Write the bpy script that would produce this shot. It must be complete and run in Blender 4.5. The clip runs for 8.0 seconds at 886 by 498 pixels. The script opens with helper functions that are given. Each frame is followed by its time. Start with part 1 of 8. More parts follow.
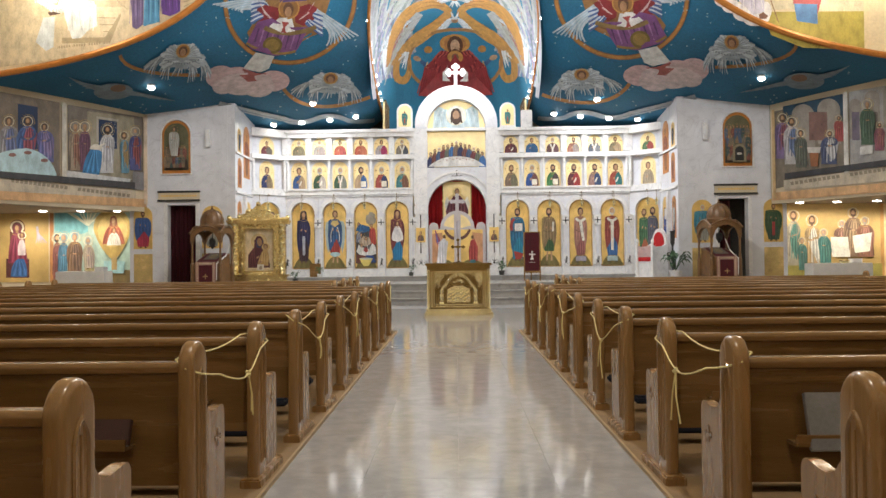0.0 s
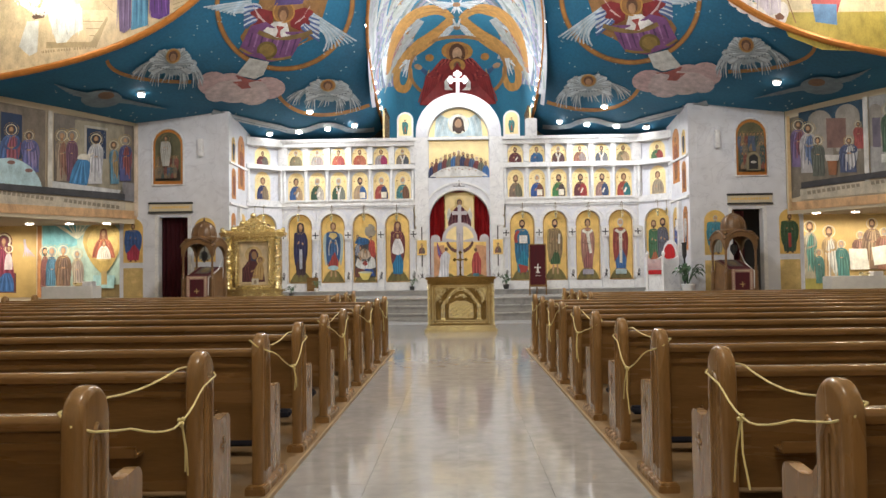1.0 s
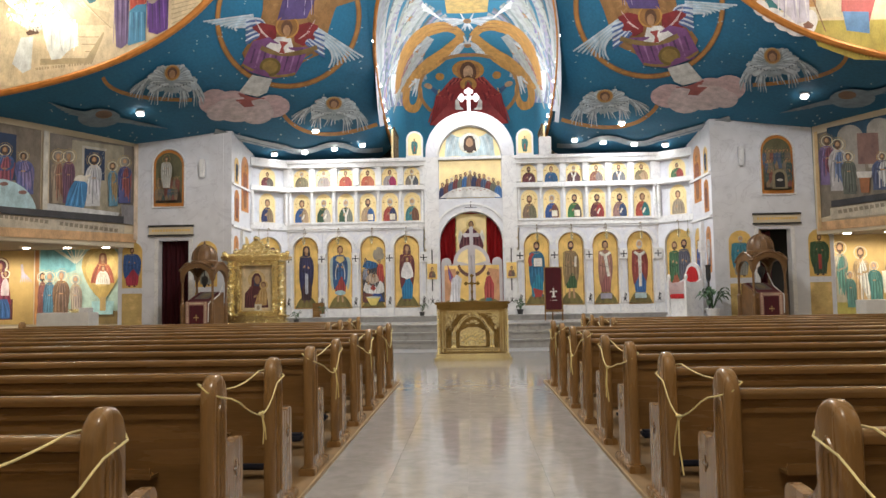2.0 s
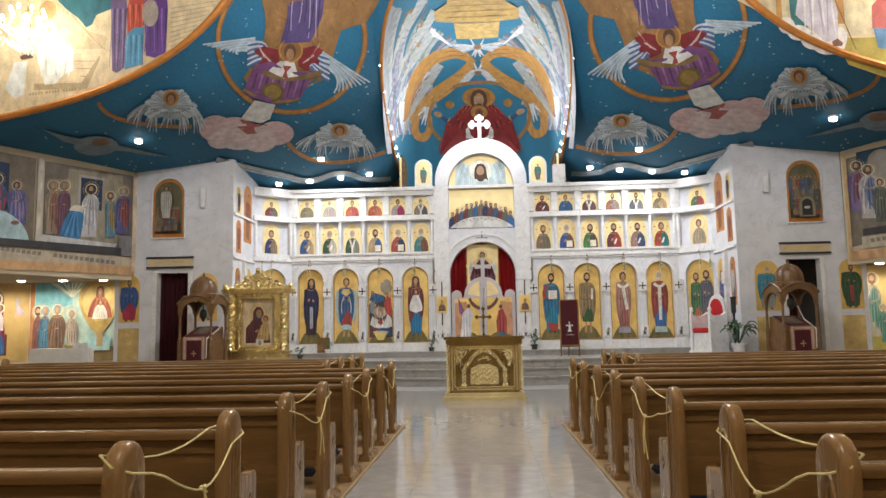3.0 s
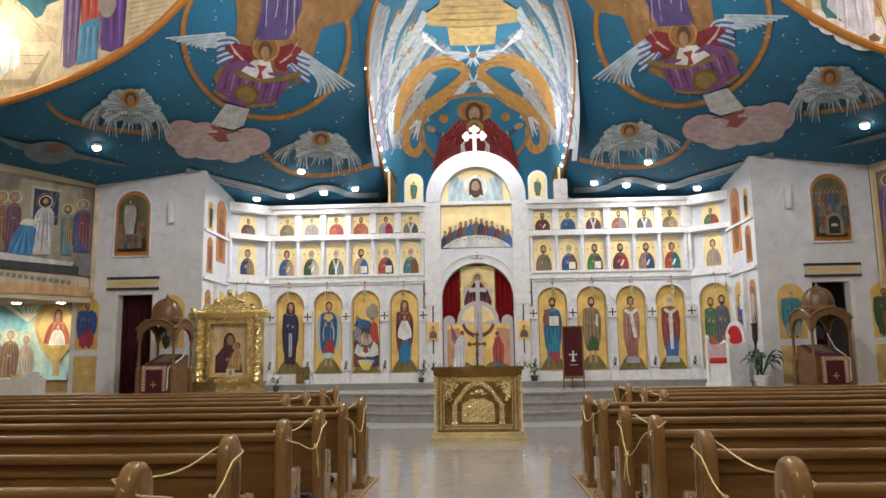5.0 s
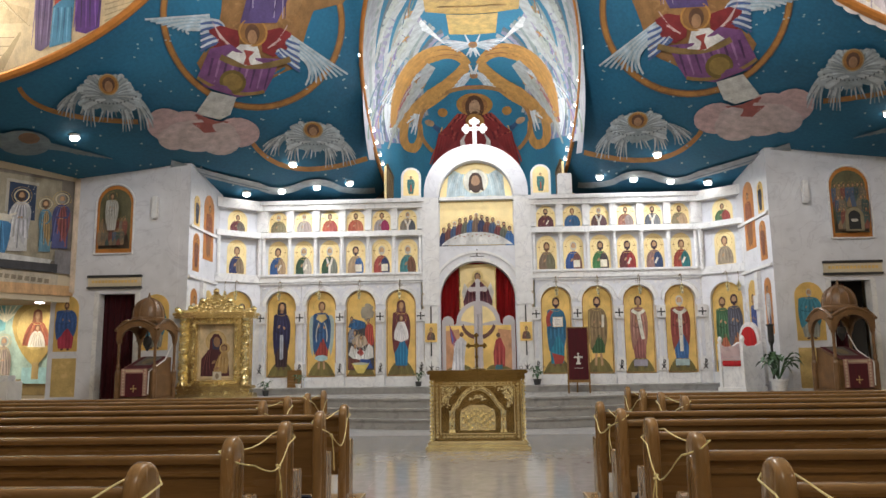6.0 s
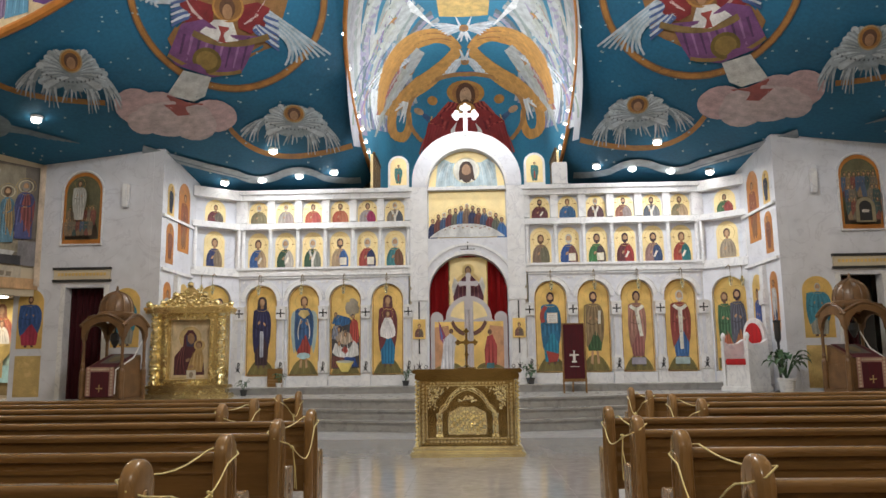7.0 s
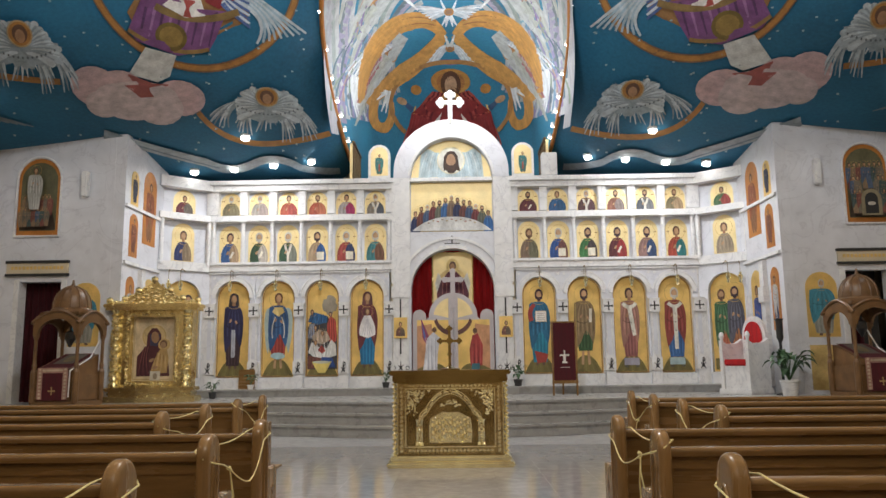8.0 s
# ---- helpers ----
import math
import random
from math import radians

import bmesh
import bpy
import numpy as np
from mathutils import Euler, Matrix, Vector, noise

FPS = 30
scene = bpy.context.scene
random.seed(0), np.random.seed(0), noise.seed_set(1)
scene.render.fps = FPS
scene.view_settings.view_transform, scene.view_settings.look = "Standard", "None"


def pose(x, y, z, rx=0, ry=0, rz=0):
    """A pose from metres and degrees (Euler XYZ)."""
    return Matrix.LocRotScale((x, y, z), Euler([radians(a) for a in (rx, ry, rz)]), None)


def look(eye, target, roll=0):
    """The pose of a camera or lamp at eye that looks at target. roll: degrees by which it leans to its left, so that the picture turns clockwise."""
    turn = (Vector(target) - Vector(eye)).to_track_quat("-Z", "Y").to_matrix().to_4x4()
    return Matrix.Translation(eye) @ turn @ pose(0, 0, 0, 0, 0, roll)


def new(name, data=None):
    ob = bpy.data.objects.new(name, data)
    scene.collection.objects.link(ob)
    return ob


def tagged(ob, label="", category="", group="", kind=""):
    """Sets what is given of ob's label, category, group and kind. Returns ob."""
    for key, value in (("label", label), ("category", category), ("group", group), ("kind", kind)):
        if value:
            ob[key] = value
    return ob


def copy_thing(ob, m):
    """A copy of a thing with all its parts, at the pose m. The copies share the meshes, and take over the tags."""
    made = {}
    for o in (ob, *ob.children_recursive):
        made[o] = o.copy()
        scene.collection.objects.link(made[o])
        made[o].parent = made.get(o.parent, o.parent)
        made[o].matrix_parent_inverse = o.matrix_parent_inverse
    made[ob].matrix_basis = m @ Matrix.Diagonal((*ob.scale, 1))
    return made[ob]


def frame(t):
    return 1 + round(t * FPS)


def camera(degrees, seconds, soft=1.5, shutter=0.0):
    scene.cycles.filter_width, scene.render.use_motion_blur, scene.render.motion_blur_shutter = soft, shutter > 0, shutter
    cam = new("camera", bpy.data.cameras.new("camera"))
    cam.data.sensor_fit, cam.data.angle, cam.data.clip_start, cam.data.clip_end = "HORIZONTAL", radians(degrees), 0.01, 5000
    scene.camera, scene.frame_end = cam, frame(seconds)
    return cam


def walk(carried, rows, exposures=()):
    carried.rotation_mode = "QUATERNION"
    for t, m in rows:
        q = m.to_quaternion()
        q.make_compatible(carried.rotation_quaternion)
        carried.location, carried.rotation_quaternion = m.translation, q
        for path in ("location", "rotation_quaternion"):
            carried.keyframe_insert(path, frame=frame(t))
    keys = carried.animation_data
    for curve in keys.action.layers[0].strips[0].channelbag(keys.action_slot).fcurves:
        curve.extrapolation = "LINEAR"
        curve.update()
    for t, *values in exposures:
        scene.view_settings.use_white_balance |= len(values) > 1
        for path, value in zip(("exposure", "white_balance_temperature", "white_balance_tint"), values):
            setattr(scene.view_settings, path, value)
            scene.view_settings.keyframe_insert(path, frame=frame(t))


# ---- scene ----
cam = camera(60.7, 8.0)
METRES, EYE, TILT, LEAN, TURN = 8.3, 1.25, 0.0, 0.0, 1.0
ROWS = [
    (0.0, 0.0, 0.0, 0.0, 0.01, 0.83, 0.64),
    (0.5, 0.0032, 0.0584, -0.0, 0.03, 1.3, 0.69),
    (1.0, 0.0058, 0.1193, -0.0002, 0.27, 1.86, 0.76),
    (1.5, 0.0088, 0.183, -0.0009, 0.63, 2.62, 0.84),
    (3.0, 0.0158, 0.3697, 0.0007, 2.16, 6.33, 1.02),
    (3.5, 0.0183, 0.4318, 0.0005, 1.78, 7.28, 1.02),
    (4.0, 0.0207, 0.4927, 0.0001, 1.49, 7.87, 0.91),
    (4.5, 0.0232, 0.5525, 0.0004, 1.72, 8.25, 0.85),
    (6.0, 0.0306, 0.7384, 0.001, 1.97, 8.72, 0.78),
    (6.5, 0.0322, 0.8014, 0.0011, 1.74, 8.69, 0.77),
    (7.0, 0.0341, 0.8666, 0.0016, 1.3, 8.56, 0.75),
    (7.5, 0.0357, 0.9323, 0.0012, 0.4, 8.55, 0.75),
    (8.0, 0.0381, 0.9992, 0.0015, 0.17, 8.59, 0.72),
]
walk(cam, [(t, pose(0, 0, EYE, TILT, LEAN, TURN) @ pose(METRES * x, METRES * y, METRES * z, 90 + pitch, roll, yaw)) for t, x, y, z, yaw, pitch, roll in ROWS],
     exposures=[(0.0, 0.53), (1.5, 0.49), (3.5, 0.36), (6.0, 0.24), (8.0, 0.16)])

# ---- light ----
world = bpy.data.worlds.new("world")
world.use_nodes = True
world.node_tree.nodes["Background"].inputs[0].default_value = (0.9, 0.93, 1.0, 1)
world.node_tree.nodes["Background"].inputs[1].default_value = 0.02
scene.world = world
scene.view_settings.exposure = 0.0


def lamp(kind, place, target, power, colour=(1.0, 0.86, 0.7), size=0.1, angle=110, blend=0.6):
    data = bpy.data.lights.new("lamp", kind)
    data.energy, data.color = power, colour
    if kind == "SPOT":
        data.spot_size, data.spot_blend, data.shadow_soft_size = radians(angle), blend, size
    elif kind == "AREA":
        data.size = size
    else:
        data.shadow_soft_size = size
    ob = new("lamp", data)
    ob.matrix_world = look(place, target)
    return ob


WARM, COOL = (1.0, 0.895, 0.775), (0.96, 0.97, 1.0)

# chandeliers and downlights that are seen; unseen fill lamps are added among them
CHX, CHY, CHZ = 10.1, 19.0, 8.2
SMALL_LIGHTS = ((6.53, 27.08), (5.52, 27.14), (4.5, 27.12), (3.6, 27.42))
LARGE_LIGHTS = ((4.82, 25.6), (9.04, 22.35))


def flare(x, y):
    """Height of the blue ceiling, a trumpet of revolution that turns up at the sanctuary vault."""
    r = math.hypot(x, y - 16.6)
    z = 5.05 + 10.6 / max(r - 4.0, 0.9) ** 1.02
    lift = max(0.0, (4.3 - max(abs(x), 2.6)) / 1.55)
    return z + 0.75 * lift * lift


for s in (-1, 1):
    for (x, y), power in zip(LARGE_LIGHTS, (400, 45)):
        lamp("SPOT", (s * x, y, flare(x, y) - 0.16), (s * x, y + 0.8, 0), power, COOL, 0.08, 155)
    for (x, y), power in zip(SMALL_LIGHTS, (3, 8, 13, 24)):
        lamp("SPOT", (s * x, y - 0.02, flare(x, y) - 0.15), (s * x, y + 0.1, 0), power, COOL, 0.07, 158)
    # unseen fill lamps added inside the vault, hung on no fitting
    lamp("POINT", (s * 0.7, 28.6, 8.6), (0, 28, 5), 85, COOL, 0.12)
    lamp("POINT", (s * 0.9, 26.0, 8.3), (0, 28, 5), 110, COOL, 0.12)
    lamp("POINT", (s * CHX, CHY - 0.5, CHZ + 0.1), (0, 0, 0), 150, (1.0, 0.91, 0.8), 0.4)
    # unseen lamp added over the near side of the nave, without a chandelier
    lamp("POINT", (s * CHX, 5.0, CHZ), (0, 0, 0), 190, WARM, 0.2)
    for x, y, power in ((11.55, 25.6, 62), (12.7, 25.4, 75), (13.9, 25.2, 120), (15.4, 25.0, 150)):
        lamp("SPOT", (s * x, y, 2.98), (s * x, y + 0.7, 0), power, WARM, 0.1, 150)
# two unseen lamps added high over the aisle to brighten ceiling and pews
lamp("POINT", (0, 14.5, 9.4), (0, 0, 0), 1300, COOL, 0.4)
lamp("POINT", (0, 2.0, 9.4), (0, 0, 0), 640, (1.0, 0.94, 0.86), 0.2)

# ---- materials ----
MATS = {}


def mat(name, colour, rough=0.6, metal=0.0, var=0.25, scale=6.0, bump=0.1, fine=60.0, stretch=(1, 1, 1), spec=0.5, coat=0.0):
    """A painted or solid surface: colour varied by large stains and fine grain, with fine relief."""
    if name in MATS:
        return MATS[name]
    m = bpy.data.materials.new(name)
    m.use_nodes = True
    nt = m.node_tree
    n, l = nt.nodes, nt.links
    b = n["Principled BSDF"]
    geo = n.new("ShaderNodeNewGeometry")
    mp = n.new("ShaderNodeMapping")
    mp.inputs["Scale"].default_value = stretch
    l.new(geo.outputs["Position"], mp.inputs["Vector"])
    big = n.new("ShaderNodeTexNoise")
    big.inputs["Scale"].default_value, big.inputs["Detail"].default_value = scale, 5
    small = n.new("ShaderNodeTexNoise")
    small.inputs["Scale"].default_value, small.inputs["Detail"].default_value = fine, 3
    l.new(mp.outputs[0], big.inputs["Vector"])
    l.new(mp.outputs[0], small.inputs["Vector"])
    mix = n.new("ShaderNodeMath")
    mix.operation = "MULTIPLY_ADD"
    mix.inputs[1].default_value = 0.45
    l.new(small.outputs["Fac"], mix.inputs[0])
    l.new(big.outputs["Fac"], mix.inputs[2])
    ramp = n.new("ShaderNodeValToRGB")
    e = ramp.color_ramp.elements
    e[0].position, e[1].position = 0.45, 1.0
    e[0].color = (*[c * (1 - var) for c in colour], 1)
    e[1].color = (*[min(1, c * (1 + var)) for c in colour], 1)
    l.new(mix.outputs[0], ramp.inputs[0])
    l.new(ramp.outputs[0], b.inputs["Base Color"])
    rr = n.new("ShaderNodeMapRange")
    rr.inputs["To Min"].default_value, rr.inputs["To Max"].default_value = max(0.02, rough - 0.12), min(1, rough + 0.12)
    l.new(big.outputs["Fac"], rr.inputs["Value"])
    l.new(rr.outputs[0], b.inputs["Roughness"])
    b.inputs["Metallic"].default_value = metal
    b.inputs["Specular IOR Level"].default_value = spec
    b.inputs["Coat Weight"].default_value = coat
    b.inputs["Coat Roughness"].default_value = 0.12
    if bump:
        bp = n.new("ShaderNodeBump")
        bp.inputs["Strength"].default_value, bp.inputs["Distance"].default_value = bump, 0.01
        l.new(mix.outputs[0], bp.inputs["Height"])
        l.new(bp.outputs[0], b.inputs["Normal"])
    MATS[name] = m
    return m


def marble(name, base, vein, rough, scale=0.9, width=0.06, vary=False, cloudy=(0.82, 1.04)):
    """Stone with soft clouds and thin warped veins."""
    m = bpy.data.materials.new(name)
    m.use_nodes = True
    nt = m.node_tree
    n, l = nt.nodes, nt.links
    b = n["Principled BSDF"]
    geo = n.new("ShaderNodeNewGeometry")
    pos = geo.outputs["Position"]
    if vary:
        info = n.new("ShaderNodeObjectInfo")
        off = n.new("ShaderNodeVectorMath")
        off.operation = "MULTIPLY_ADD"
        off.inputs[0].default_value = (37, 19, 11)
        l.new(info.outputs["Random"], off.inputs[1])
        l.new(pos, off.inputs[2])
        pos = off.outputs[0]
    warp = n.new("ShaderNodeTexNoise")
    warp.inputs["Scale"].default_value, warp.inputs["Detail"].default_value = scale, 8
    warp.inputs["Distortion"].default_value = 1.6
    l.new(pos, warp.inputs["Vector"])
    ab = n.new("ShaderNodeMath")
    ab.operation = "SUBTRACT"
    ab.inputs[1].default_value = 0.5
    l.new(warp.outputs["Fac"], ab.inputs[0])
    ab2 = n.new("ShaderNodeMath")
    ab2.operation = "ABSOLUTE"
    l.new(ab.outputs[0], ab2.inputs[0])
    ramp = n.new("ShaderNodeValToRGB")
    e = ramp.color_ramp.elements
    e[0].position, e[0].color = 0.0, (*vein, 1)
    e[1].position, e[1].color = width, (*base, 1)
    l.new(ab2.outputs[0], ramp.inputs[0])
    cloud = n.new("ShaderNodeTexNoise")
    cloud.inputs["Scale"].default_value, cloud.inputs["Detail"].default_value = scale * 2.7, 6
    l.new(pos, cloud.inputs["Vector"])
    cr = n.new("ShaderNodeMapRange")
    cr.inputs["From Min"].default_value, cr.inputs["From Max"].default_value = 0.3, 0.7
    cr.inputs["To Min"].default_value, cr.inputs["To Max"].default_value = cloudy
    l.new(cloud.outputs["Fac"], cr.inputs["Value"])
    mul = n.new("ShaderNodeVectorMath")
    mul.operation = "MULTIPLY"
    l.new(ramp.outputs[0], mul.inputs[0])
    l.new(cr.outputs[0], mul.inputs[1])
    l.new(mul.outputs[0], b.inputs["Base Color"])
    rr = n.new("ShaderNodeMapRange")
    rr.inputs["To Min"].default_value, rr.inputs["To Max"].default_value = rough * 0.7, rough * 1.4
    l.new(cloud.outputs["Fac"], rr.inputs["Value"])
    l.new(rr.outputs[0], b.inputs["Roughness"])
    return m


def glow(name, colour, strength):
    m = bpy.data.materials.new(name)
    m.use_nodes = True
    b = m.node_tree.nodes["Principled BSDF"]
    b.inputs["Base Color"].default_value = (*colour, 1)
    b.inputs["Emission Color"].default_value = (*colour, 1)
    b.inputs["Emission Strength"].default_value = strength
    return m


WHITE_MARBLE = marble("white_marble", (0.72, 0.735, 0.785), (0.63, 0.64, 0.69), 0.3, 1.1, 0.018, cloudy=(0.9, 1.03))
TRIM_MARBLE = marble("trim_marble", (0.80, 0.80, 0.80), (0.66, 0.66, 0.68), 0.32, 1.7, 0.025, cloudy=(0.88, 1.03))
FLOOR_TILE = marble("floor_tile", (0.405, 0.40, 0.40), (0.37, 0.365, 0.37), 0.092, 2.4, 0.10, vary=True, cloudy=(0.84, 1.06))
STEP_STONE = marble("step_stone", (0.355, 0.35, 0.34), (0.315, 0.31, 0.30), 0.28, 1.5, 0.05, cloudy=(0.9, 1.05))
GROUT = mat("grout", (0.30, 0.295, 0.29), 0.7)
OAK = mat("varnished_oak", (0.205, 0.112, 0.040), 0.26, var=0.26, scale=2.2, fine=26, stretch=(0.5, 5, 5), bump=0.04, coat=0.35)
OAK_END = mat("oak_end_grain", (0.262, 0.148, 0.056), 0.26, var=0.2, scale=3, fine=30, stretch=(5, 5, 0.6), bump=0.05, coat=0.25)
CARVED_OAK = mat("carved_oak", (0.165, 0.086, 0.034), 0.38, var=0.35, scale=5, fine=40, bump=0.3)
NAVY = mat("navy_cushion", (0.012, 0.016, 0.035), 0.85, bump=0.3, fine=220)
CARPET = mat("tan_carpet", (0.24, 0.155, 0.075), 0.9, bump=0.4, fine=250)
BRASS = mat("polished_brass", (0.95, 0.80, 0.48), 0.14, 0.88, var=0.16, scale=8, bump=0.08)
CHASED = mat("chased_brass", (0.42, 0.31, 0.13), 0.2, 1.0, var=0.3, scale=14, bump=0.3, fine=30)
# darkened brass: the polished table's dim reflections are put into its colour
DARK_BRASS = mat("dark_brass", (0.30, 0.215, 0.088), 0.15, 1.0, var=0.22, scale=5, bump=0.12)
GOLD = mat("gilding", (0.88, 0.70, 0.36), 0.24, 0.95, var=0.22, scale=9, bump=0.1, fine=45)
LEAF = mat("gold_leaf", (0.80, 0.56, 0.19), 0.42, 0.45, var=0.22, scale=3, bump=0.06)
PALE_LEAF = mat("pale_gold_leaf", (0.86, 0.70, 0.36), 0.45, 0.3, var=0.15, scale=3, bump=0.05)
CRIMSON = mat("crimson_velvet", (0.46, 0.012, 0.016), 0.8, var=0.3, scale=3, stretch=(6, 6, 0.4), bump=0.3)
MAROON = mat("maroon_velvet", (0.075, 0.006, 0.012), 0.85, var=0.35, stretch=(5, 5, 0.4), bump=0.3)
BLACK = mat("black_inlay", (0.03, 0.03, 0.032), 0.4, bump=0)
# near-black colour that holds the shade of an unlit room
DARK = mat("room_shade_black", (0.02, 0.018, 0.016), 0.9, bump=0)
PLASTER = mat("cream_plaster", (0.62, 0.53, 0.38), 0.8, var=0.12, scale=1.2, bump=0.05)
ORANGE = mat("copper_trim", (0.55, 0.22, 0.05), 0.4, 0.3, var=0.2, bump=0.05)
ROPE = mat("yellow_rope", (0.78, 0.68, 0.32), 0.7, bump=0.6, fine=400)
LAMP_ON = glow("lit_bulb", (1.0, 0.95, 0.88), 11)
WHITE_CLOTH = mat("white_cloth", (0.78, 0.77, 0.74), 0.85, var=0.08, bump=0.2)
LEAFGREEN = mat("leaf_green", (0.035, 0.09, 0.03), 0.4, var=0.4, scale=20)


def paint(r, g, b, rough=0.6):
    return mat("paint_%02d_%02d_%02d" % (r * 99, g * 99, b * 99), (r, g, b), rough, var=0.32, scale=5, fine=32, bump=0.03, stretch=(1, 1, 0.55))


# ---- building helpers ----
def part(name, bm, material, parent=None, label="", smooth=False):
    """Links a bmesh as one mesh object under a thing or part. material: one, or a list."""
    me = bpy.data.meshes.new(name)
    bmesh.ops.recalc_face_normals(bm, faces=bm.faces)
    bm.to_mesh(me)
    bm.free()
    for m in material if isinstance(material, (list, tuple)) else [material]:
        me.materials.append(m)
    if smooth:
        me.polygons.foreach_set("use_smooth", [True] * len(me.polygons))
        me.set_sharp_from_angle(angle=radians(42))
    ob = new(name, me)
    if parent:
        ob.parent = parent
    if label:
        ob["label"] = label
    return ob


def thing(name, label, category, place=(0, 0, 0), turn=0, group="", kind=""):
    ob = new(name)
    ob.matrix_basis = pose(*place, 0, 0, turn)
    return tagged(ob, label, category, group, kind)


def box(bm, x0, x1, y0, y1, z0, z1, bevel=0.0, idx=0):
    r = bmesh.ops.create_cube(bm, size=1)
    for v in r["verts"]:
        v.co = Vector((x0 + (v.co.x + 0.5) * (x1 - x0), y0 + (v.co.y + 0.5) * (y1 - y0), z0 + (v.co.z + 0.5) * (z1 - z0)))
    faces = {f for v in r["verts"] for f in v.link_faces}
    for f in faces:
        f.material_index = idx
    if bevel:
        edges = list({e for v in r["verts"] for e in v.link_edges})
        bmesh.ops.bevel(bm, geom=edges, offset=bevel, segments=2, affect="EDGES", clamp_overlap=True)
    return bm


def boxed(name, dims, material, parent=None, bevel=0.0, label=""):
    return part(name, box(bmesh.new(), *dims, bevel), material, parent, label)


class Plane:
    """A flat frame: origin o, u along the wall, v up, n out of the wall."""

    def __init__(self, o, u=(1, 0, 0), v=(0, 0, 1)):
        self.o, self.u, self.v = Vector(o), Vector(u).normalized(), Vector(v).normalized()
        self.n = self.u.cross(self.v)

    def at(self, u, v, d=0.0):
        return self.o + self.u * u + self.v * v + self.n * d


def slab(bm, pl, outline, d0, d1, idx=0):
    """A closed plate from an outline on a plane, from depth d0 (back) to d1 (front)."""
    back = [bm.verts.new(pl.at(u, v, d0)) for u, v in outline]
    front = [bm.verts.new(pl.at(u, v, d1)) for u, v in outline]
    fs = [bm.faces.new(front), bm.faces.new(back[::-1])]
    n = len(outline)
    for i in range(n):
        j = (i + 1) % n
        fs.append(bm.faces.new((back[i], back[j], front[j], front[i])))
    for f in fs:
        f.material_index = idx
    return bm


def lathe(bm, profile, centre=(0, 0, 0), seg=16, axis="z", idx=0):
    rings = []
    for r, h in profile:
        ring = []
        for k in range(seg):
            a = 2 * math.pi * k / seg
            p = (r * math.cos(a), r * math.sin(a), h)
            if axis == "y":
                p = (p[0], h, p[1])
            elif axis == "x":
                p = (h, p[0], p[1])
            ring.append(bm.verts.new(Vector(p) + Vector(centre)))
        rings.append(ring)
    for a, b in zip(rings, rings[1:]):
        for k in range(seg):
            bm.faces.new((a[k], a[(k + 1) % seg], b[(k + 1) % seg], b[k])).material_index = idx
    bm.faces.new(rings[0][::-1]).material_index = idx
    bm.faces.new(rings[-1]).material_index = idx
    return bm


def rect(u0, u1, v0, v1):
    return [(u0, v0), (u1, v0), (u1, v1), (u0, v1)]


def arc(cu, cv, r, a0, a1, n=14, squash=1.0):
    return [(cu + r * math.cos(radians(a0 + (a1 - a0) * i / n)), cv + squash * r * math.sin(radians(a0 + (a1 - a0) * i / n))) for i in range(n + 1)]


def arched(u0, u1, v0, v1, n=14):
    """A panel with a round head whose crown is at v1."""
    r = (u1 - u0) / 2
    return [(u0, v0), (u1, v0)] + arc((u0 + u1) / 2, v1 - r, r, 0, 180, n)


def surround(u0, u1, v0, v1, a0, a1, vb, vc, n=14):
    """A rectangle u0..u1, v0..v1 with an arched opening a0..a1 from vb to the crown vc, open below."""
    r = (a1 - a0) / 2
    inner = [(a1, v0)] + arc((a0 + a1) / 2, vc - r, r, 0, 180, n) + [(a0, v0)]
    return [(u0, v0), (u0, v1), (u1, v1), (u1, v0)] + inner


def ellipse(cu, cv, ru, rv, n=18, tilt=0):
    c, s = math.cos(radians(tilt)), math.sin(radians(tilt))
    out = []
    for i in range(n):
        a = 2 * math.pi * i / n
        x, y = ru * math.cos(a), rv * math.sin(a)
        out.append((cu + x * c - y * s, cv + x * s + y * c))
    return out


def bezier(p0, p1, p2, n=12):
    return [((1 - t) ** 2 * p0[0] + 2 * t * (1 - t) * p1[0] + t * t * p2[0], (1 - t) ** 2 * p0[1] + 2 * t * (1 - t) * p1[1] + t * t * p2[1]) for t in [k / n for k in range(n + 1)]]


def tube(bm, pts, r, seg=6, idx=0):
    rings = []
    pts = [Vector(p) for p in pts]
    for i, p in enumerate(pts):
        t = (pts[min(i + 1, len(pts) - 1)] - pts[max(i - 1, 0)]).normalized()
        a = t.orthogonal().normalized()
        b = t.cross(a)
        if rings:
            a = (last - t * last.dot(t)).normalized()
            b = t.cross(a)
        last = a
        rings.append([bm.verts.new(p + (a * math.cos(2 * math.pi * k / seg) + b * math.sin(2 * math.pi * k / seg)) * r) for k in range(seg)])
    for p, q in zip(rings, rings[1:]):
        for k in range(seg):
            bm.faces.new((p[k], p[(k + 1) % seg], q[(k + 1) % seg], q[k])).material_index = idx
    bm.faces.new(rings[0][::-1]).material_index = idx
    bm.faces.new(rings[-1]).material_index = idx
    return bm


# ---- the shell ----
GY = 19.8                   # plane of the great arch's gilded rim
FZ = -0.13                  # nave floor


def plain_box(name, dims, material, label, category="wall"):
    return tagged(boxed(name, dims, material), label, category, kind="structure")


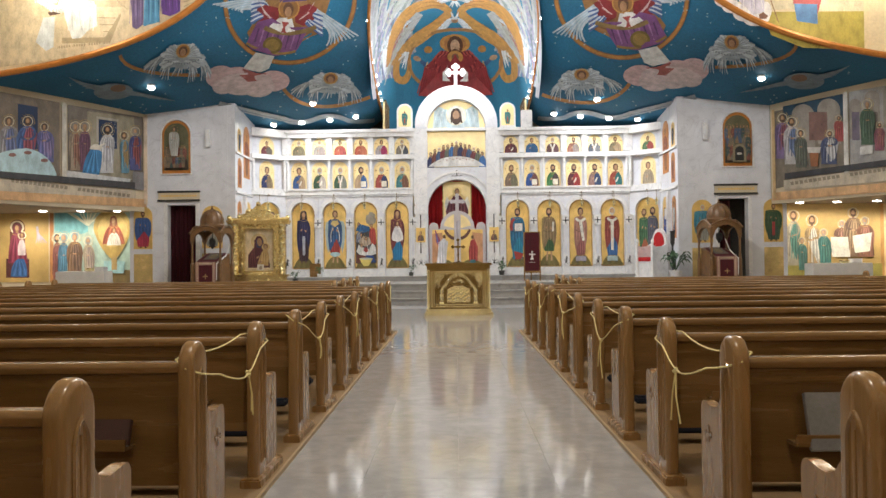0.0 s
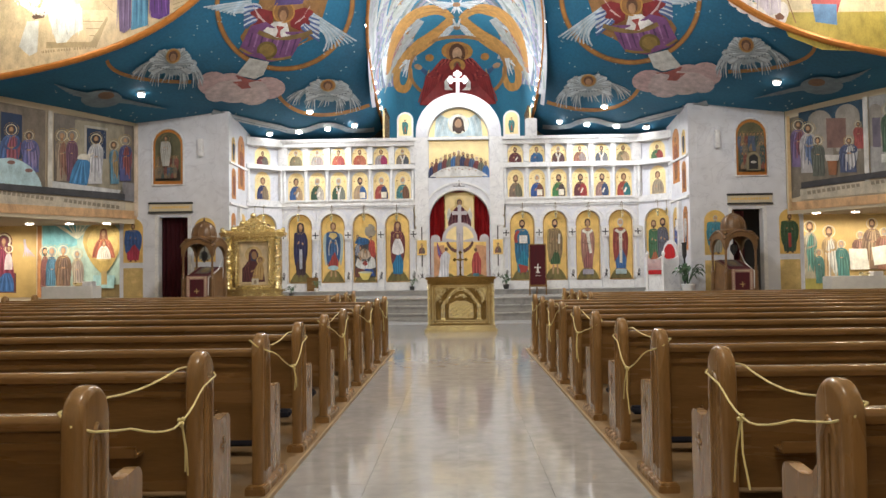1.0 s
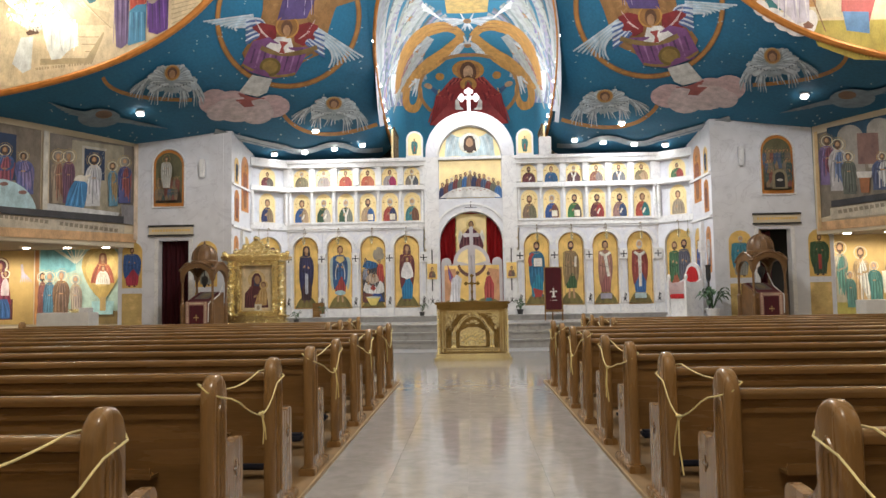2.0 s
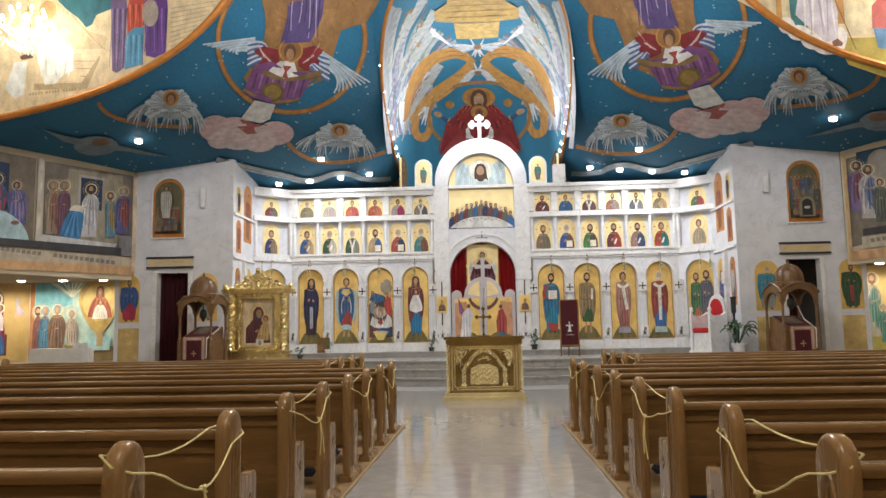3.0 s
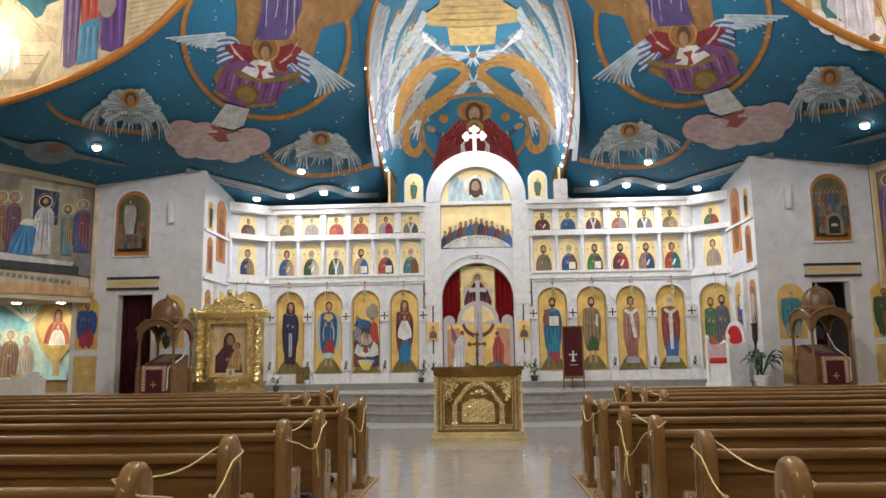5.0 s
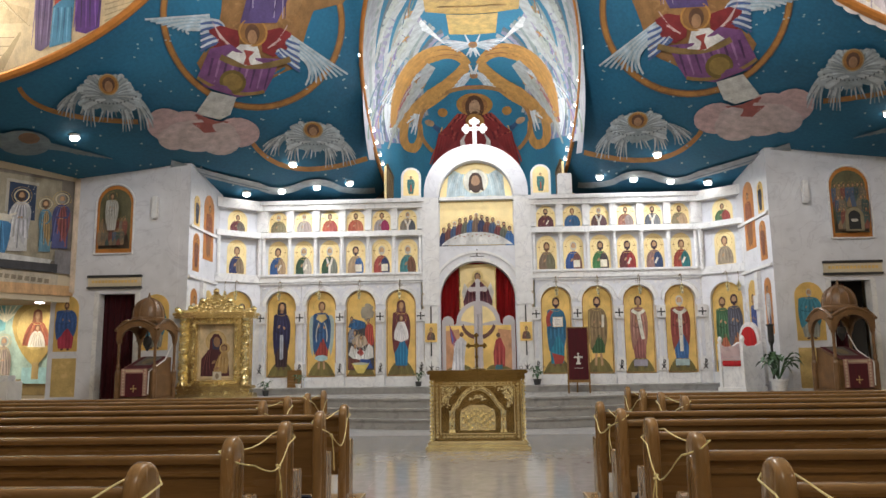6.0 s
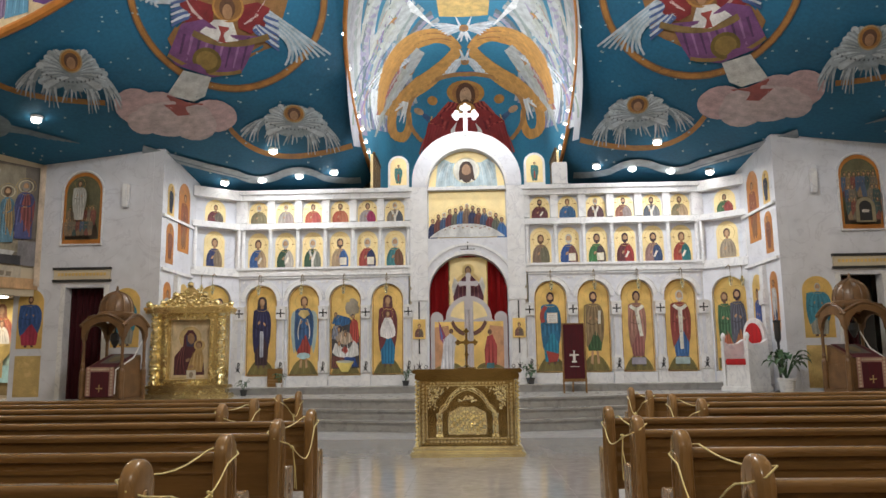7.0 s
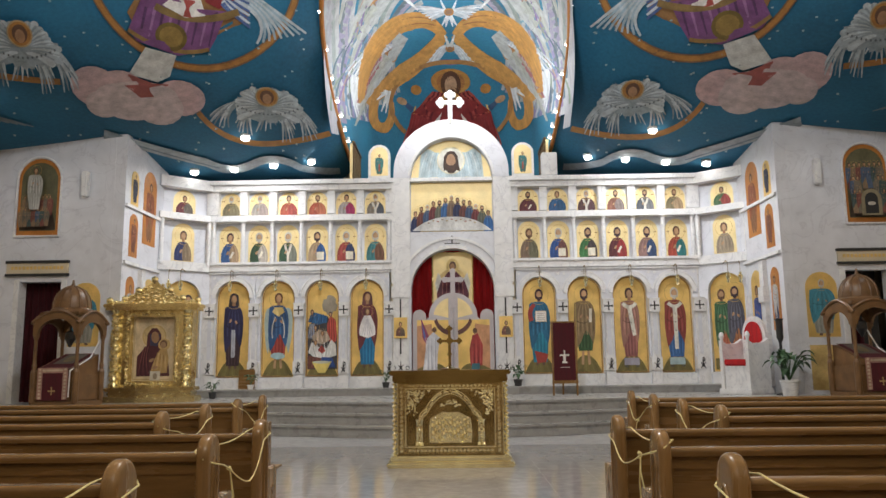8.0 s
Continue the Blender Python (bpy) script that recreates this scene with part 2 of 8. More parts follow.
plain_box("ground", (-60, 60, -60, 80, -0.8, -0.45), PLASTER, "bare ground below the church floor", "ground")
floor = plain_box("floor", (-17, 17, -5, 36, -0.3, -0.012), GROUT, "grey grout bed below polished stone floor tiles", "floor")
plain_box("wall_south", (-17, 17, -5.3, -5, -0.45, 12), PLASTER, "plain cream plaster wall at the back of the nave")
plain_box("wall_west", (-17.3, -17, -5, 36, -0.45, 12), PLASTER, "plain cream plaster side wall of the nave")
plain_box("wall_east", (17, 17.3, -5, 36, -0.45, 12), PLASTER, "plain cream plaster side wall of the nave")
plain_box("wall_north", (-17.3, 17.3, 36, 36.3, -0.45, 12), PLASTER, "plain plaster wall behind the sanctuary")
plain_box("ceiling_nave", (-17.3, 17.3, -5.3, 36.3, 12, 12.3), PLASTER, "plain cream plaster ceiling high over the nave", "ceiling")

SKY_BLUE = mat("ceiling_blue", (0.020, 0.15, 0.27), 0.75, var=0.35, scale=0.35, bump=0.02, fine=14)
VAULT = mat("vault_blue", (0.035, 0.20, 0.32), 0.75, var=0.3, scale=0.6, bump=0.02, fine=14)
VA, VS, VH, VE = 2.78, 6.2, 5.0, 0.62        # vault: half width, springing, rise, squareness


def vault_section(s):
    """x and height across the barrel, s from -1 to 1."""
    ang = math.pi / 2 * (1 - s)
    c, q = math.cos(ang), math.sin(ang)
    return VA * math.copysign(abs(c) ** VE, c), VS + VH * abs(q) ** VE


def vault_mouth(s):
    """How far along y the barrel meets the blue ceiling."""
    x, z = vault_section(s)
    lo, hi = 20.0, 29.6
    for _ in range(40):
        mid = (lo + hi) / 2
        if flare(x, mid) > z:
            lo = mid
        else:
            hi = mid
    return lo


def vault_point(s, y):
    x, z = vault_section(s)
    if y > 30.0:
        k = min(1.0, (y - 30.0) / 4.8)
        w = math.sqrt(max(0.0, 1 - k * k))
        x, z = x * w, VS + (z - VS) * (0.25 + 0.75 * w)
    return Vector((x, y, z))


SS = [math.copysign(1 - (1 - abs(k) / 30) ** 1.6, k) for k in range(-30, 31)]
bm = bmesh.new()
cols = []
for s in SS:
    y0 = vault_mouth(s)
    cols.append([bm.verts.new(vault_point(s, y0 + (34.8 - y0) * j / 40)) for j in range(41)])
for a, b in zip(cols, cols[1:]):
    for j in range(40):
        bm.faces.new((a[j], b[j], b[j + 1], a[j + 1]))
vault = tagged(part("ceiling_vault", bm, VAULT, smooth=True), "blue painted barrel vault over the sanctuary", "ceiling", kind="structure")

bm = bmesh.new()
strips = []
for s in SS:                                  # above the mouth of the vault
    x, y1 = vault_section(s)[0], vault_mouth(s)
    strips.append([(x, GY + (y1 - GY) * j / 110) for j in range(111)])
XO = [VA + (14.8 - VA) * (i / 90) ** 1.3 for i in range(91)]
left = [[(-x, GY + (29.6 - GY) * j / 110) for j in range(111)] for x in XO[::-1]]
right = [[(x, GY + (29.6 - GY) * j / 110) for j in range(111)] for x in XO]
for block in (left, strips, right):
    grid = [[bm.verts.new((x, y, min(flare(x, y), 11.95))) for x, y in col] for col in block]
    for a, b in zip(grid, grid[1:]):
        for j in range(110):
            if (a[j].co - b[j].co).length > 1e-5 and (a[j].co - a[j + 1].co).length > 1e-5:
                bm.faces.new((a[j], b[j], b[j + 1], a[j + 1]))
ceiling = tagged(part("ceiling_flared", bm, SKY_BLUE, smooth=True), "deep blue painted plaster ceiling flaring upward", "ceiling", kind="structure")

floor.location.z = FZ

# great arch: the wall above the gilded rim, one on each side
LUNETTE = mat("lunette_plaster", (0.66, 0.55, 0.36), 0.8, var=0.2, scale=0.7, bump=0.03, fine=18)
for side in (-1, 1):
    pl = Plane((0, GY, 0), (1, 0, 0))
    low = []
    for i in range(61):
        x = side * (5.0 + (17.0 - 5.0) * i / 60)
        low.append((x, min(11.95, flare(x, GY))))
    bm = slab(bmesh.new(), pl, low + [(side * 17.0, 11.98), (side * 5.0, 11.98)], -0.3, 0.0)
    tagged(part("wall_arch", bm, LUNETTE), "cream plaster spandrel wall above the gilded rim", "wall", kind="structure")
    bm = tube(bmesh.new(), [(u, GY - 0.06, v + 0.05) for u, v in low if v < 11.9], 0.085, 8)
    tagged(part("trim", bm, ORANGE, smooth=True), "gilded copper rim along the arch", "trim", kind="structure")
pts = [vault_point(s, vault_mouth(s)) + Vector((0, -0.02, -0.02)) for s in SS]
tagged(part("trim", tube(bmesh.new(), pts, 0.055, 8), ORANGE, smooth=True), "gilded copper rim along the vault edge", "trim", kind="structure")
for side in (-1, 1):
    plain_box("wall_sanctuary", (side * 2.75 - 0.1, side * 2.75 + 0.1, 29.7, 34.8, 0.5, 6.6), PLASTER, "plain wall beside the sanctuary")
plain_box("wall_apse", (-2.9, 2.9, 34.8, 35.0, 0.5, 8), PLASTER, "plain wall closing the apse")

AISLE = {-1: 1.215, 1: 1.255}      # face of the pew ends on each side of the aisle
for side in (-1, 1):
    a = AISLE[side]
    plain_box("floor_pews", (*sorted((side * (a - 0.045), side * 10.3)), -3, 14.6, FZ - 0.005, FZ + 0.022), CARPET, "tan carpet strip below the pews", "carpet")
    plain_box("floor_pews", (*sorted((side * 2.33, side * 10.3)), 14.6, 19.2, FZ - 0.005, FZ + 0.022), CARPET, "tan carpet strip below the pews", "carpet")
    plain_box("trim_pews", (*sorted((side * (a - 0.065), side * (a - 0.046))), -3, 14.6, FZ - 0.004, FZ + 0.026), mat("pale_oak", (0.36, 0.25, 0.12), 0.4, stretch=(5, 0.5, 5)), "pale oak edging strip along the pew carpet", "trim")
# platform with curved steps
def step_block(name, y0, z0, z1, half=13.0, bow=0.07, wing=22.6):
    """A step that bows towards the nave; beside the aisle it runs on as a straight platform."""
    bm = bmesh.new()
    front = []
    for i in range(81):
        x = -half + 2 * half * i / 80
        front.append((x, y0 + bow * min(abs(x), 3.4) ** 2 if abs(x) < 5.3 else wing))
    pl = Plane((0, 0, 0), (1, 0, 0), (0, 1, 0))
    slab(bm, pl, front + [(half, 29.5), (-half, 29.5)], z0, z1 - 0.045)
    lip = [(x, y - 0.035) for x, y in front]
    slab(bm, pl, lip + [(half, 29.5), (-half, 29.5)], z1 - 0.045, z1)
    return tagged(part(name, bm, STEP_STONE), "grey stone step in front of the icon screen", "step", kind="structure")


step_block("step_1", 23.0, FZ - 0.01, 0.083, wing=22.3)
step_block("step_2", 23.25, 0.083, 0.297, wing=22.45)
step_block("step_3", 23.55, 0.297, 0.51)
step_block("step_4", 26.75, 0.51, 0.69, 7.4, 0.0, 26.75)

# towers beside the screen
GALLERY = {}
for side in (-1, 1):
    s = side
    bm = bmesh.new()
    pl = Plane((0, 24.75, 0), (1, 0, 0))
    # front face with a door opening
    d0, d1, dt = s * 8.5, s * 9.55, 3.15
    lo, hi = s * 7.5, s * 10.75
    outline = [(lo, 0.5), (lo, 6.5), (s * 10.25, 6.5), (s * 10.25, 3.3), (hi, 3.3), (hi, 0.5), (d1, 0.5), (d1, dt), (d0, dt), (d0, 0.5)]
    slab(bm, pl, outline, -0.25, 0.0)
    box(bm, min(s * 7.5, s * 7.25), max(s * 7.5, s * 7.25), 24.76, 27.2, 0.5, 6.5)
    tower = tagged(part("wall_tower", bm, WHITE_MARBLE), "white veined marble tower wall beside the icon screen", "wall", kind="structure")
    # backs the doorway; the room's shade is painted into its colour
    plain_box("wall_closet", (min(s * 8.1, s * 10.2), max(s * 8.1, s * 10.2), 26.6, 26.8, 0.5, 3.6), DARK, "near-black wall standing in for shade behind the side doorway")
    # upper gallery wall, slanting outward towards the nave
    o = Vector((s * 10.25, 24.72, 0))
    outv = Vector((s * 1.87, -3.53, 0)).normalized()
    gp = Plane(o, outv if s > 0 else -outv)
    sg = 1 if s > 0 else -1
    GALLERY[s] = gp
    bm = slab(bmesh.new(), gp, rect(*sorted((0.0, sg * 11.0)), 2.95, 7.6), -0.25, 0.0)
    tagged(part("wall_gallery", bm, PLASTER), "upper gallery wall with murals", "wall", kind="structure")
    plain_box("wall_recess", (min(s * 10.7, s * 17), max(s * 10.7, s * 17), 26.4, 26.6, -0.3, 4), PLASTER, "mural wall below the gallery")
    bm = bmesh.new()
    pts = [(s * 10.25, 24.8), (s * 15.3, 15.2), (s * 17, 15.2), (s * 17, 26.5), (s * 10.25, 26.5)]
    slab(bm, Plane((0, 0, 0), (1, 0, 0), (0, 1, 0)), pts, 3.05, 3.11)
    # brown, not cream: the colour partly holds the shade under the gallery
    tagged(part("ceiling_recess", bm, mat("soffit_shade_brown", (0.24, 0.17, 0.10), 0.7, var=0.15, scale=1.2)), "low brown plaster soffit, its brown partly shade below the gallery", "ceiling", kind="structure")


# ---- icon screen ----
SX, SY = 0.05, 27.6
screen = thing("icon_screen", "tall white marble icon screen with three rows of arches", "icon screen", (SX, SY, 0.67))
SP = Plane((0, 0, -0.0), (1, 0, 0))    # local to the screen: z from the platform
H = 0.67


def sbox(name, x0, x1, y0, y1, z0, z1, m=None, bevel=0.008, label=""):
    return part(name, box(bmesh.new(), x0, x1, y0, y1, z0 - H, z1 - H, bevel), m or TRIM_MARBLE, screen, label)


def cross_shape(cx, cz, s):
    """A cross with flared arms."""
    a, b = s * 0.15, s * 0.34
    pts = []
    for k in range(4):
        t = radians(90 * k)
        c, q = math.cos(t), math.sin(t)
        for x, y in ((a, -a), (s * 0.8, -a), (s * 0.82, -b), (s, 0), (s * 0.82, b), (s * 0.8, a)):
            pts.append((cx + x * c - y * q, cz + x * q + y * c))
    return pts


BAYS = [(-5.65, 0.86), (-4.49, 0.86), (-3.35, 0.86), (-2.2, 0.86), (2.2, 0.86), (3.35, 0.86), (4.5, 0.86), (5.65, 0.86)]
for cx, w in BAYS:
    b0, b1 = cx - 0.575, cx + 0.575
    bm = bmesh.new()
    slab(bm, SP, surround(b0, b1, 0, 3.68 - H, cx - w / 2, cx + w / 2, 0, 3.42 - H), -0.3, 0.0)
    part("arch_panel", bm, WHITE_MARBLE, screen)
    bm = bmesh.new()
    r = w / 2
    ring = arc(cx, 3.42 - H - r, r + 0.1, 0, 180) + arc(cx, 3.42 - H - r, r + 0.005, 180, 0)
    slab(bm, SP, ring, 0.0, 0.05)
    part("arch_moulding", bm, TRIM_MARBLE, screen)
    outer = arc(cx, 3.42 - H - r, r + 0.145, 8, 172) + arc(cx, 3.42 - H - r, r + 0.115, 172, 8)
    part("arch_moulding", slab(bmesh.new(), SP, outer, 0.0, 0.03), TRIM_MARBLE, screen)
    part("keystone_cross", slab(bmesh.new(), SP, cross_shape(cx, 3.54 - H, 0.07), 0.03, 0.055), mat("grey_inlay", (0.4, 0.38, 0.34), 0.5), screen)
    for u in (-0.5, 0.5):
        part("spandrel_rosette", slab(bmesh.new(), SP, ellipse(cx + u, 3.5 - H, 0.035, 0.035, 10), 0.0, 0.02), TRIM_MARBLE, screen)


for x in (-6.2, -5.07, -3.92, -2.77, -1.62, 1.62, 2.77, 3.92, 5.07, 6.2):
    bm = bmesh.new()
    box(bm, x - 0.12, x + 0.12, -0.16, 0.0, 0, 0.34, 0.008)
    box(bm, x - 0.085, x + 0.085, -0.12, 0.0, 0.34, 2.72 - H, 0.02)
    box(bm, x - 0.13, x + 0.13, -0.17, 0.0, 2.48 - H, 2.80 - H, 0.008)
    box(bm, x - 0.13, x + 0.13, -0.165, 0.0, 1.04 - H, 1.36 - H, 0.008)
    pil = part("pilaster", bm, TRIM_MARBLE, screen)
    part("inset_panel", box(bmesh.new(), x - 0.045, x + 0.045, -0.126, -0.118, 1.42 - H, 2.44 - H, 0.004), WHITE_MARBLE, pil)
    part("necking", box(bmesh.new(), x - 0.14, x + 0.14, -0.185, -0.0, 2.80 - H, 2.83 - H, 0.006), TRIM_MARBLE, pil)
    bm = slab(bmesh.new(), SP, cross_shape(x, 2.64 - H, 0.115), 0.17, 0.176)
    part("cross_inlay", bm, BLACK, pil)
    bm = bmesh.new()
    slab(bm, SP, ellipse(x, 1.24 - H, 0.02, 0.12, 4), 0.165, 0.171)
    slab(bm, SP, ellipse(x, 1.14 - H, 0.024, 0.11, 4, 40), 0.165, 0.172)
    slab(bm, SP, ellipse(x, 1.14 - H, 0.024, 0.11, 4, -40), 0.165, 0.173)
    slab(bm, SP, arc(x, 1.28 - H, 0.06, -90, 90, 8) + arc(x, 1.28 - H, 0.035, 90, -90, 8), 0.165, 0.174)
    part("monogram_inlay", bm, BLACK, pil)
for s in (-1, 1):
    xs = sorted((s * 1.5, s * 6.3))
    sbox("corner_pier", *sorted((s * 6.18, s * 6.42)), 0.03, 0.3, 0.67, 6.02)
    sbox("string_course", *xs, -0.05, 0.0, 3.6, 3.635)
    sbox("cornice", *xs, -0.06, 0.3, 3.66, 3.88)
    sbox("cornice_lip", *xs, -0.10, -0.06, 3.83, 3.90)
    sbox("back_wall", *xs, 0.16, 0.3, 3.80, 6.02, WHITE_MARBLE)
    sbox("shelf", *xs, -0.11, 0.2, 4.96, 5.12)
    sbox("cornice", *xs, -0.08, 0.3, 5.78, 6.04)
    sbox("cornice_lip", *xs, -0.15, -0.08, 5.93, 6.05)
    for i in range(7):
        x = s * (1.62 + 0.762 * i)
        bm = bmesh.new()
        lathe(bm, [(0.075, 3.80 - H), (0.075, 3.86 - H), (0.055, 3.9 - H), (0.05, 4.9 - H), (0.085, 4.95 - H), (0.085, 5.02 - H)], (x, -0.02, 0), 10)
        part("colonnette", bm, TRIM_MARBLE, screen, smooth=False)
        sbox("pier", x - 0.1, x + 0.1, -0.02, 0.2, 5.16, 5.90)
# centre bay with the royal doors
bm = bmesh.new()
slab(bm, SP, surround(-1.5, 1.5, 0, 4.62 - H, -1.06, 1.06, 0, 4.18 - H, 24), -0.3, 0.06)
part("arch_panel", bm, WHITE_MARBLE, screen)
for s in (-1, 1):
    sbox("pilaster", *sorted((s * 1.12, s * 1.52)), -0.14, 0.0, 0.67, 3.3)
    sbox("pier", *sorted((s * 1.08, s * 1.56)), -0.12, 0.3, 3.3, 6.06)
bm = bmesh.new()
slab(bm, SP, arc(0, 6.2 - H, 1.5, 0, 180, 28, 0.94) + [(-1.5, 6.03 - H)] + arc(0, 6.05 - H, 1.06, 180, 0, 28) + [(1.5, 6.03 - H)], -0.3, 0.12)
part("crown_arch", bm, WHITE_MARBLE, screen)
part("crown_moulding", slab(bmesh.new(), SP, arc(0, 6.05 - H, 1.13, 3, 177, 28) + arc(0, 6.05 - H, 1.07, 177, 3, 28), 0.12, 0.15), TRIM_MARBLE, screen)
part("arch_moulding", slab(bmesh.new(), SP, arc(0, 3.12 - H, 1.36, 8, 172, 28) + arc(0, 3.12 - H, 1.29, 172, 8, 28), 0.06, 0.095), TRIM_MARBLE, screen)
part("arch_moulding", slab(bmesh.new(), SP, arc(0, 3.12 - H, 1.12, 4, 176, 28) + arc(0, 3.12 - H, 1.062, 176, 4, 28), 0.06, 0.09), TRIM_MARBLE, screen)
sbox("lintel", -1.08, 1.08, -0.04, 0.3, 5.97, 6.07)
sbox("back_wall", -1.1, 1.1, 0.16, 0.3, 4.62, 6.02, WHITE_MARBLE)

# angled outer bays
for s in (-1, 1):
    a, b = Vector((s * 6.28, 0.02, 0)), Vector((s * 7.3, -0.85, 0))
    o, e = (b, a) if s < 0 else (a, b)
    L = (e - o).length
    ap = Plane(o, e - o)
    bm = slab(bmesh.new(), ap, surround(0, L, 0, 3.68 - H, 0.22, L - 0.22, 0, 3.42 - H), -0.25, 0.0)
    part("arch_panel", bm, WHITE_MARBLE, screen)
    for z0, z1, d in ((3.66, 3.88, 0.06), (4.96, 5.12, 0.11), (5.78, 6.05, 0.1)):
        part("cornice", slab(bmesh.new(), ap, rect(-0.03, L + 0.03, z0 - H, z1 - H), -0.2, d), TRIM_MARBLE, screen)
    part("back_wall", slab(bmesh.new(), ap, rect(0, L, 3.8 - H, 6.0 - H), -0.3, -0.16), WHITE_MARBLE, screen)

# ---- pews ----
def pew(x0, x1):
    """A long bench facing the altar, its back towards the entrance. Heights count from the datum; it stands on the nave floor."""
    p = thing("pew", "varnished oak church pew with navy seat cushion", "pew", group="pews")
    a, b = min(x0, x1), max(x0, x1)
    bm = box(bmesh.new(), a + 0.07, b - 0.07, -0.02, 0.015, 0.20, 0.745)
    part("backrest", bm, OAK, p)
    rail = [(-0.05, 0.735), (-0.042, 0.728), (0.036, 0.728), (0.044, 0.74)] + arc(0.022, 0.758, 0.024, -10, 90, 5) + arc(-0.028, 0.758, 0.024, 90, 180, 5)
    part("top_rail", slab(bmesh.new(), Plane((a + 0.07, 0, 0), (0, 1, 0)), rail, 0, b - a - 0.14), OAK, p, smooth=True)
    part("back_moulding", box(bmesh.new(), a + 0.07, b - 0.07, -0.032, -0.02, 0.66, 0.695, 0.005), OAK, p)
    part("seat", box(bmesh.new(), a + 0.07, b - 0.07, 0.015, 0.40, 0.25, 0.29, 0.01), OAK, p)
    part("seat_cushion", box(bmesh.new(), a + 0.08, b - 0.08, 0.02, 0.42, 0.29, 0.345, 0.018), NAVY, p)
    part("kneeler", box(bmesh.new(), a + 0.3, b - 0.3, -0.33, -0.19, FZ + 0.10, FZ + 0.17, 0.02), NAVY, p)
    for x in (a, b - 0.075):
        sp = Plane((x, 0, 0), (0, 1, 0))
        bm = bmesh.new()
        rings = []
        for q in range(11):
            far = q > 5
            t = radians(90 * (q if not far else 10 - q) / 5)
            e, d = 0.026 * (1 - math.sin(t)), 0.026 * (1 - math.cos(t))
            loop = [(-0.13 + e, FZ), (0.095 - e, FZ)] + arc(-0.0175, 0.765, 0.1125 - e, 0, 180, 16, 1.06)
            rings.append([bm.verts.new(sp.at(u, v, 0.075 - d if far else d)) for u, v in loop])
        for r0, r1 in zip(rings, rings[1:]):
            for i in range(len(r0)):
                j = (i + 1) % len(r0)
                bm.faces.new((r0[i], r0[j], r1[j], r1[i]))
        bm.faces.new(rings[0][::-1])
        bm.faces.new(rings[-1])
        part("end_post", bm, OAK_END, p, smooth=True)
        arm = [(0.09, FZ), (0.385, FZ), (0.385, 0.47)] + arc(0.345, 0.475, 0.04, 0, 90, 5) + bezier((0.30, 0.512), (0.16, 0.49), (0.13, 0.53), 6) + [(0.09, 0.58)]
        bm = slab(bmesh.new(), sp, arm, 0.008, 0.062)
        bmesh.ops.bevel(bm, geom=[e for e in bm.edges], offset=0.009, segments=2, affect="EDGES", clamp_overlap=True)
        part("arm_panel", bm, OAK_END, p, smooth=True)
        part("plinth", box(bmesh.new(), x - 0.026, x + 0.101, -0.19, 0.42, FZ, FZ + 0.075, 0.01), OAK_END, p)
        # carved pointed niche and a small carved cross on both faces of the end
        for f in (-1, 1):
            face = x + (0.0 if f < 0 else 0.075)
            ring = [(-0.062, 0.02), (-0.062, 0.66)] + arc(0.05, 0.66, 0.112, 180, 120, 6) + arc(-0.074, 0.66, 0.112, 60, 0, 6) + [(0.038, 0.02)]
            part("carving", tube(bmesh.new(), [(face + f * 0.001, u - 0.006, v) for u, v in ring], 0.010, 6), OAK_END, p)
            part("carving", tube(bmesh.new(), [(face + f * 0.0, u, v) for u, v in ((-0.018, 0.02), (-0.018, 0.7))], 0.006, 6), OAK_END, p)
            inner = x + (0.008 if f < 0 else 0.062)
            cp = Plane((inner, 0.27, 0.36), (0, f, 0))
            part("carved_cross", slab(bmesh.new(), cp, cross_shape(0, 0, 0.045), 0.0, 0.004), OAK, p)
    return p


ROW0, ROW_STEP = 4.72, 1.139
ROWS_Y = [ROW0 + ROW_STEP * k for k in range(-5, 9)]
for side in (-1, 1):
    for near, ys in ((AISLE[side], ROWS_Y), (2.38, [15.0 + 1.14 * k for k in range(4)])):
        first = None
        for y in ys:
            if first is None:
                first = pew(side * near, side * 9.9)
                first.matrix_basis = pose(0, y, 0)
            else:
                copy_thing(first, pose(0, y, 0))

# ---- shrine table in the aisle ----
TY = 18.78
table = thing("shrine_table", "polished brass shrine table with embossed arch panel", "table", (0.047, TY, FZ))
table.scale = (1.055, 1.055, 1.12)
part("base", box(box(bmesh.new(), -0.82, 0.82, -0.02, 0.72, 0, 0.07, 0.02), -0.78, 0.78, 0.02, 0.68, 0.07, 0.14, 0.02), BRASS, table)
part("body", box(bmesh.new(), -0.7, 0.7, 0.08, 0.62, 0.14, 1.02, 0.01), DARK_BRASS, table)
part("tabletop", box(box(bmesh.new(), -0.79, 0.79, 0.0, 0.7, 1.1, 1.16, 0.015), -0.75, 0.75, 0.04, 0.66, 1.02, 1.1, 0.01), DARK_BRASS, table)

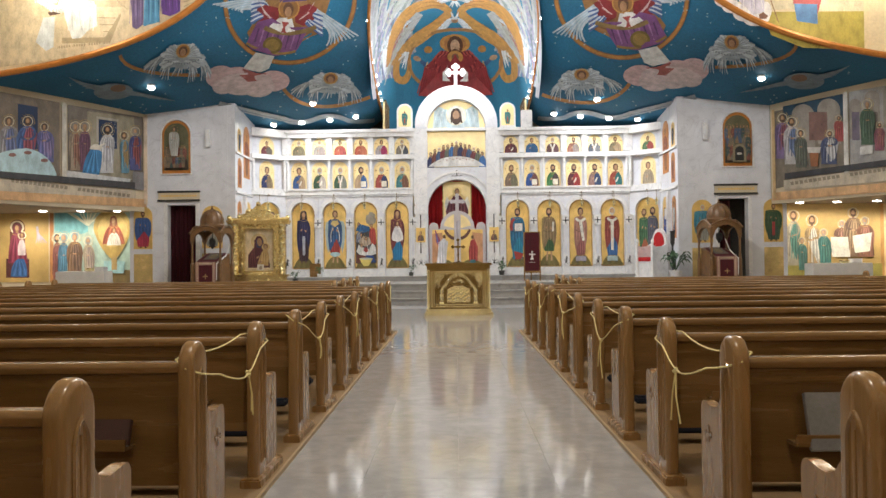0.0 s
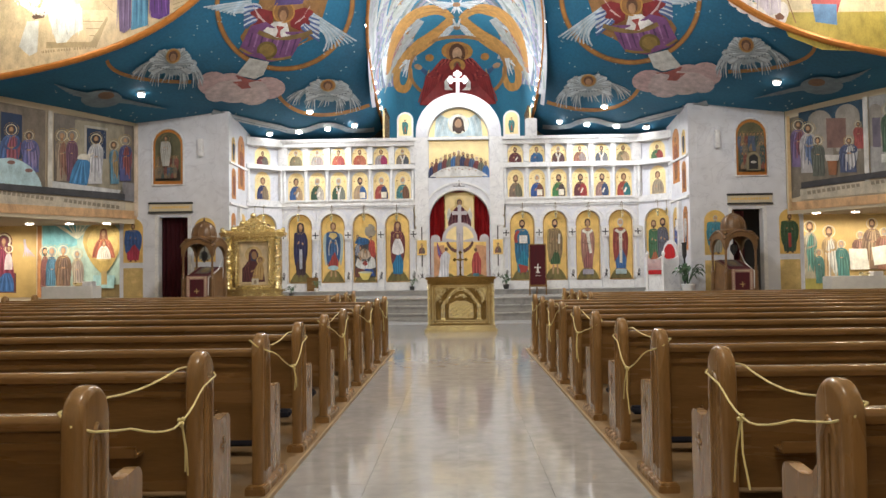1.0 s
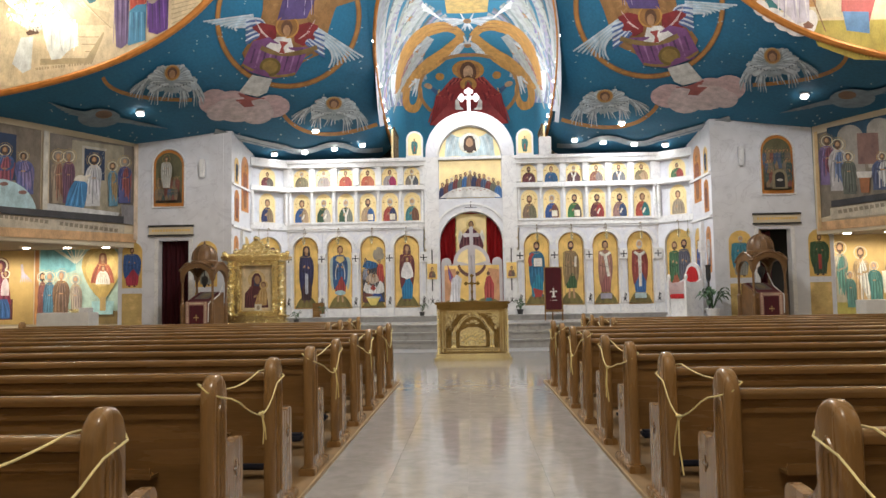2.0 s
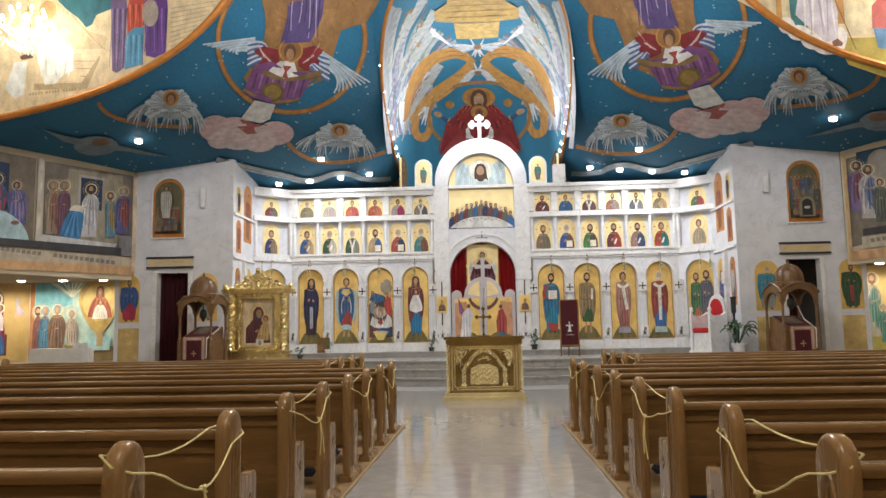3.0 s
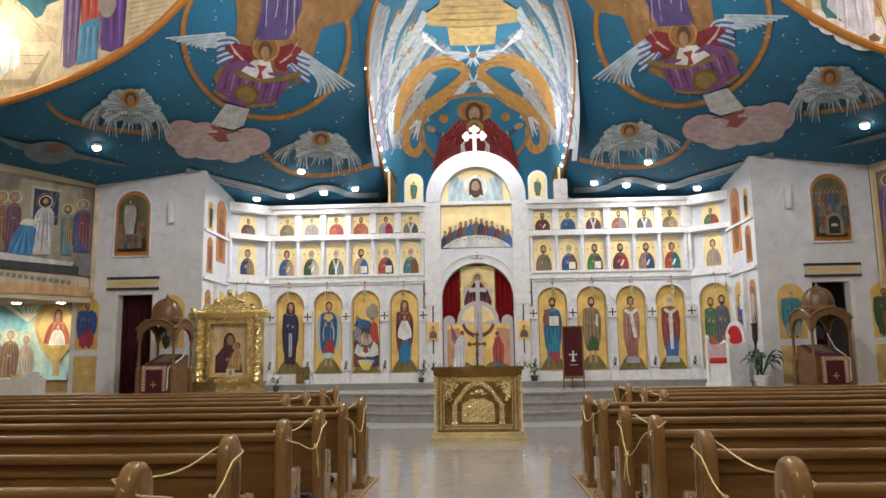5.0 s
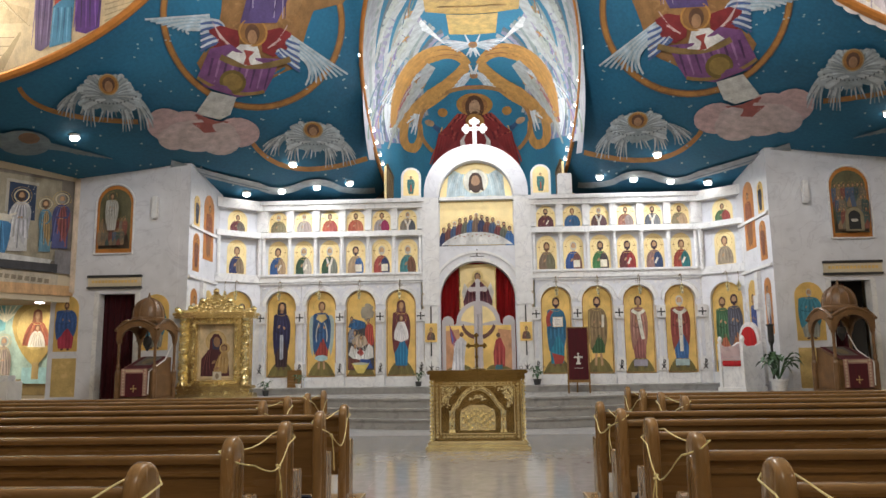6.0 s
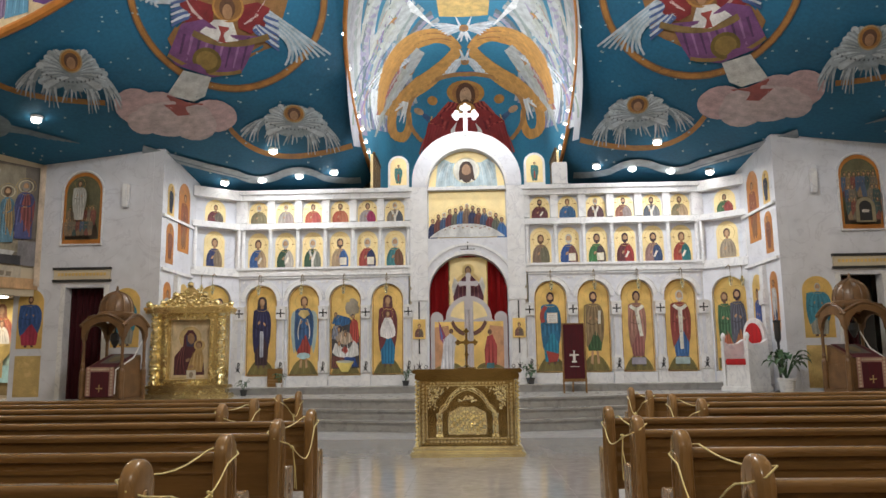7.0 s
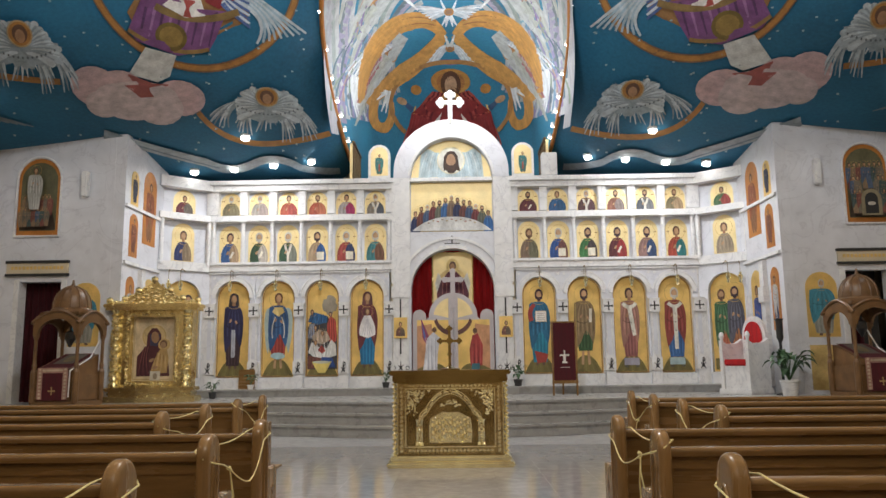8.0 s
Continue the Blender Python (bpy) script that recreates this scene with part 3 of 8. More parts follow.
# ---- floor tiles ----
tile_me = None
for j in range(35):
    for i in range(4):
        x, y = -1.2 + 0.6 * i + 0.3, 0.3 + 0.6 * j
        bm = None
        if tile_me is None:
            bm = box(bmesh.new(), -0.2992, 0.2992, -0.2992, 0.2992, -0.02, 0.0)
            ob = part("tile", bm, FLOOR_TILE, floor)
            tile_me = ob.data
        else:
            ob = new("tile", tile_me)
            ob.parent = floor
        ob.location = (x, y, 0)
vs, fs = [], []
for j in range(-8, 36):
    for i in range(-17, 17):
        x, y = 0.6 * i, 0.6 * j
        if abs(x + 0.3) < 1.2 and 0 <= j < 35:
            continue
        k = len(vs)
        vs += [(x + 0.0015, y + 0.0015, 0), (x + 0.5985, y + 0.0015, 0), (x + 0.5985, y + 0.5985, 0), (x + 0.0015, y + 0.5985, 0)]
        fs.append((k, k + 1, k + 2, k + 3))
me = bpy.data.meshes.new("tiles")
me.from_pydata(vs, [], fs)
me.materials.append(FLOOR_TILE)
rest = new("tiles", me)
rest.parent = floor
tagged(rest, "polished grey stone floor tiles", kind="stuff")

# ---- painted decoration ----
# camera places from which painted shapes are fitted to its view
NAVE_EYE, DOOR_EYE = Vector((0.05, 3.59, 1.25)), Vector((0.0, 0.0, 1.25))


def camera_nave(X, Y, mirror=False):
    """Grid of the ceiling's paintings: pixel positions in the camera's view from mid-nave."""
    k = X - 838
    u, v = k * (0.000786 - 2.9e-8 * k), 0.476 - 0.000807 * Y - 3.0e-5 * k
    return NAVE_EYE, Vector((-u if mirror else u, 1, v)).normalized()


def camera_door(X, Y, mirror=False):
    """Grid of the side murals, placed to fit the camera's view from the entrance."""
    u = (X - 807) / 1339
    v = (460 - Y) / 1339 + 0.0111 * u * -1
    return DOOR_EYE, Vector((-u if mirror else u, 1, v)).normalized()


def on_flare(e, d):
    t0, t1 = 12.0, 12.0
    while t1 < 40:
        p = e + d * t1
        if p.y > GY and p.z > flare(p.x, p.y):
            break
        t0, t1 = t1, t1 + 0.4
    for _ in range(22):
        t = (t0 + t1) / 2
        p = e + d * t
        if p.z > flare(p.x, p.y):
            t1 = t
        else:
            t0 = t
    return t0


def vault_inside(p):
    if p.y > 34.7:
        return False
    w, k = 1.0, 1.0
    if p.y > 30:
        k = math.sqrt(max(1e-6, 1 - ((p.y - 30) / 4.8) ** 2))
        w = 0.25 + 0.75 * k
    return (abs(p.x) / (VA * k)) ** (2 / VE) + (max(0, p.z - VS) / (VH * w)) ** (2 / VE) < 1


def on_vault(e, d):
    t = 17.0
    while t < 40 and not vault_inside(e + d * t):
        t += 0.15
    t0, t1 = t, t
    while t1 < 40 and vault_inside(e + d * t1):
        t0, t1 = t1, t1 + 0.3
    for _ in range(20):
        t = (t0 + t1) / 2
        if vault_inside(e + d * t):
            t0 = t
        else:
            t1 = t
    return t0


def on_plane(pl):
    return lambda e, d: (pl.o - e).dot(pl.n) / d.dot(pl.n)


class Mural:
    """Layers of flat paint laid on a surface. Each shape is an outline on a drawing grid."""

    def __init__(self, view, surface, mirror=False, rings=0, lift=0.03):
        self.bm, self.mats, self.view, self.surface, self.mirror, self.rings = bmesh.new(), [], view, surface, mirror, rings
        self.off, self.step = lift, 0.0003

    def place(self, X, Y):
        e, d = self.view(X, Y, self.mirror)
        return e + d * (self.surface(e, d) - self.off)

    def add(self, colour, outline):
        m = colour if not isinstance(colour, tuple) else paint(*colour)
        if m not in self.mats:
            self.mats.append(m)
        i = self.mats.index(m)
        self.off += self.step
        if not self.rings:
            f = self.bm.faces.new([self.bm.verts.new(self.place(*p)) for p in outline])
            f.material_index = i
            return
        n = len(outline)
        cx, cy = sum(p[0] for p in outline) / n, sum(p[1] for p in outline) / n
        mid = self.bm.verts.new(self.place(cx, cy))
        prev = None
        for k in range(1, self.rings + 1):
            f = k / self.rings
            ring = [self.bm.verts.new(self.place(cx + (x - cx) * f, cy + (y - cy) * f)) for x, y in outline]
            for a in range(n):
                b = (a + 1) % n
                q = (mid, ring[a], ring[b]) if prev is None else (prev[a], ring[a], ring[b], prev[b])
                self.bm.faces.new(q).material_index = i
            prev = ring

    def ribbon(self, colour, pts, w0, w1=None):
        """A brush stroke along a curve, tapering from w0 to w1; laid as short quads."""
        w1 = w0 if w1 is None else w1
        m = colour if not isinstance(colour, tuple) else paint(*colour)
        if m not in self.mats:
            self.mats.append(m)
        i = self.mats.index(m)
        self.off += self.step
        last = None
        n = len(pts)
        for k, p in enumerate(pts):
            a, b = pts[max(0, k - 1)], pts[min(n - 1, k + 1)]
            dx, dy = b[0] - a[0], b[1] - a[1]
            L = math.hypot(dx, dy) or 1
            w = (w0 + (w1 - w0) * k / (n - 1)) / 2
            pair = [self.bm.verts.new(self.place(p[0] - dy / L * w * sg, p[1] + dx / L * w * sg)) for sg in (-1, 1)]
            if last:
                self.bm.faces.new((last[0], last[1], pair[1], pair[0])).material_index = i
            last = pair

    def cut(self, name, parent, label=""):
        """Closes what is painted so far as one part and goes on with a fresh one."""
        part(name, self.bm, self.mats, parent, label)
        self.bm, self.mats = bmesh.new(), []

    def done(self, name, parent=None, label="", category="", kind=""):
        ob = part(name, self.bm, self.mats, parent, label)
        if category:
            ob["category"] = category
        if kind:
            ob["kind"] = kind
        return ob


class Flat(Mural):
    """Paint on a plane, in metres along and up it."""

    def __init__(self, pl, lift=0.002):
        self.bm, self.mats, self.rings, self.mirror = bmesh.new(), [], 0, False
        self.pl, self.off, self.step = pl, lift, 0.0004

    def place(self, X, Y):
        return self.pl.at(X, Y, self.off)


def jag(rng, cx, cy, rx, ry, n=26, depth=0.25, tilt=0):
    """An uneven feathered outline round a centre."""
    out = []
    c, s = math.cos(radians(tilt)), math.sin(radians(tilt))
    for i in range(n):
        a = 2 * math.pi * i / n
        k = 1 - (depth * rng.random() if i % 2 else 0)
        x, y = rx * k * math.cos(a), ry * k * math.sin(a)
        out.append((cx + x * c - y * s, cy + x * s + y * c))
    return out


OCHRE, RED, MAROON_P, BLUE_P, NAVY_P, TEAL_P = (0.42, 0.20, 0.05), (0.30, 0.05, 0.04), (0.16, 0.035, 0.04), (0.04, 0.14, 0.36), (0.02, 0.03, 0.10), (0.05, 0.20, 0.22)
GREEN_P, PURPLE_P, CREAM_P, PALE_P, GREY_P, PINK_P = (0.06, 0.13, 0.06), (0.13, 0.07, 0.24), (0.68, 0.58, 0.40), (0.47, 0.56, 0.61), (0.24, 0.31, 0.36), (0.58, 0.36, 0.35)
SKIN_P, BROWN_P, DARK_P, UMBER_P = (0.42, 0.24, 0.13), (0.14, 0.07, 0.04), (0.04, 0.03, 0.03), (0.22, 0.12, 0.06)


def seraph(mu, rng, cx, cy, rx, ry, tail):
    """A pale many-winged motif: drooping fans of feathers below two scalloped lobes and a small ringed disc. tail: -1 or 1, the side of its longest wing."""
    white = (0.58, 0.66, 0.70)
    for ex, ey, n, spread in ((tail * 1.65, 1.25, 8, 0.30), (tail * 0.85, 1.6, 6, 0.26), (-tail * 1.35, 1.7, 7, 0.24), (-tail * 0.65, 1.85, 6, 0.22), (0.05, 1.35, 7, 0.5)):
        for k in range(n):
            f = (k / (n - 1) - 0.5) * 2
            x1 = cx + rx * (ex + spread * f) * (1 - 0.14 * abs(f))
            y1 = cy + ry * (ey - 0.35 * f * (1 if ex > 0 else -1)) * (1 - 0.12 * abs(f)) + rng.uniform(-2, 2)
            x0 = cx + rx * ex * 0.3
            col = (PALE_P, GREY_P, white)[k % 3]
            mu.ribbon(col, bezier((x0, cy), (cx + rx * ex * 0.75, cy + ry * 0.15), (x1, y1), 8), ry * 0.34, 1.2)
    mu.add((0.34, 0.42, 0.47), jag(rng, cx, cy + ry * 0.3, rx * 0.8, ry * 0.75, 40, 0.3))
    for s in (-1, 1):
        for k in range(11):
            f = k / 10
            a = radians(100 - 128 * f)
            j = rng.uniform(0.82, 1.08)
            x1, y1 = cx + s * rx * (0.2 + 0.72 * math.cos(a) * j), cy - ry * 0.8 * math.sin(a) * j + ry * (0.12 + 0.35 * f)
            mu.ribbon((0.33, 0.40, 0.45), bezier((cx + s * rx * 0.12, cy + ry * 0.45), (cx + s * rx * 0.3, (cy + y1) / 2), (x1, y1), 7), ry * 0.16, ry * 0.44)
            mu.ribbon(PALE_P if k % 2 else white, bezier((cx + s * rx * 0.12, cy + ry * 0.45), (cx + s * rx * 0.3, (cy + y1) / 2), (x1, y1), 7), ry * 0.08, ry * 0.26)
            mu.add(PALE_P if k % 2 else white, ellipse(x1, y1, ry * 0.15, ry * 0.13, 8))
    for k in range(15):
        f = k / 7 - 1
        mu.add((0.13, 0.16, 0.19), ellipse(cx + rx * 0.85 * f, cy + ry * (0.62 - 0.35 * f * f), rx * 0.028, ry * 0.05, 6, 20 * f))
    mu.add((0.46, 0.36, 0.20), ellipse(cx, cy - ry * 0.25, rx * 0.33, ry * 0.50, 20))
    mu.add(OCHRE, ellipse(cx, cy - ry * 0.25, rx * 0.29, ry * 0.44, 18))
    mu.add(BROWN_P, ellipse(cx, cy - ry * 0.25, rx * 0.2, ry * 0.34, 16))
    mu.add(SKIN_P, ellipse(cx, cy - ry * 0.16, rx * 0.13, ry * 0.25, 14))


for mirror in (False, True):
    rng = random.Random(5)
    mu = Mural(camera_nave, on_flare, mirror, rings=9, lift=0.022)
    STAR = (0.35, 0.5, 0.55)
    for k in range(170):
        x, y = rng.uniform(60, 650), rng.uniform(10, 330)
        if y > 235 - 0.52 * (x - 60) + 20 or x > 390:
            mu.ribbon(STAR, [(x - 1.5, y), (x + 1.5, y)], 2.4, 1.6)
            mu.off -= mu.step
    mu.cut("painted_stars", ceiling, "small painted stars")
    # large ring with arcs
    mu.ribbon(UMBER_P, [(505 + 133 * math.cos(a), 80 + 134 * math.sin(a)) for a in [radians(-75 + 330 * k / 60) for k in range(61)]], 10)
    mu.ribbon(OCHRE, [(505 + 133 * math.cos(a), 80 + 134 * math.sin(a)) for a in [radians(-75 + 330 * k / 60) for k in range(61)]], 6)
    mu.ribbon(OCHRE, bezier((160, 195), (175, 240), (330, 240), 16), 7)
    mu.ribbon(OCHRE, bezier((500, 268), (545, 330), (672, 285), 18), 7)
    mu.cut("painted_ring", ceiling, "ochre painted rings")
    # brown mandorla and the violet column above
    mu.add((0.30, 0.16, 0.06), bezier((440, -20), (470, 40), (450, 100), 8) + bezier((420, 150), (440, 200), (500, 195), 8) + bezier((570, 150), (590, 70), (600, 55), 8) + bezier((640, 50), (668, 10), (675, -20), 8))
    mu.add((0.36, 0.20, 0.08), bezier((455, -20), (490, 40), (470, 110), 8) + bezier((540, 120), (575, 70), (585, 30), 8) + [(585, -20)])
    mu.off += 0.03
    mu.add((0.10, 0.07, 0.20), [(500, -20), (568, -20), (560, 40), (540, 85), (485, 88), (497, 40)])
    for k in range(9):
        x = 503 + k * 7
        mu.ribbon((0.42, 0.36, 0.52) if k % 2 else (0.05, 0.03, 0.12), bezier((x, -18), (x + rng.uniform(-8, 8), 30), (x - 8 + rng.uniform(-6, 6), 78), 6), 3, 1)
    mu.off -= 0.022
    mu.cut("painted_mandorla", ceiling)
    # outspread wings, three bands each: red, blue-white, long pale tips
    for sx, tip, mid in ((-1, (345, 88), (440, 78)), (1, (646, 160), (560, 105))):
        root = (500 + sx * 22, 118)
        for k in range(9):
            f = k / 8
            e = (tip[0] - sx * 8 * k, tip[1] + 2.4 * k)
            mu.ribbon((0.34, 0.47, 0.56) if k % 2 else (0.50, 0.58, 0.63), bezier((mid[0], mid[1] + 22 * f), ((mid[0] + tip[0]) / 2, (mid[1] + tip[1]) / 2 + 14 * f), e, 6), 6, 3)
        for k in range(10):
            f = k / 9
            mu.ribbon((0.08, 0.14, 0.34) if k % 2 else (0.55, 0.62, 0.70), bezier((500 + sx * 40, 100 + 30 * f), (mid[0] - sx * 20, mid[1] + 30 * f), (mid[0] + sx * 14, mid[1] + 8 + 46 * f), 6), 7, 3)
        mu.add((0.24, 0.03, 0.035), [(500 + sx * 15, 100), (500 + sx * 45, 92), (500 + sx * 62, 100), (500 + sx * 55, 125), (500 + sx * 35, 138), (500 + sx * 18, 130)])
        for k in range(7):
            mu.ribbon((0.62, 0.48, 0.46), [(500 + sx * (26 + 3 * k), 124 - 2 * k), (500 + sx * (38 + 3 * k), 118 - 5 * k)], 2.5, 1)
    mu.cut("painted_wings", ceiling, "red, blue and white painted wings")
    # violet robe, white collar, ringed disc
    mu.add((0.20, 0.08, 0.22), [(440, 128), (470, 120), (500, 140), (545, 140), (530, 175), (520, 192), (480, 200), (430, 185), (420, 172)])
    for k in range(9):
        x = 436 + 11 * k
        mu.ribbon((0.34, 0.17, 0.36) if k % 2 else (0.10, 0.04, 0.12), bezier((x + 8, 142), (x + 2, 165), (x - 4, 186), 5), 4, 2)
    mu.ribbon((0.30, 0.19, 0.06), bezier((420, 172), (470, 205), (520, 190), 10), 5)
    mu.ribbon((0.24, 0.16, 0.06), bezier((455, 140), (500, 165), (560, 140), 10), 9)
    mu.add((0.78, 0.76, 0.74), [(464, 138), (485, 120), (510, 120), (518, 148), (492, 152)])
    mu.add((0.36, 0.07, 0.06), [(484, 150), (490, 128), (505, 130), (502, 152)])
    mu.add((0.17, 0.12, 0.03), ellipse(473, 177, 20, 18, 18))
    mu.add((0.28, 0.19, 0.05), ellipse(473, 177, 15, 13, 16))
    mu.add((0.50, 0.26, 0.07), ellipse(504, 101, 22, 22, 20))
    mu.add((0.30, 0.15, 0.05), ellipse(504, 101, 19, 19, 20))
    mu.add(BROWN_P, ellipse(503, 103, 11, 15, 16))
    mu.add(SKIN_P, ellipse(503, 108, 7, 11, 14))
    mu.cut("painted_robe", ceiling, "violet painted robe with ringed disc")
    # legs and cloud
    mu.add((0.60, 0.62, 0.60), [(440, 192), (478, 200), (468, 226), (452, 234), (416, 226)])
    for k in range(5):
        mu.ribbon((0.74, 0.76, 0.74) if k % 2 else GREY_P, [(445 + 7 * k, 198), (424 + 8 * k, 228)], 3, 1.5)
    for cx, cy, rx, ry in ((372, 243, 30, 24), (478, 252, 32, 22), (495, 252, 16, 16), (405, 240, 28, 18)):
        mu.add((0.58, 0.42, 0.43), ellipse(cx, cy, rx, ry, 18))
    for cx, cy, rx, ry in ((380, 264, 22, 16), (415, 262, 40, 20), (450, 264, 32, 22), (430, 250, 46, 16), (400, 256, 30, 18)):
        mu.add((0.60, 0.50, 0.50), ellipse(cx, cy, rx, ry, 18))
    mu.add((0.34, 0.09, 0.08), [(416, 226), (446, 236), (466, 236), (445, 252), (428, 254), (410, 240)])
    mu.cut("painted_cloud", ceiling, "pink and cream painted cloud")
    # seraphs
    seraph(mu, rng, 592, 252, 46, 25, -1)
    mu.cut("painted_seraph", ceiling, "pale feathered painted motif")
    seraph(mu, rng, 290, 195, 46, 32, -1)
    mu.cut("painted_seraph", ceiling, "pale feathered painted motif")
    # dim winged band near the wall
    for k in range(6):
        mu.ribbon((0.20, 0.27, 0.31), bezier((160, 270 + 2 * k), (100, 262), (62 + 8 * k, 244 + 5 * k), 6), 7, 1)
        mu.ribbon((0.20, 0.27, 0.31), bezier((150, 268 + 2 * k), (220, 280), (288 - 10 * k, 295 - 1 * k), 6), 8, 1)
    mu.add((0.20, 0.27, 0.31), ellipse(160, 275, 40, 18, 16))
    mu.add((0.24, 0.14, 0.08), ellipse(168, 268, 16, 8, 14))
    mu.cut("painted_seraph", ceiling, "dim grey feathered painted motif")
    # waving scroll above the screen
    mu.ribbon((0.34, 0.40, 0.44), bezier((375, 300), (440, 318), (505, 330), 10) + bezier((505, 330), (535, 345), (570, 328), 8)[1:] + bezier((570, 328), (600, 316), (630, 332), 8)[1:] + bezier((630, 332), (655, 336), (682, 332), 6)[1:], 11, 8)
    mu.ribbon((0.16, 0.22, 0.26), bezier((400, 308), (470, 326), (520, 336), 12), 1.5)
    mu.done("painted_scroll", ceiling, "waving pale painted scroll")

# ---- vault painting ----
for mirror in (False, True):
    rng = random.Random(8)
    mu = Mural(camera_nave, on_vault, mirror, rings=7, lift=0.035)
    # broad soft bands of the wings, then long pale feathers sweeping along the flank
    for col, p0, p1, p2, w0, w1 in (((0.36, 0.37, 0.40), (680, 288), (660, 150), (694, 24), 8, 11), ((0.27, 0.25, 0.36), (690, 268), (670, 170), (716, 62), 6, 8), ((0.27, 0.33, 0.28), (697, 235), (686, 150), (738, 76), 5, 10), ((0.33, 0.36, 0.36), (688, 196), (688, 110), (724, 34), 5, 12), ((0.16, 0.30, 0.36), (704, 230), (700, 180), (735, 120), 4, 7)):
        mu.ribbon(col, bezier(p0, p1, p2, 18), w0, w1)
    for k in range(16):
        x0 = 672 + 5.2 * k
        y0 = 268 - 4 * k
        x1, y1 = 690 + 7.5 * k + rng.uniform(-4, 4), 20 + 4.5 * k
        col = [(0.40, 0.43, 0.44), (0.28, 0.33, 0.31), (0.44, 0.46, 0.46), (0.13, 0.17, 0.19), (0.32, 0.30, 0.39)][k % 5]
        mu.ribbon(col, bezier((x0 + 12, y0), (x0 - 14, 120), (x1, y1), 14), 5, 6)
    for k in range(12):
        x0 = 684 + 3 * k
        mu.ribbon([(0.24, 0.21, 0.38), (0.12, 0.25, 0.38), (0.48, 0.51, 0.53)][k % 3], bezier((x0 + 8, 255), (x0 - 6, 190), (x0 + 34, 112 + 3 * k), 10), 4, 1.5)
    for bx, by, tx, ty in ((722, 38, 690, 110), (742, 62, 700, 130), (735, 100, 702, 160), (748, 160, 706, 240)):
        mu.ribbon((0.45, 0.48, 0.47), bezier((bx + 22, by - 30), (bx, by + 10), (tx, ty), 8), 17, 3)
        mu.ribbon((0.42, 0.45, 0.40), bezier((bx, by), (bx - 24, by + 30), (tx - 4, ty + 26), 8), 12, 2)
        mu.add(OCHRE, ellipse(bx, by, 9, 13, 14, 40))
        mu.add((0.30, 0.18, 0.10), ellipse(bx, by, 5, 8, 12, 40))
    for k in range(5):
        mu.ribbon((0.74, 0.76, 0.74), [(755, 66 + 2 * k), (793 - 6 * k, 98 - 4 * k)], 8, 2)
    for k in range(14):
        f = rng.random()
        x0, y0 = 676 + 70 * f + rng.uniform(-4, 4), 255 - 190 * f + rng.uniform(-30, 60)
        c = rng.choice([(0.30, 0.16, 0.07), (0.20, 0.12, 0.28), (0.10, 0.22, 0.30), (0.16, 0.24, 0.16), (0.36, 0.24, 0.20), (0.06, 0.12, 0.16), (0.06, 0.12, 0.16)])
        mu.ribbon(c, bezier((x0, y0), (x0 - 3, y0 - 30), (x0 + 16, y0 - 62), 6), 2.6, 0.8)
    mu.cut("painted_feathers", vault, "pale painted feathers sweeping along the vault")
    # ochre scroll: a looping band with a winged motif in its eye
    g = lambda *pts: [(574.7 + x / 2.952, 70 + y / 2.952) for x, y in pts]
    band = (0.54, 0.29, 0.085)
    for col, more in ((band, 0.0),):
        mu.ribbon(col, bezier(*g((752, 175), (690, 95), (600, 128)), 10), 13 + more, 22 + more)
        mu.ribbon(col, bezier(*g((606, 126), (500, 150), (448, 270)), 10), 22 + more, 21 + more)
        mu.ribbon(col, bezier(*g((450, 262), (402, 350), (398, 478)), 10), 21 + more, 8 + more)
        mu.ribbon(col, bezier(*g((752, 165), (690, 250), (575, 325)), 10), 15 + more, 25 + more)
        mu.ribbon(col, bezier(*g((585, 318), (470, 400), (428, 476)), 10), 25 + more, 11 + more)
        mu.ribbon(col, bezier(*g((452, 450), (425, 575), (495, 562)), 8), 12 + more, 15 + more)
        mu.ribbon(col, bezier(*g((485, 565), (528, 550), (520, 450)), 8), 15 + more, 7 + more)
    for k in range(3):
        mu.ribbon((0.48, 0.28, 0.10) if k % 2 else (0.34, 0.15, 0.06), bezier(*g((720, 120 + 8 * k), (600 + 4 * k, 80 + 14 * k), (500 + 4 * k, 170 + 12 * k)), 10), 1.6, 0.8)
    wing, rose = (0.66, 0.70, 0.72), (0.34, 0.13, 0.15)
    for k in range(7):
        mu.ribbon(wing if k % 2 else (0.48, 0.54, 0.58), bezier(*g((535 - 6 * k, 222 + 4 * k), (430, 215 + 12 * k), (345 + 9 * k, 375 + 4 * k)), 10), 4.5, 1.5)
    for k in range(6):
        mu.ribbon((rose, (0.36, 0.36, 0.28), (0.48, 0.40, 0.42))[k % 3], bezier(*g((505 - 7 * k, 272), (440 - 4 * k, 330), (385 + 7 * k, 480)), 8), 6, 2.5)
    for k in range(4):
        mu.ribbon(wing, bezier(*g((372 + 6 * k, 372), (358 + 8 * k, 440), (384 + 6 * k, 540 - 16 * k)), 8), 5, 2)
    mu.add(OCHRE, ellipse(*g((525, 255))[0], 9, 11, 14))
    mu.add((0.26, 0.14, 0.08), ellipse(*g((522, 258))[0], 5.5, 7.5, 12))
    # small winged motifs along the middle and below the band
    mu.ribbon((0.16, 0.12, 0.30), bezier(*g((779, 276), (700, 270), (650, 302)), 8), 8, 4)
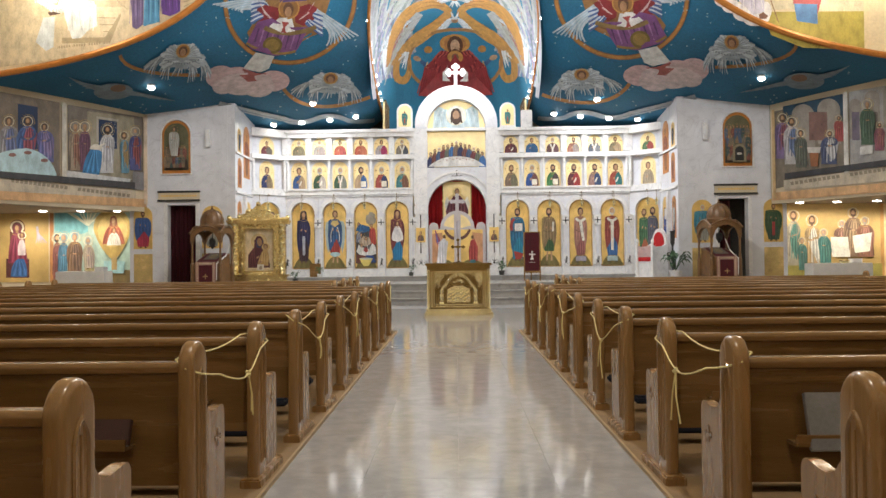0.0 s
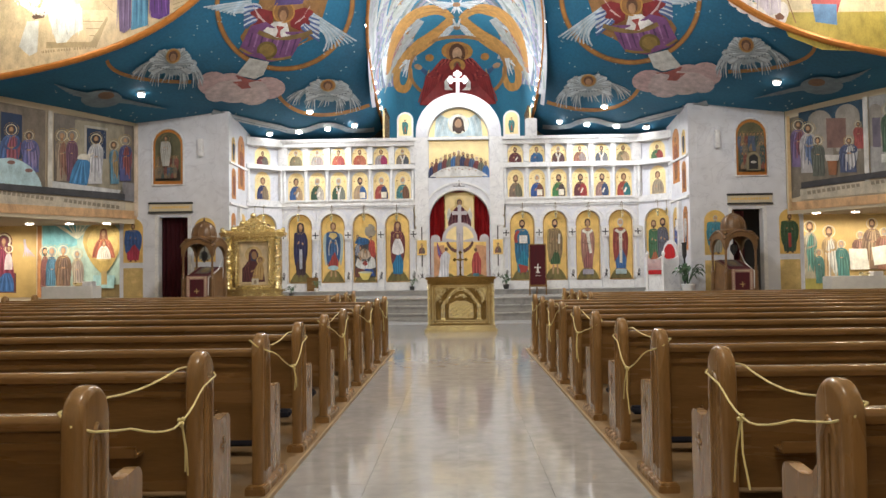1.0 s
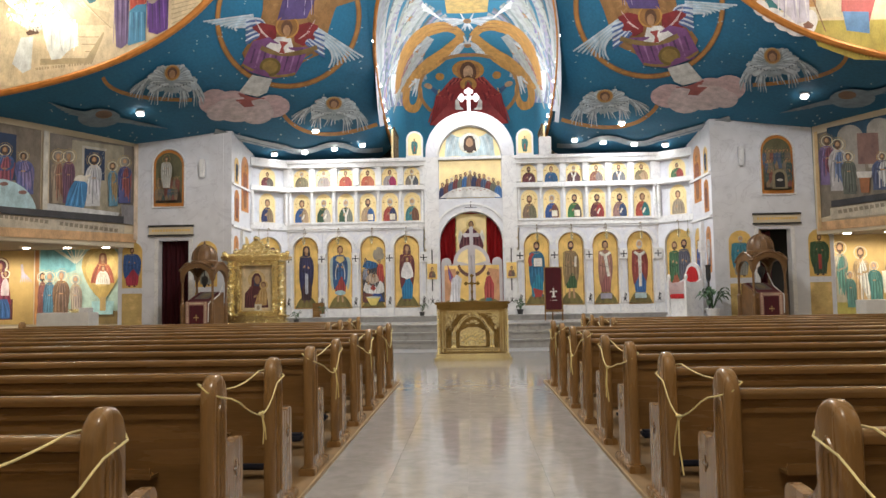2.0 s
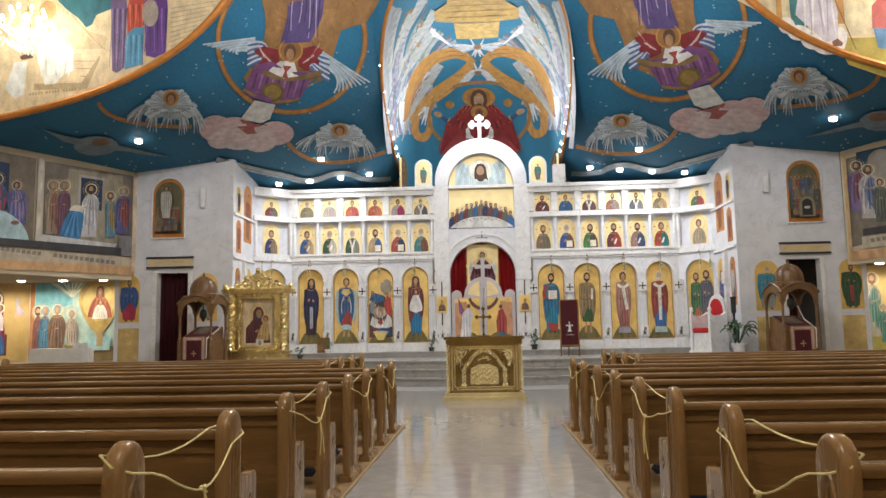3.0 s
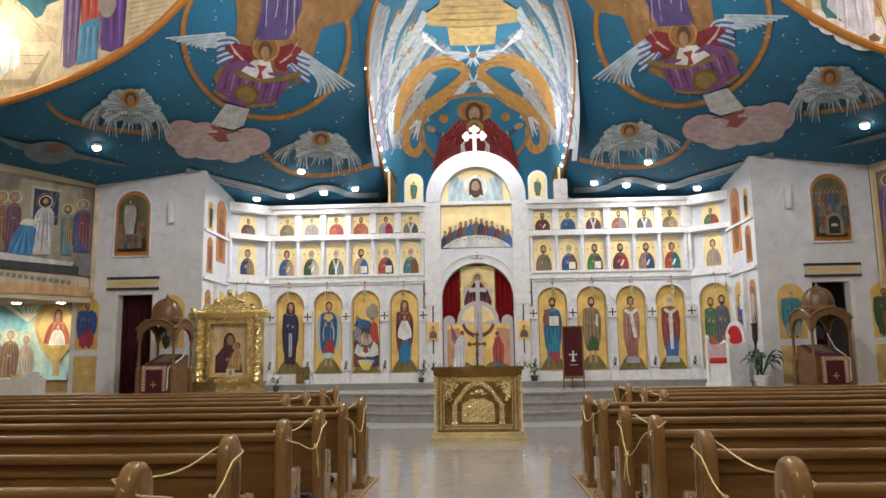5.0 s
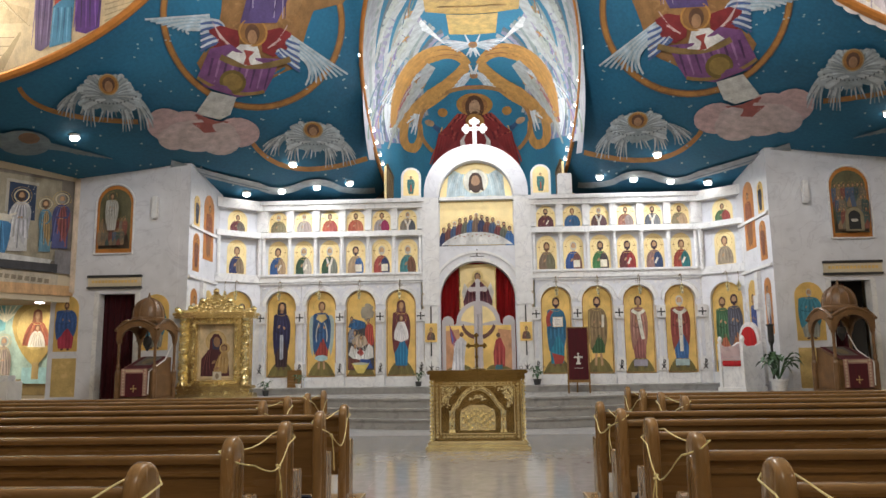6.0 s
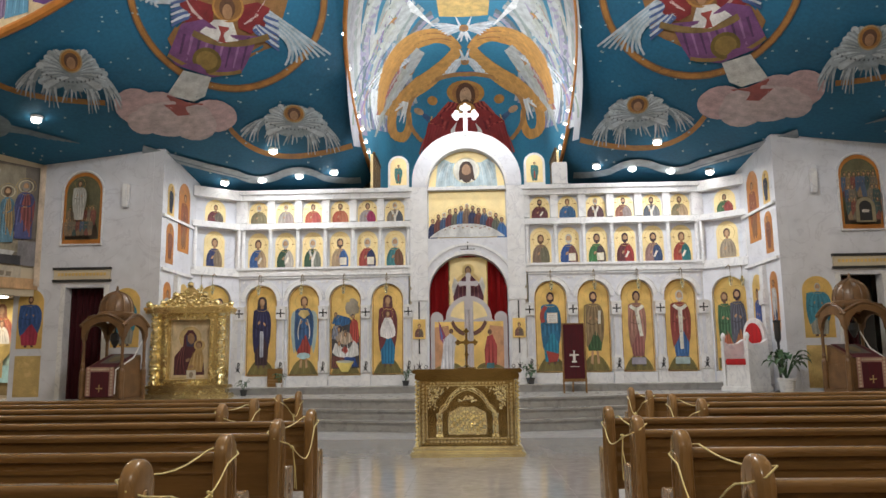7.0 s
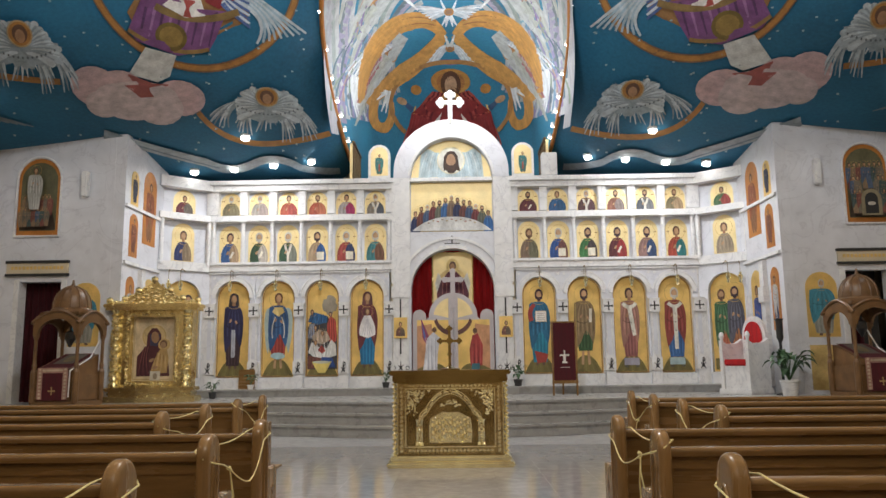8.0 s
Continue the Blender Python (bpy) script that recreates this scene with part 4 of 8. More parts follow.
    for k in range(7):
        mu.ribbon(wing if k % 2 else (0.50, 0.56, 0.60), bezier(*g((770, 86), (690, 66 + 8 * k), (620 + 14 * k, 70 + 8 * k)), 6), 5, 1.5)
        mu.ribbon(wing if k % 2 else (0.50, 0.56, 0.60), bezier(*g((772, 210), (715, 215 + 9 * k), (655 + 12 * k, 296 - 2 * k)), 6), 5, 1.5)
        mu.ribbon(wing if k % 2 else (0.50, 0.56, 0.60), bezier(*g((512, 402), (560, 350 + 6 * k), (630 - 16 * k, 310 + 12 * k)), 6), 4, 1.2)
    for x, y in ((745, 135), (762, 140), (742, 42), (756, 170), (455, 452), (478, 495), (496, 500), (468, 420)):
        sx, sy = (772, 100) if y < 150 else (774, 215) if x > 600 else (512, 402)
        mu.ribbon(wing, g((sx, sy), (x, y)), 6, 1.5)
    for x, y in ((772, 86), (774, 222), (510, 403)):
        mu.add(OCHRE, ellipse(*g((x, y))[0], 5.5, 4.5, 12))
        mu.add((0.28, 0.16, 0.09), ellipse(*g((x, y))[0], 3.2, 3.0, 10))
    mu.cut("painted_scroll", vault, "ochre painted scroll")
    # throne panels overhead
    mu.add((0.52, 0.34, 0.10), [(838, -15), (790, -15), (785, 18), (762, 34), (764, 52), (800, 54), (838, 54)])
    mu.add((0.60, 0.42, 0.15), [(838, 55), (797, 55), (801, 84), (838, 84)])
    for k in range(4):
        mu.ribbon((0.36, 0.20, 0.06), [(838, 10 + 11 * k), (792 - 4 * k, 12 + 11 * k)], 1.6)
    mu.cut("painted_throne", vault, "gold painted throne panels")
    # robed shape of the apse: red mantle
    mu.ribbon((0.38, 0.20, 0.07), [(838 - 88 * math.cos(a), 225 - 62 * math.sin(a)) for a in [radians(-40 + 130 * k / 20) for k in range(21)]], 6)
    mu.add((0.25, 0.03, 0.03), [(840, 208), (826, 211), (797, 222), (780, 236), (768, 290), (840, 292)])
    for k in range(6):
        mu.ribbon((0.40, 0.08, 0.06) if k % 2 else (0.14, 0.015, 0.02), bezier((828 - 3 * k, 205), (800 - 4 * k, 235), (806 - 8 * k, 285), 8), 4, 2)
    mu.ribbon((0.60, 0.42, 0.14), bezier((786, 226), (776, 250), (790, 285), 8), 2)
    mu.ribbon((0.05, 0.10, 0.20), [(782, 232), (772, 224)], 9, 6)
    mu.add((0.44, 0.28, 0.16), ellipse(766, 220, 8, 5, 10, 20))
    mu.add(OCHRE, ellipse(787, 203, 8, 7, 12))
    mu.done("painted_mantle", vault, "red painted mantle")
mu = Mural(camera_nave, on_vault, False, rings=6, lift=0.1)
mu.add((0.45, 0.23, 0.06), ellipse(838, 190, 29, 18, 22))
mu.add((0.34, 0.15, 0.05), ellipse(838, 191, 21, 15, 20))
mu.add((0.10, 0.045, 0.025), ellipse(838, 194, 15, 19, 18))
mu.add((0.48, 0.31, 0.19), ellipse(838, 195, 9, 13, 16))
mu.add((0.13, 0.06, 0.03), ellipse(838, 206, 7, 6, 12))
mu.add((0.45, 0.23, 0.06), ellipse(838, 216, 15, 12, 18))
mu.add((0.20, 0.11, 0.06), ellipse(838, 217, 7, 8, 14))
mu.add((0.70, 0.68, 0.62), [(826, 232), (838, 224), (850, 232), (862, 246), (862, 262), (814, 262), (814, 246)])
mu.done("painted_halo", vault, "ochre painted ring above a pale robe")

# ---- lunette paintings ----
LP = Plane((0, GY, 0), (1, 0, 0))


def folds(mu, rng, x0, x1, y0, y1, cols, n=6):
    j = (x1 - x0) * 0.09
    for k in range(n):
        x = x0 + (x1 - x0) * (k + 0.5) / n
        mu.ribbon(cols[k % len(cols)], bezier((x, y0), (x + rng.uniform(-j, j), (y0 + y1) / 2), (x + rng.uniform(-j, j), y1), 5), (x1 - x0) / n * 0.55, (x1 - x0) * 0.025)


rng = random.Random(3)
lun = thing("mural", "painted lunette with pale robed shapes and rocks", "mural", (0, 0, 0))
mu = Mural(camera_nave, on_plane(LP), False, 0, 0.02)
mu.add((0.60, 0.50, 0.33), [(-160, -120), (400, -120), (380, 0), (330, 70), (200, 150), (60, 200), (-160, 236)])
mu.add((0.03, 0.13, 0.17), [(60, -120), (190, -120), (178, 20), (150, 32), (143, 50), (132, 55), (118, 38), (95, 20), (75, 0)])
mu.add((0.50, 0.40, 0.25), [(72, 0), (95, 22), (118, 40), (136, 62), (170, 72), (168, 95), (110, 96), (80, 60), (62, 20)])
for k in range(12):
    mu.ribbon((0.36, 0.28, 0.17) if k % 2 else (0.70, 0.60, 0.42), bezier((60 + 4 * k, 8 + 2 * k), (95 + 4 * k, 50 + 2 * k), (150 + 2 * k, 78 + 2 * k), 6), 3, 1)
for k in range(9):
    mu.ribbon((0.40, 0.33, 0.22), [(285, 20 + 9 * k), (370 - 7 * k, 6 + 9 * k)], 2.2, 1)
mu.cut("painted_ground", lun)
mu.add((0.62, 0.52, 0.34), [(112, 106), (160, 106), (132, 165), (40, 168), (40, 155), (110, 152)])
mu.add((0.40, 0.32, 0.19), [(132, 150), (158, 108), (160, 112), (138, 168), (42, 172), (42, 160), (128, 158)])
for k in range(3):
    mu.ribbon((0.34, 0.26, 0.15), [(112 + 6 * k, 118 + 14 * k), (150 - 7 * k, 118 + 14 * k)], 1.5)
mu.cut("painted_plinth", lun)
mu.add((0.66, 0.70, 0.68), [(60, 60), (78, 70), (92, 88), (110, 92), (112, 135), (96, 142), (80, 160), (62, 162), (48, 120), (42, 90)])
folds(mu, rng, 50, 108, 85, 145, [(0.80, 0.83, 0.82), (0.48, 0.54, 0.54)], 7)
mu.add((0.60, 0.64, 0.64), [(5, 120), (28, 118), (25, 180), (10, 188), (-10, 170)])
mu.add((0.45, 0.28, 0.13), ellipse(62, 22, 16, 18, 16))
mu.add((0.10, 0.06, 0.04), [(14, 110), (30, 100), (40, 100), (38, 112), (18, 116)])
mu.cut("painted_robe", lun, "pale painted robe")
for x0, x1, yb, col, c2 in ((176, 206, 136, (0.13, 0.09, 0.20), (0.24, 0.19, 0.34)), (236, 280, 108, (0.10, 0.04, 0.22), (0.20, 0.10, 0.38))):
    mu.add(col, [(x0, 10), (x0 + 6, -20), (x1 - 4, -20), (x1, 20), (x1 - 2, yb - 6), ((x0 + x1) / 2, yb + 4), (x0 + 6, yb)])
    folds(mu, rng, x0, x1, 20, yb - 6, [c2, (0.05, 0.03, 0.10)], 6)
mu.add((0.42, 0.07, 0.05), [(206, 20), (214, -20), (236, -20), (238, 50), (225, 66), (208, 72)])
mu.add((0.06, 0.22, 0.38), [(206, 68), (220, 56), (238, 54), (236, 124), (204, 134)])
folds(mu, rng, 206, 237, 70, 126, [(0.14, 0.36, 0.54), (0.03, 0.12, 0.24)], 6)
folds(mu, rng, 208, 236, 12, 56, [(0.60, 0.20, 0.12), (0.28, 0.03, 0.03)], 5)
mu.add((0.30, 0.26, 0.24), ellipse(248, 28, 15, 26, 16))
mu.cut("painted_robe", lun, "dark violet, red and blue painted robes")
for k in range(22):
    mu.ribbon((0.36, 0.29, 0.18), [(30 + 5 * k + (4 if k % 6 == 0 else 0), 180 - 0.12 * 5 * k), (33 + 5 * k, 180 - 0.12 * 5 * k)], 5)
mu.done("inscription", lun)
lun = thing("mural", "painted lunette with clouds and pale robed shape", "mural", (0, 0, 0))
mu = Mural(camera_nave, on_plane(LP), False, 0, 0.02)
mu.add((0.62, 0.55, 0.38), [(1280, -60), (1700, -60), (1700, 90), (1540, 70), (1500, 75), (1400, 60), (1310, 10)])
mu.add((0.44, 0.36, 0.08), [(1480, 78), (1700, 72), (1700, 150), (1568, 148), (1500, 124)])
for x0, x1 in ((1378, 1388), (1486, 1500)):
    mu.add((0.50, 0.27, 0.10), [(x0, -50), (x1, -50), (x1, 52), (x0, 52)])
mu.add((0.05, 0.20, 0.22), [(1400, -50), (1480, -50), (1478, 60), (1404, 58)])
mu.cut("painted_ground", lun)
for cx, cy, rx, ry in ((1395, 55, 15, 15), (1415, 68, 20, 14), (1440, 80, 22, 18), (1455, 70, 20, 16), (1480, 88, 18, 15), (1490, 75, 12, 18), (1465, 95, 24, 12)):
    mu.add((0.76, 0.74, 0.74), ellipse(cx, cy, rx, ry, 16))
mu.cut("painted_cloud", lun)
mu.add((0.60, 0.58, 0.68), [(1425, -40), (1470, -40), (1488, 30), (1486, 78), (1462, 84), (1432, 56), (1412, 36), (1418, 5)])
folds(mu, rng, 1425, 1484, -10, 72, [(0.78, 0.76, 0.82), (0.42, 0.40, 0.54)], 7)
mu.add((0.20, 0.10, 0.07), [(1474, 84), (1484, 78), (1494, 86), (1490, 92), (1476, 92)])
mu.ribbon((0.25, 0.13, 0.07), [(1478, -10), (1516, 98)], 2)
mu.add((0.36, 0.07, 0.07), [(1550, 20), (1590, -20), (1620, 20), (1600, 80), (1548, 60)])
mu.add((0.08, 0.20, 0.40), [(1550, 60), (1600, 60), (1600, 100), (1556, 95)])
mu.cut("painted_robe", lun)
for k in range(12):
    mu.ribbon((0.26, 0.20, 0.05), [(1535 + 6 * k, 120 + 2.2 * k), (1538.5 + 6 * k, 121 + 2.2 * k)], 7)
mu.done("inscription", lun)

# ---- icons: gilded boards with plain painted shapes ----
def shade(col, k):
    return tuple(min(0.85, c * k + (0.015 if k > 1 else 0)) for c in col)


def head(mu, cx, cy, r, hair, beard=False, veil=None):
    """A plain head: hair or veil, face without features, shaded side, beard; r is half its height."""
    mu.ribbon((0.60, 0.40, 0.12), [(cx + r * 1.75 * math.cos(a), cy + r * 1.75 * math.sin(a)) for a in [2 * math.pi * k / 24 for k in range(25)]], r * 0.06)
    if veil:
        mu.add(veil, [(cx - r * 1.0, cy - r * 1.3), (cx - r * 0.85, cy + r * 0.3)] + arc(cx, cy + r * 0.25, r * 0.85, 180, 0, 10)[1:] + [(cx + r * 1.0, cy - r * 1.3)])
    else:
        mu.add(hair, ellipse(cx, cy + r * 0.12, r * 0.74, r * 0.98, 16))
        mu.add(hair, [(cx - r * 0.7, cy + r * 0.1), (cx + r * 0.7, cy + r * 0.1), (cx + r * 0.62, cy - r * 0.75), (cx - r * 0.62, cy - r * 0.75)])
    mu.add((0.34, 0.18, 0.09), [(cx - r * 0.28, cy - r * 0.5), (cx + r * 0.28, cy - r * 0.5), (cx + r * 0.3, cy - r * 1.25), (cx - r * 0.3, cy - r * 1.25)])
    mu.add((0.33, 0.18, 0.09), ellipse(cx, cy - r * 0.05, r * 0.52, r * 0.78, 16))
    mu.add((0.50, 0.30, 0.16), ellipse(cx + r * 0.06, cy + r * 0.02, r * 0.38, r * 0.64, 14))
    if beard:
        mu.add(hair, [(cx - r * 0.52, cy - r * 0.2), (cx - r * 0.2, cy - r * 0.4), (cx + r * 0.2, cy - r * 0.4), (cx + r * 0.52, cy - r * 0.2), (cx + r * 0.42, cy - r * 0.8), (cx, cy - r * 1.2), (cx - r * 0.42, cy - r * 0.8)])


def standing(mu, rng, cx, v0, h, cols, halo=True, wide=0.30, beard=None, hair=(0.09, 0.05, 0.03), veil=None, bare=0.0):
    """A plain standing robed shape: feet at v0, height h. cols: mantle, robe, stripe. bare: how far the hem hangs above the feet."""
    a, b, c = cols
    w = h * wide / 2
    top, hem = v0 + h * 0.815, v0 + h * (0.03 + bare)
    for s in (-1, 1):
        mu.add((0.40, 0.24, 0.13) if bare else (0.12, 0.07, 0.05), [(cx + s * w * 0.12, hem + h * 0.01), (cx + s * w * 0.34, hem + h * 0.01), (cx + s * w * 0.44, v0 - h * 0.004), (cx + s * w * 0.2, v0 - h * 0.012)])
    def sides(z0, z1, w0, w1, bulge):
        right = bezier((cx + w0, z0), (cx + bulge, (z0 * 0.55 + z1 * 0.45)), (cx + w1, z1), 8)
        return right + [(2 * cx - x, z) for x, z in right[::-1]]
    mu.add(b, sides(hem, top - h * 0.02, w * 0.62, w * 0.42, w * 0.95))
    for k in range(8):
        x = w * (-0.52 + 1.04 * k / 7.0)
        mu.ribbon(shade(b, 1.3 if k % 2 else 0.68), bezier((cx + x * 0.9, v0 + h * 0.52), (cx + x * 1.25, v0 + h * 0.3), (cx + x * rng.uniform(0.9, 1.05), hem + h * rng.uniform(0.005, 0.05)), 6), h * 0.005, h * rng.uniform(0.006, 0.014))
    # mantle over the shoulders, falling longer on one side
    mant = bezier((cx + w * 0.40, top), (cx + w * 1.02, top - h * 0.04), (cx + w * 1.0, v0 + h * 0.56), 7)
    mant += bezier((cx + w * 0.98, v0 + h * 0.5), (cx + w * 0.95, v0 + h * 0.36), (cx + w * 0.72, v0 + h * 0.26), 5)
    mant += bezier((cx + w * 0.2, v0 + h * 0.44), (cx - w * 0.1, v0 + h * 0.42), (cx - w * 0.35, v0 + h * 0.30), 5)
    mant += bezier((cx - w * 0.8, v0 + h * 0.2), (cx - w * 1.02, v0 + h * 0.4), (cx - w * 1.0, v0 + h * 0.56), 6)
    mant += bezier((cx - w * 1.02, top - h * 0.04), (cx - w * 0.7, top), (cx - w * 0.40, top), 6)[1:]
    mu.add(a, mant)
    for k in range(9):
        f = k / 8.0
        x0, x1 = cx + w * (-0.34 + 0.68 * f), cx + w * (-0.86 + 1.72 * f)
        mu.ribbon(shade(a, 1.4 if k % 2 else 0.62), bezier((x0, top - h * 0.03), (x1, top - h * 0.12), (x1 * 0.92 + cx * 0.08, v0 + h * rng.uniform(0.36, 0.46)), 6), h * 0.006, h * 0.014)
    mu.ribbon(shade(a, 0.4), bezier((cx - w * 0.75, v0 + h * 0.56), (cx, v0 + h * 0.48), (cx + w * 0.7, v0 + h * 0.6), 6), h * 0.012, h * 0.006)
    if c:
        mu.add(c, [(cx - w * 0.15, v0 + h * 0.14), (cx + w * 0.15, v0 + h * 0.14), (cx + w * 0.17, v0 + h * 0.5), (cx - w * 0.17, v0 + h * 0.5)])
        mu.ribbon(shade(c, 0.55), [(cx, v0 + h * 0.15), (cx, v0 + h * 0.49)], h * 0.008)
    mu.add(SKIN_P, ellipse(cx - w * 0.3, v0 + h * 0.62, h * 0.014, h * 0.028, 10, -25))
    mu.add(SKIN_P, ellipse(cx + w * 0.28, v0 + h * 0.60, h * 0.014, h * 0.026, 10, 30))
    head(mu, cx, v0 + h * 0.905, h * 0.072, beard or hair, bool(beard), veil)


def bust(mu, rng, cx, v0, w, h, cols, hair=None, beard=None, item=None):
    """A plain half-length robed shape. item: "book", "scroll" or "stole"."""
    a, b = cols
    hair = hair or rng.choice([(0.06, 0.035, 0.025), (0.12, 0.07, 0.045)])
    body = bezier((cx - w * 0.40, v0), (cx - w * 0.47, v0 + h * 0.36), (cx - w * 0.16, v0 + h * 0.53), 7) + bezier((cx + w * 0.16, v0 + h * 0.53), (cx + w * 0.47, v0 + h * 0.36), (cx + w * 0.40, v0), 7)
    mu.add(a, body)
    mu.add(b, bezier((cx + w * 0.16, v0 + h * 0.53), (cx + w * 0.47, v0 + h * 0.36), (cx + w * 0.40, v0), 7) + [(cx + w * 0.02, v0), (cx - w * 0.08, v0 + h * 0.24), (cx + w * 0.02, v0 + h * 0.4)])
    for k in range(8):
        f = k / 7.0
        x0, x1 = cx + w * (-0.16 + 0.32 * f), cx + w * (-0.34 + 0.68 * f)
        src = a if f < 0.5 else b
        mu.ribbon(shade(src, 1.35 if k % 2 else 0.68), bezier((x0, v0 + h * 0.48), (x1, v0 + h * 0.36), (x1 * 0.95 + cx * 0.05, v0 + h * rng.uniform(0.02, 0.2)), 5), h * 0.008, h * 0.02)
    if item == "stole":
        for sg in (-1, 1):
            mu.ribbon((0.66, 0.62, 0.54), bezier((cx + sg * w * 0.14, v0 + h * 0.5), (cx + sg * w * 0.1, v0 + h * 0.35), (cx, v0 + h * 0.2), 5), w * 0.1)
        mu.ribbon((0.66, 0.62, 0.54), [(cx, v0 + h * 0.24), (cx, v0)], w * 0.11)
    mu.add(SKIN_P, ellipse(cx - w * 0.1, v0 + h * 0.27, h * 0.03, h * 0.06, 10, -30))
    if item == "book":
        mu.add((0.66, 0.56, 0.36), rect(cx - w * 0.02, cx + w * 0.32, v0 + h * 0.04, v0 + h * 0.27))
        mu.add((0.74, 0.70, 0.60), rect(cx, cx + w * 0.30, v0 + h * 0.055, v0 + h * 0.255))
    elif item == "scroll":
        mu.ribbon((0.70, 0.66, 0.56), [(cx + w * 0.02, v0 + h * 0.12), (cx + w * 0.16, v0 + h * 0.3)], h * 0.06)
    head(mu, cx, v0 + h * 0.70, h * 0.135, hair, bool(beard))


def icon(name, pl, outline, label, draw, group="", gold=None, frame_mat=None, depth=0.03):
    t = thing(name, label, "icon", group=group)
    part("board", slab(bmesh.new(), pl, outline, -depth, 0.0), gold or LEAF, t)
    if frame_mat:
        n = len(outline)
        pts = [pl.at(u, v, 0.01) for u, v in outline]
        part("frame", tube(bmesh.new(), pts + pts[:1], 0.022, 6), frame_mat, t)
    mu = Flat(pl)
    draw(mu)
    mu.done("painted_figure", t)
    return t


HILL = (0.16, 0.13, 0.04)
LOW = Plane((SX, SY + 0.12, 0), (1, 0, 0))
GREY_HAIR, DARK_HAIR, BROWN_HAIR = (0.50, 0.47, 0.42), (0.05, 0.03, 0.022), (0.13, 0.065, 0.035)
STAND = [
    ("navy-robed", ((0.022, 0.022, 0.075), (0.045, 0.022, 0.03), (0.42, 0.44, 0.5))),
    ("blue and red-robed winged", ((0.028, 0.085, 0.20), (0.32, 0.045, 0.035), None)),
    ("clustered blue, red and white", None),
    ("maroon and blue-robed", ((0.14, 0.03, 0.035), (0.015, 0.16, 0.32), None)),
    ("teal and red-robed", ((0.02, 0.13, 0.24), (0.015, 0.20, 0.31), None)),
    ("brown and green-robed", ((0.22, 0.15, 0.075), (0.035, 0.085, 0.03), None)),
    ("tan and rose-robed", ((0.34, 0.17, 0.13), (0.27, 0.10, 0.09), None)),
    ("white and red-robed", ((0.24, 0.05, 0.04), (0.04, 0.12, 0.30), None)),
]
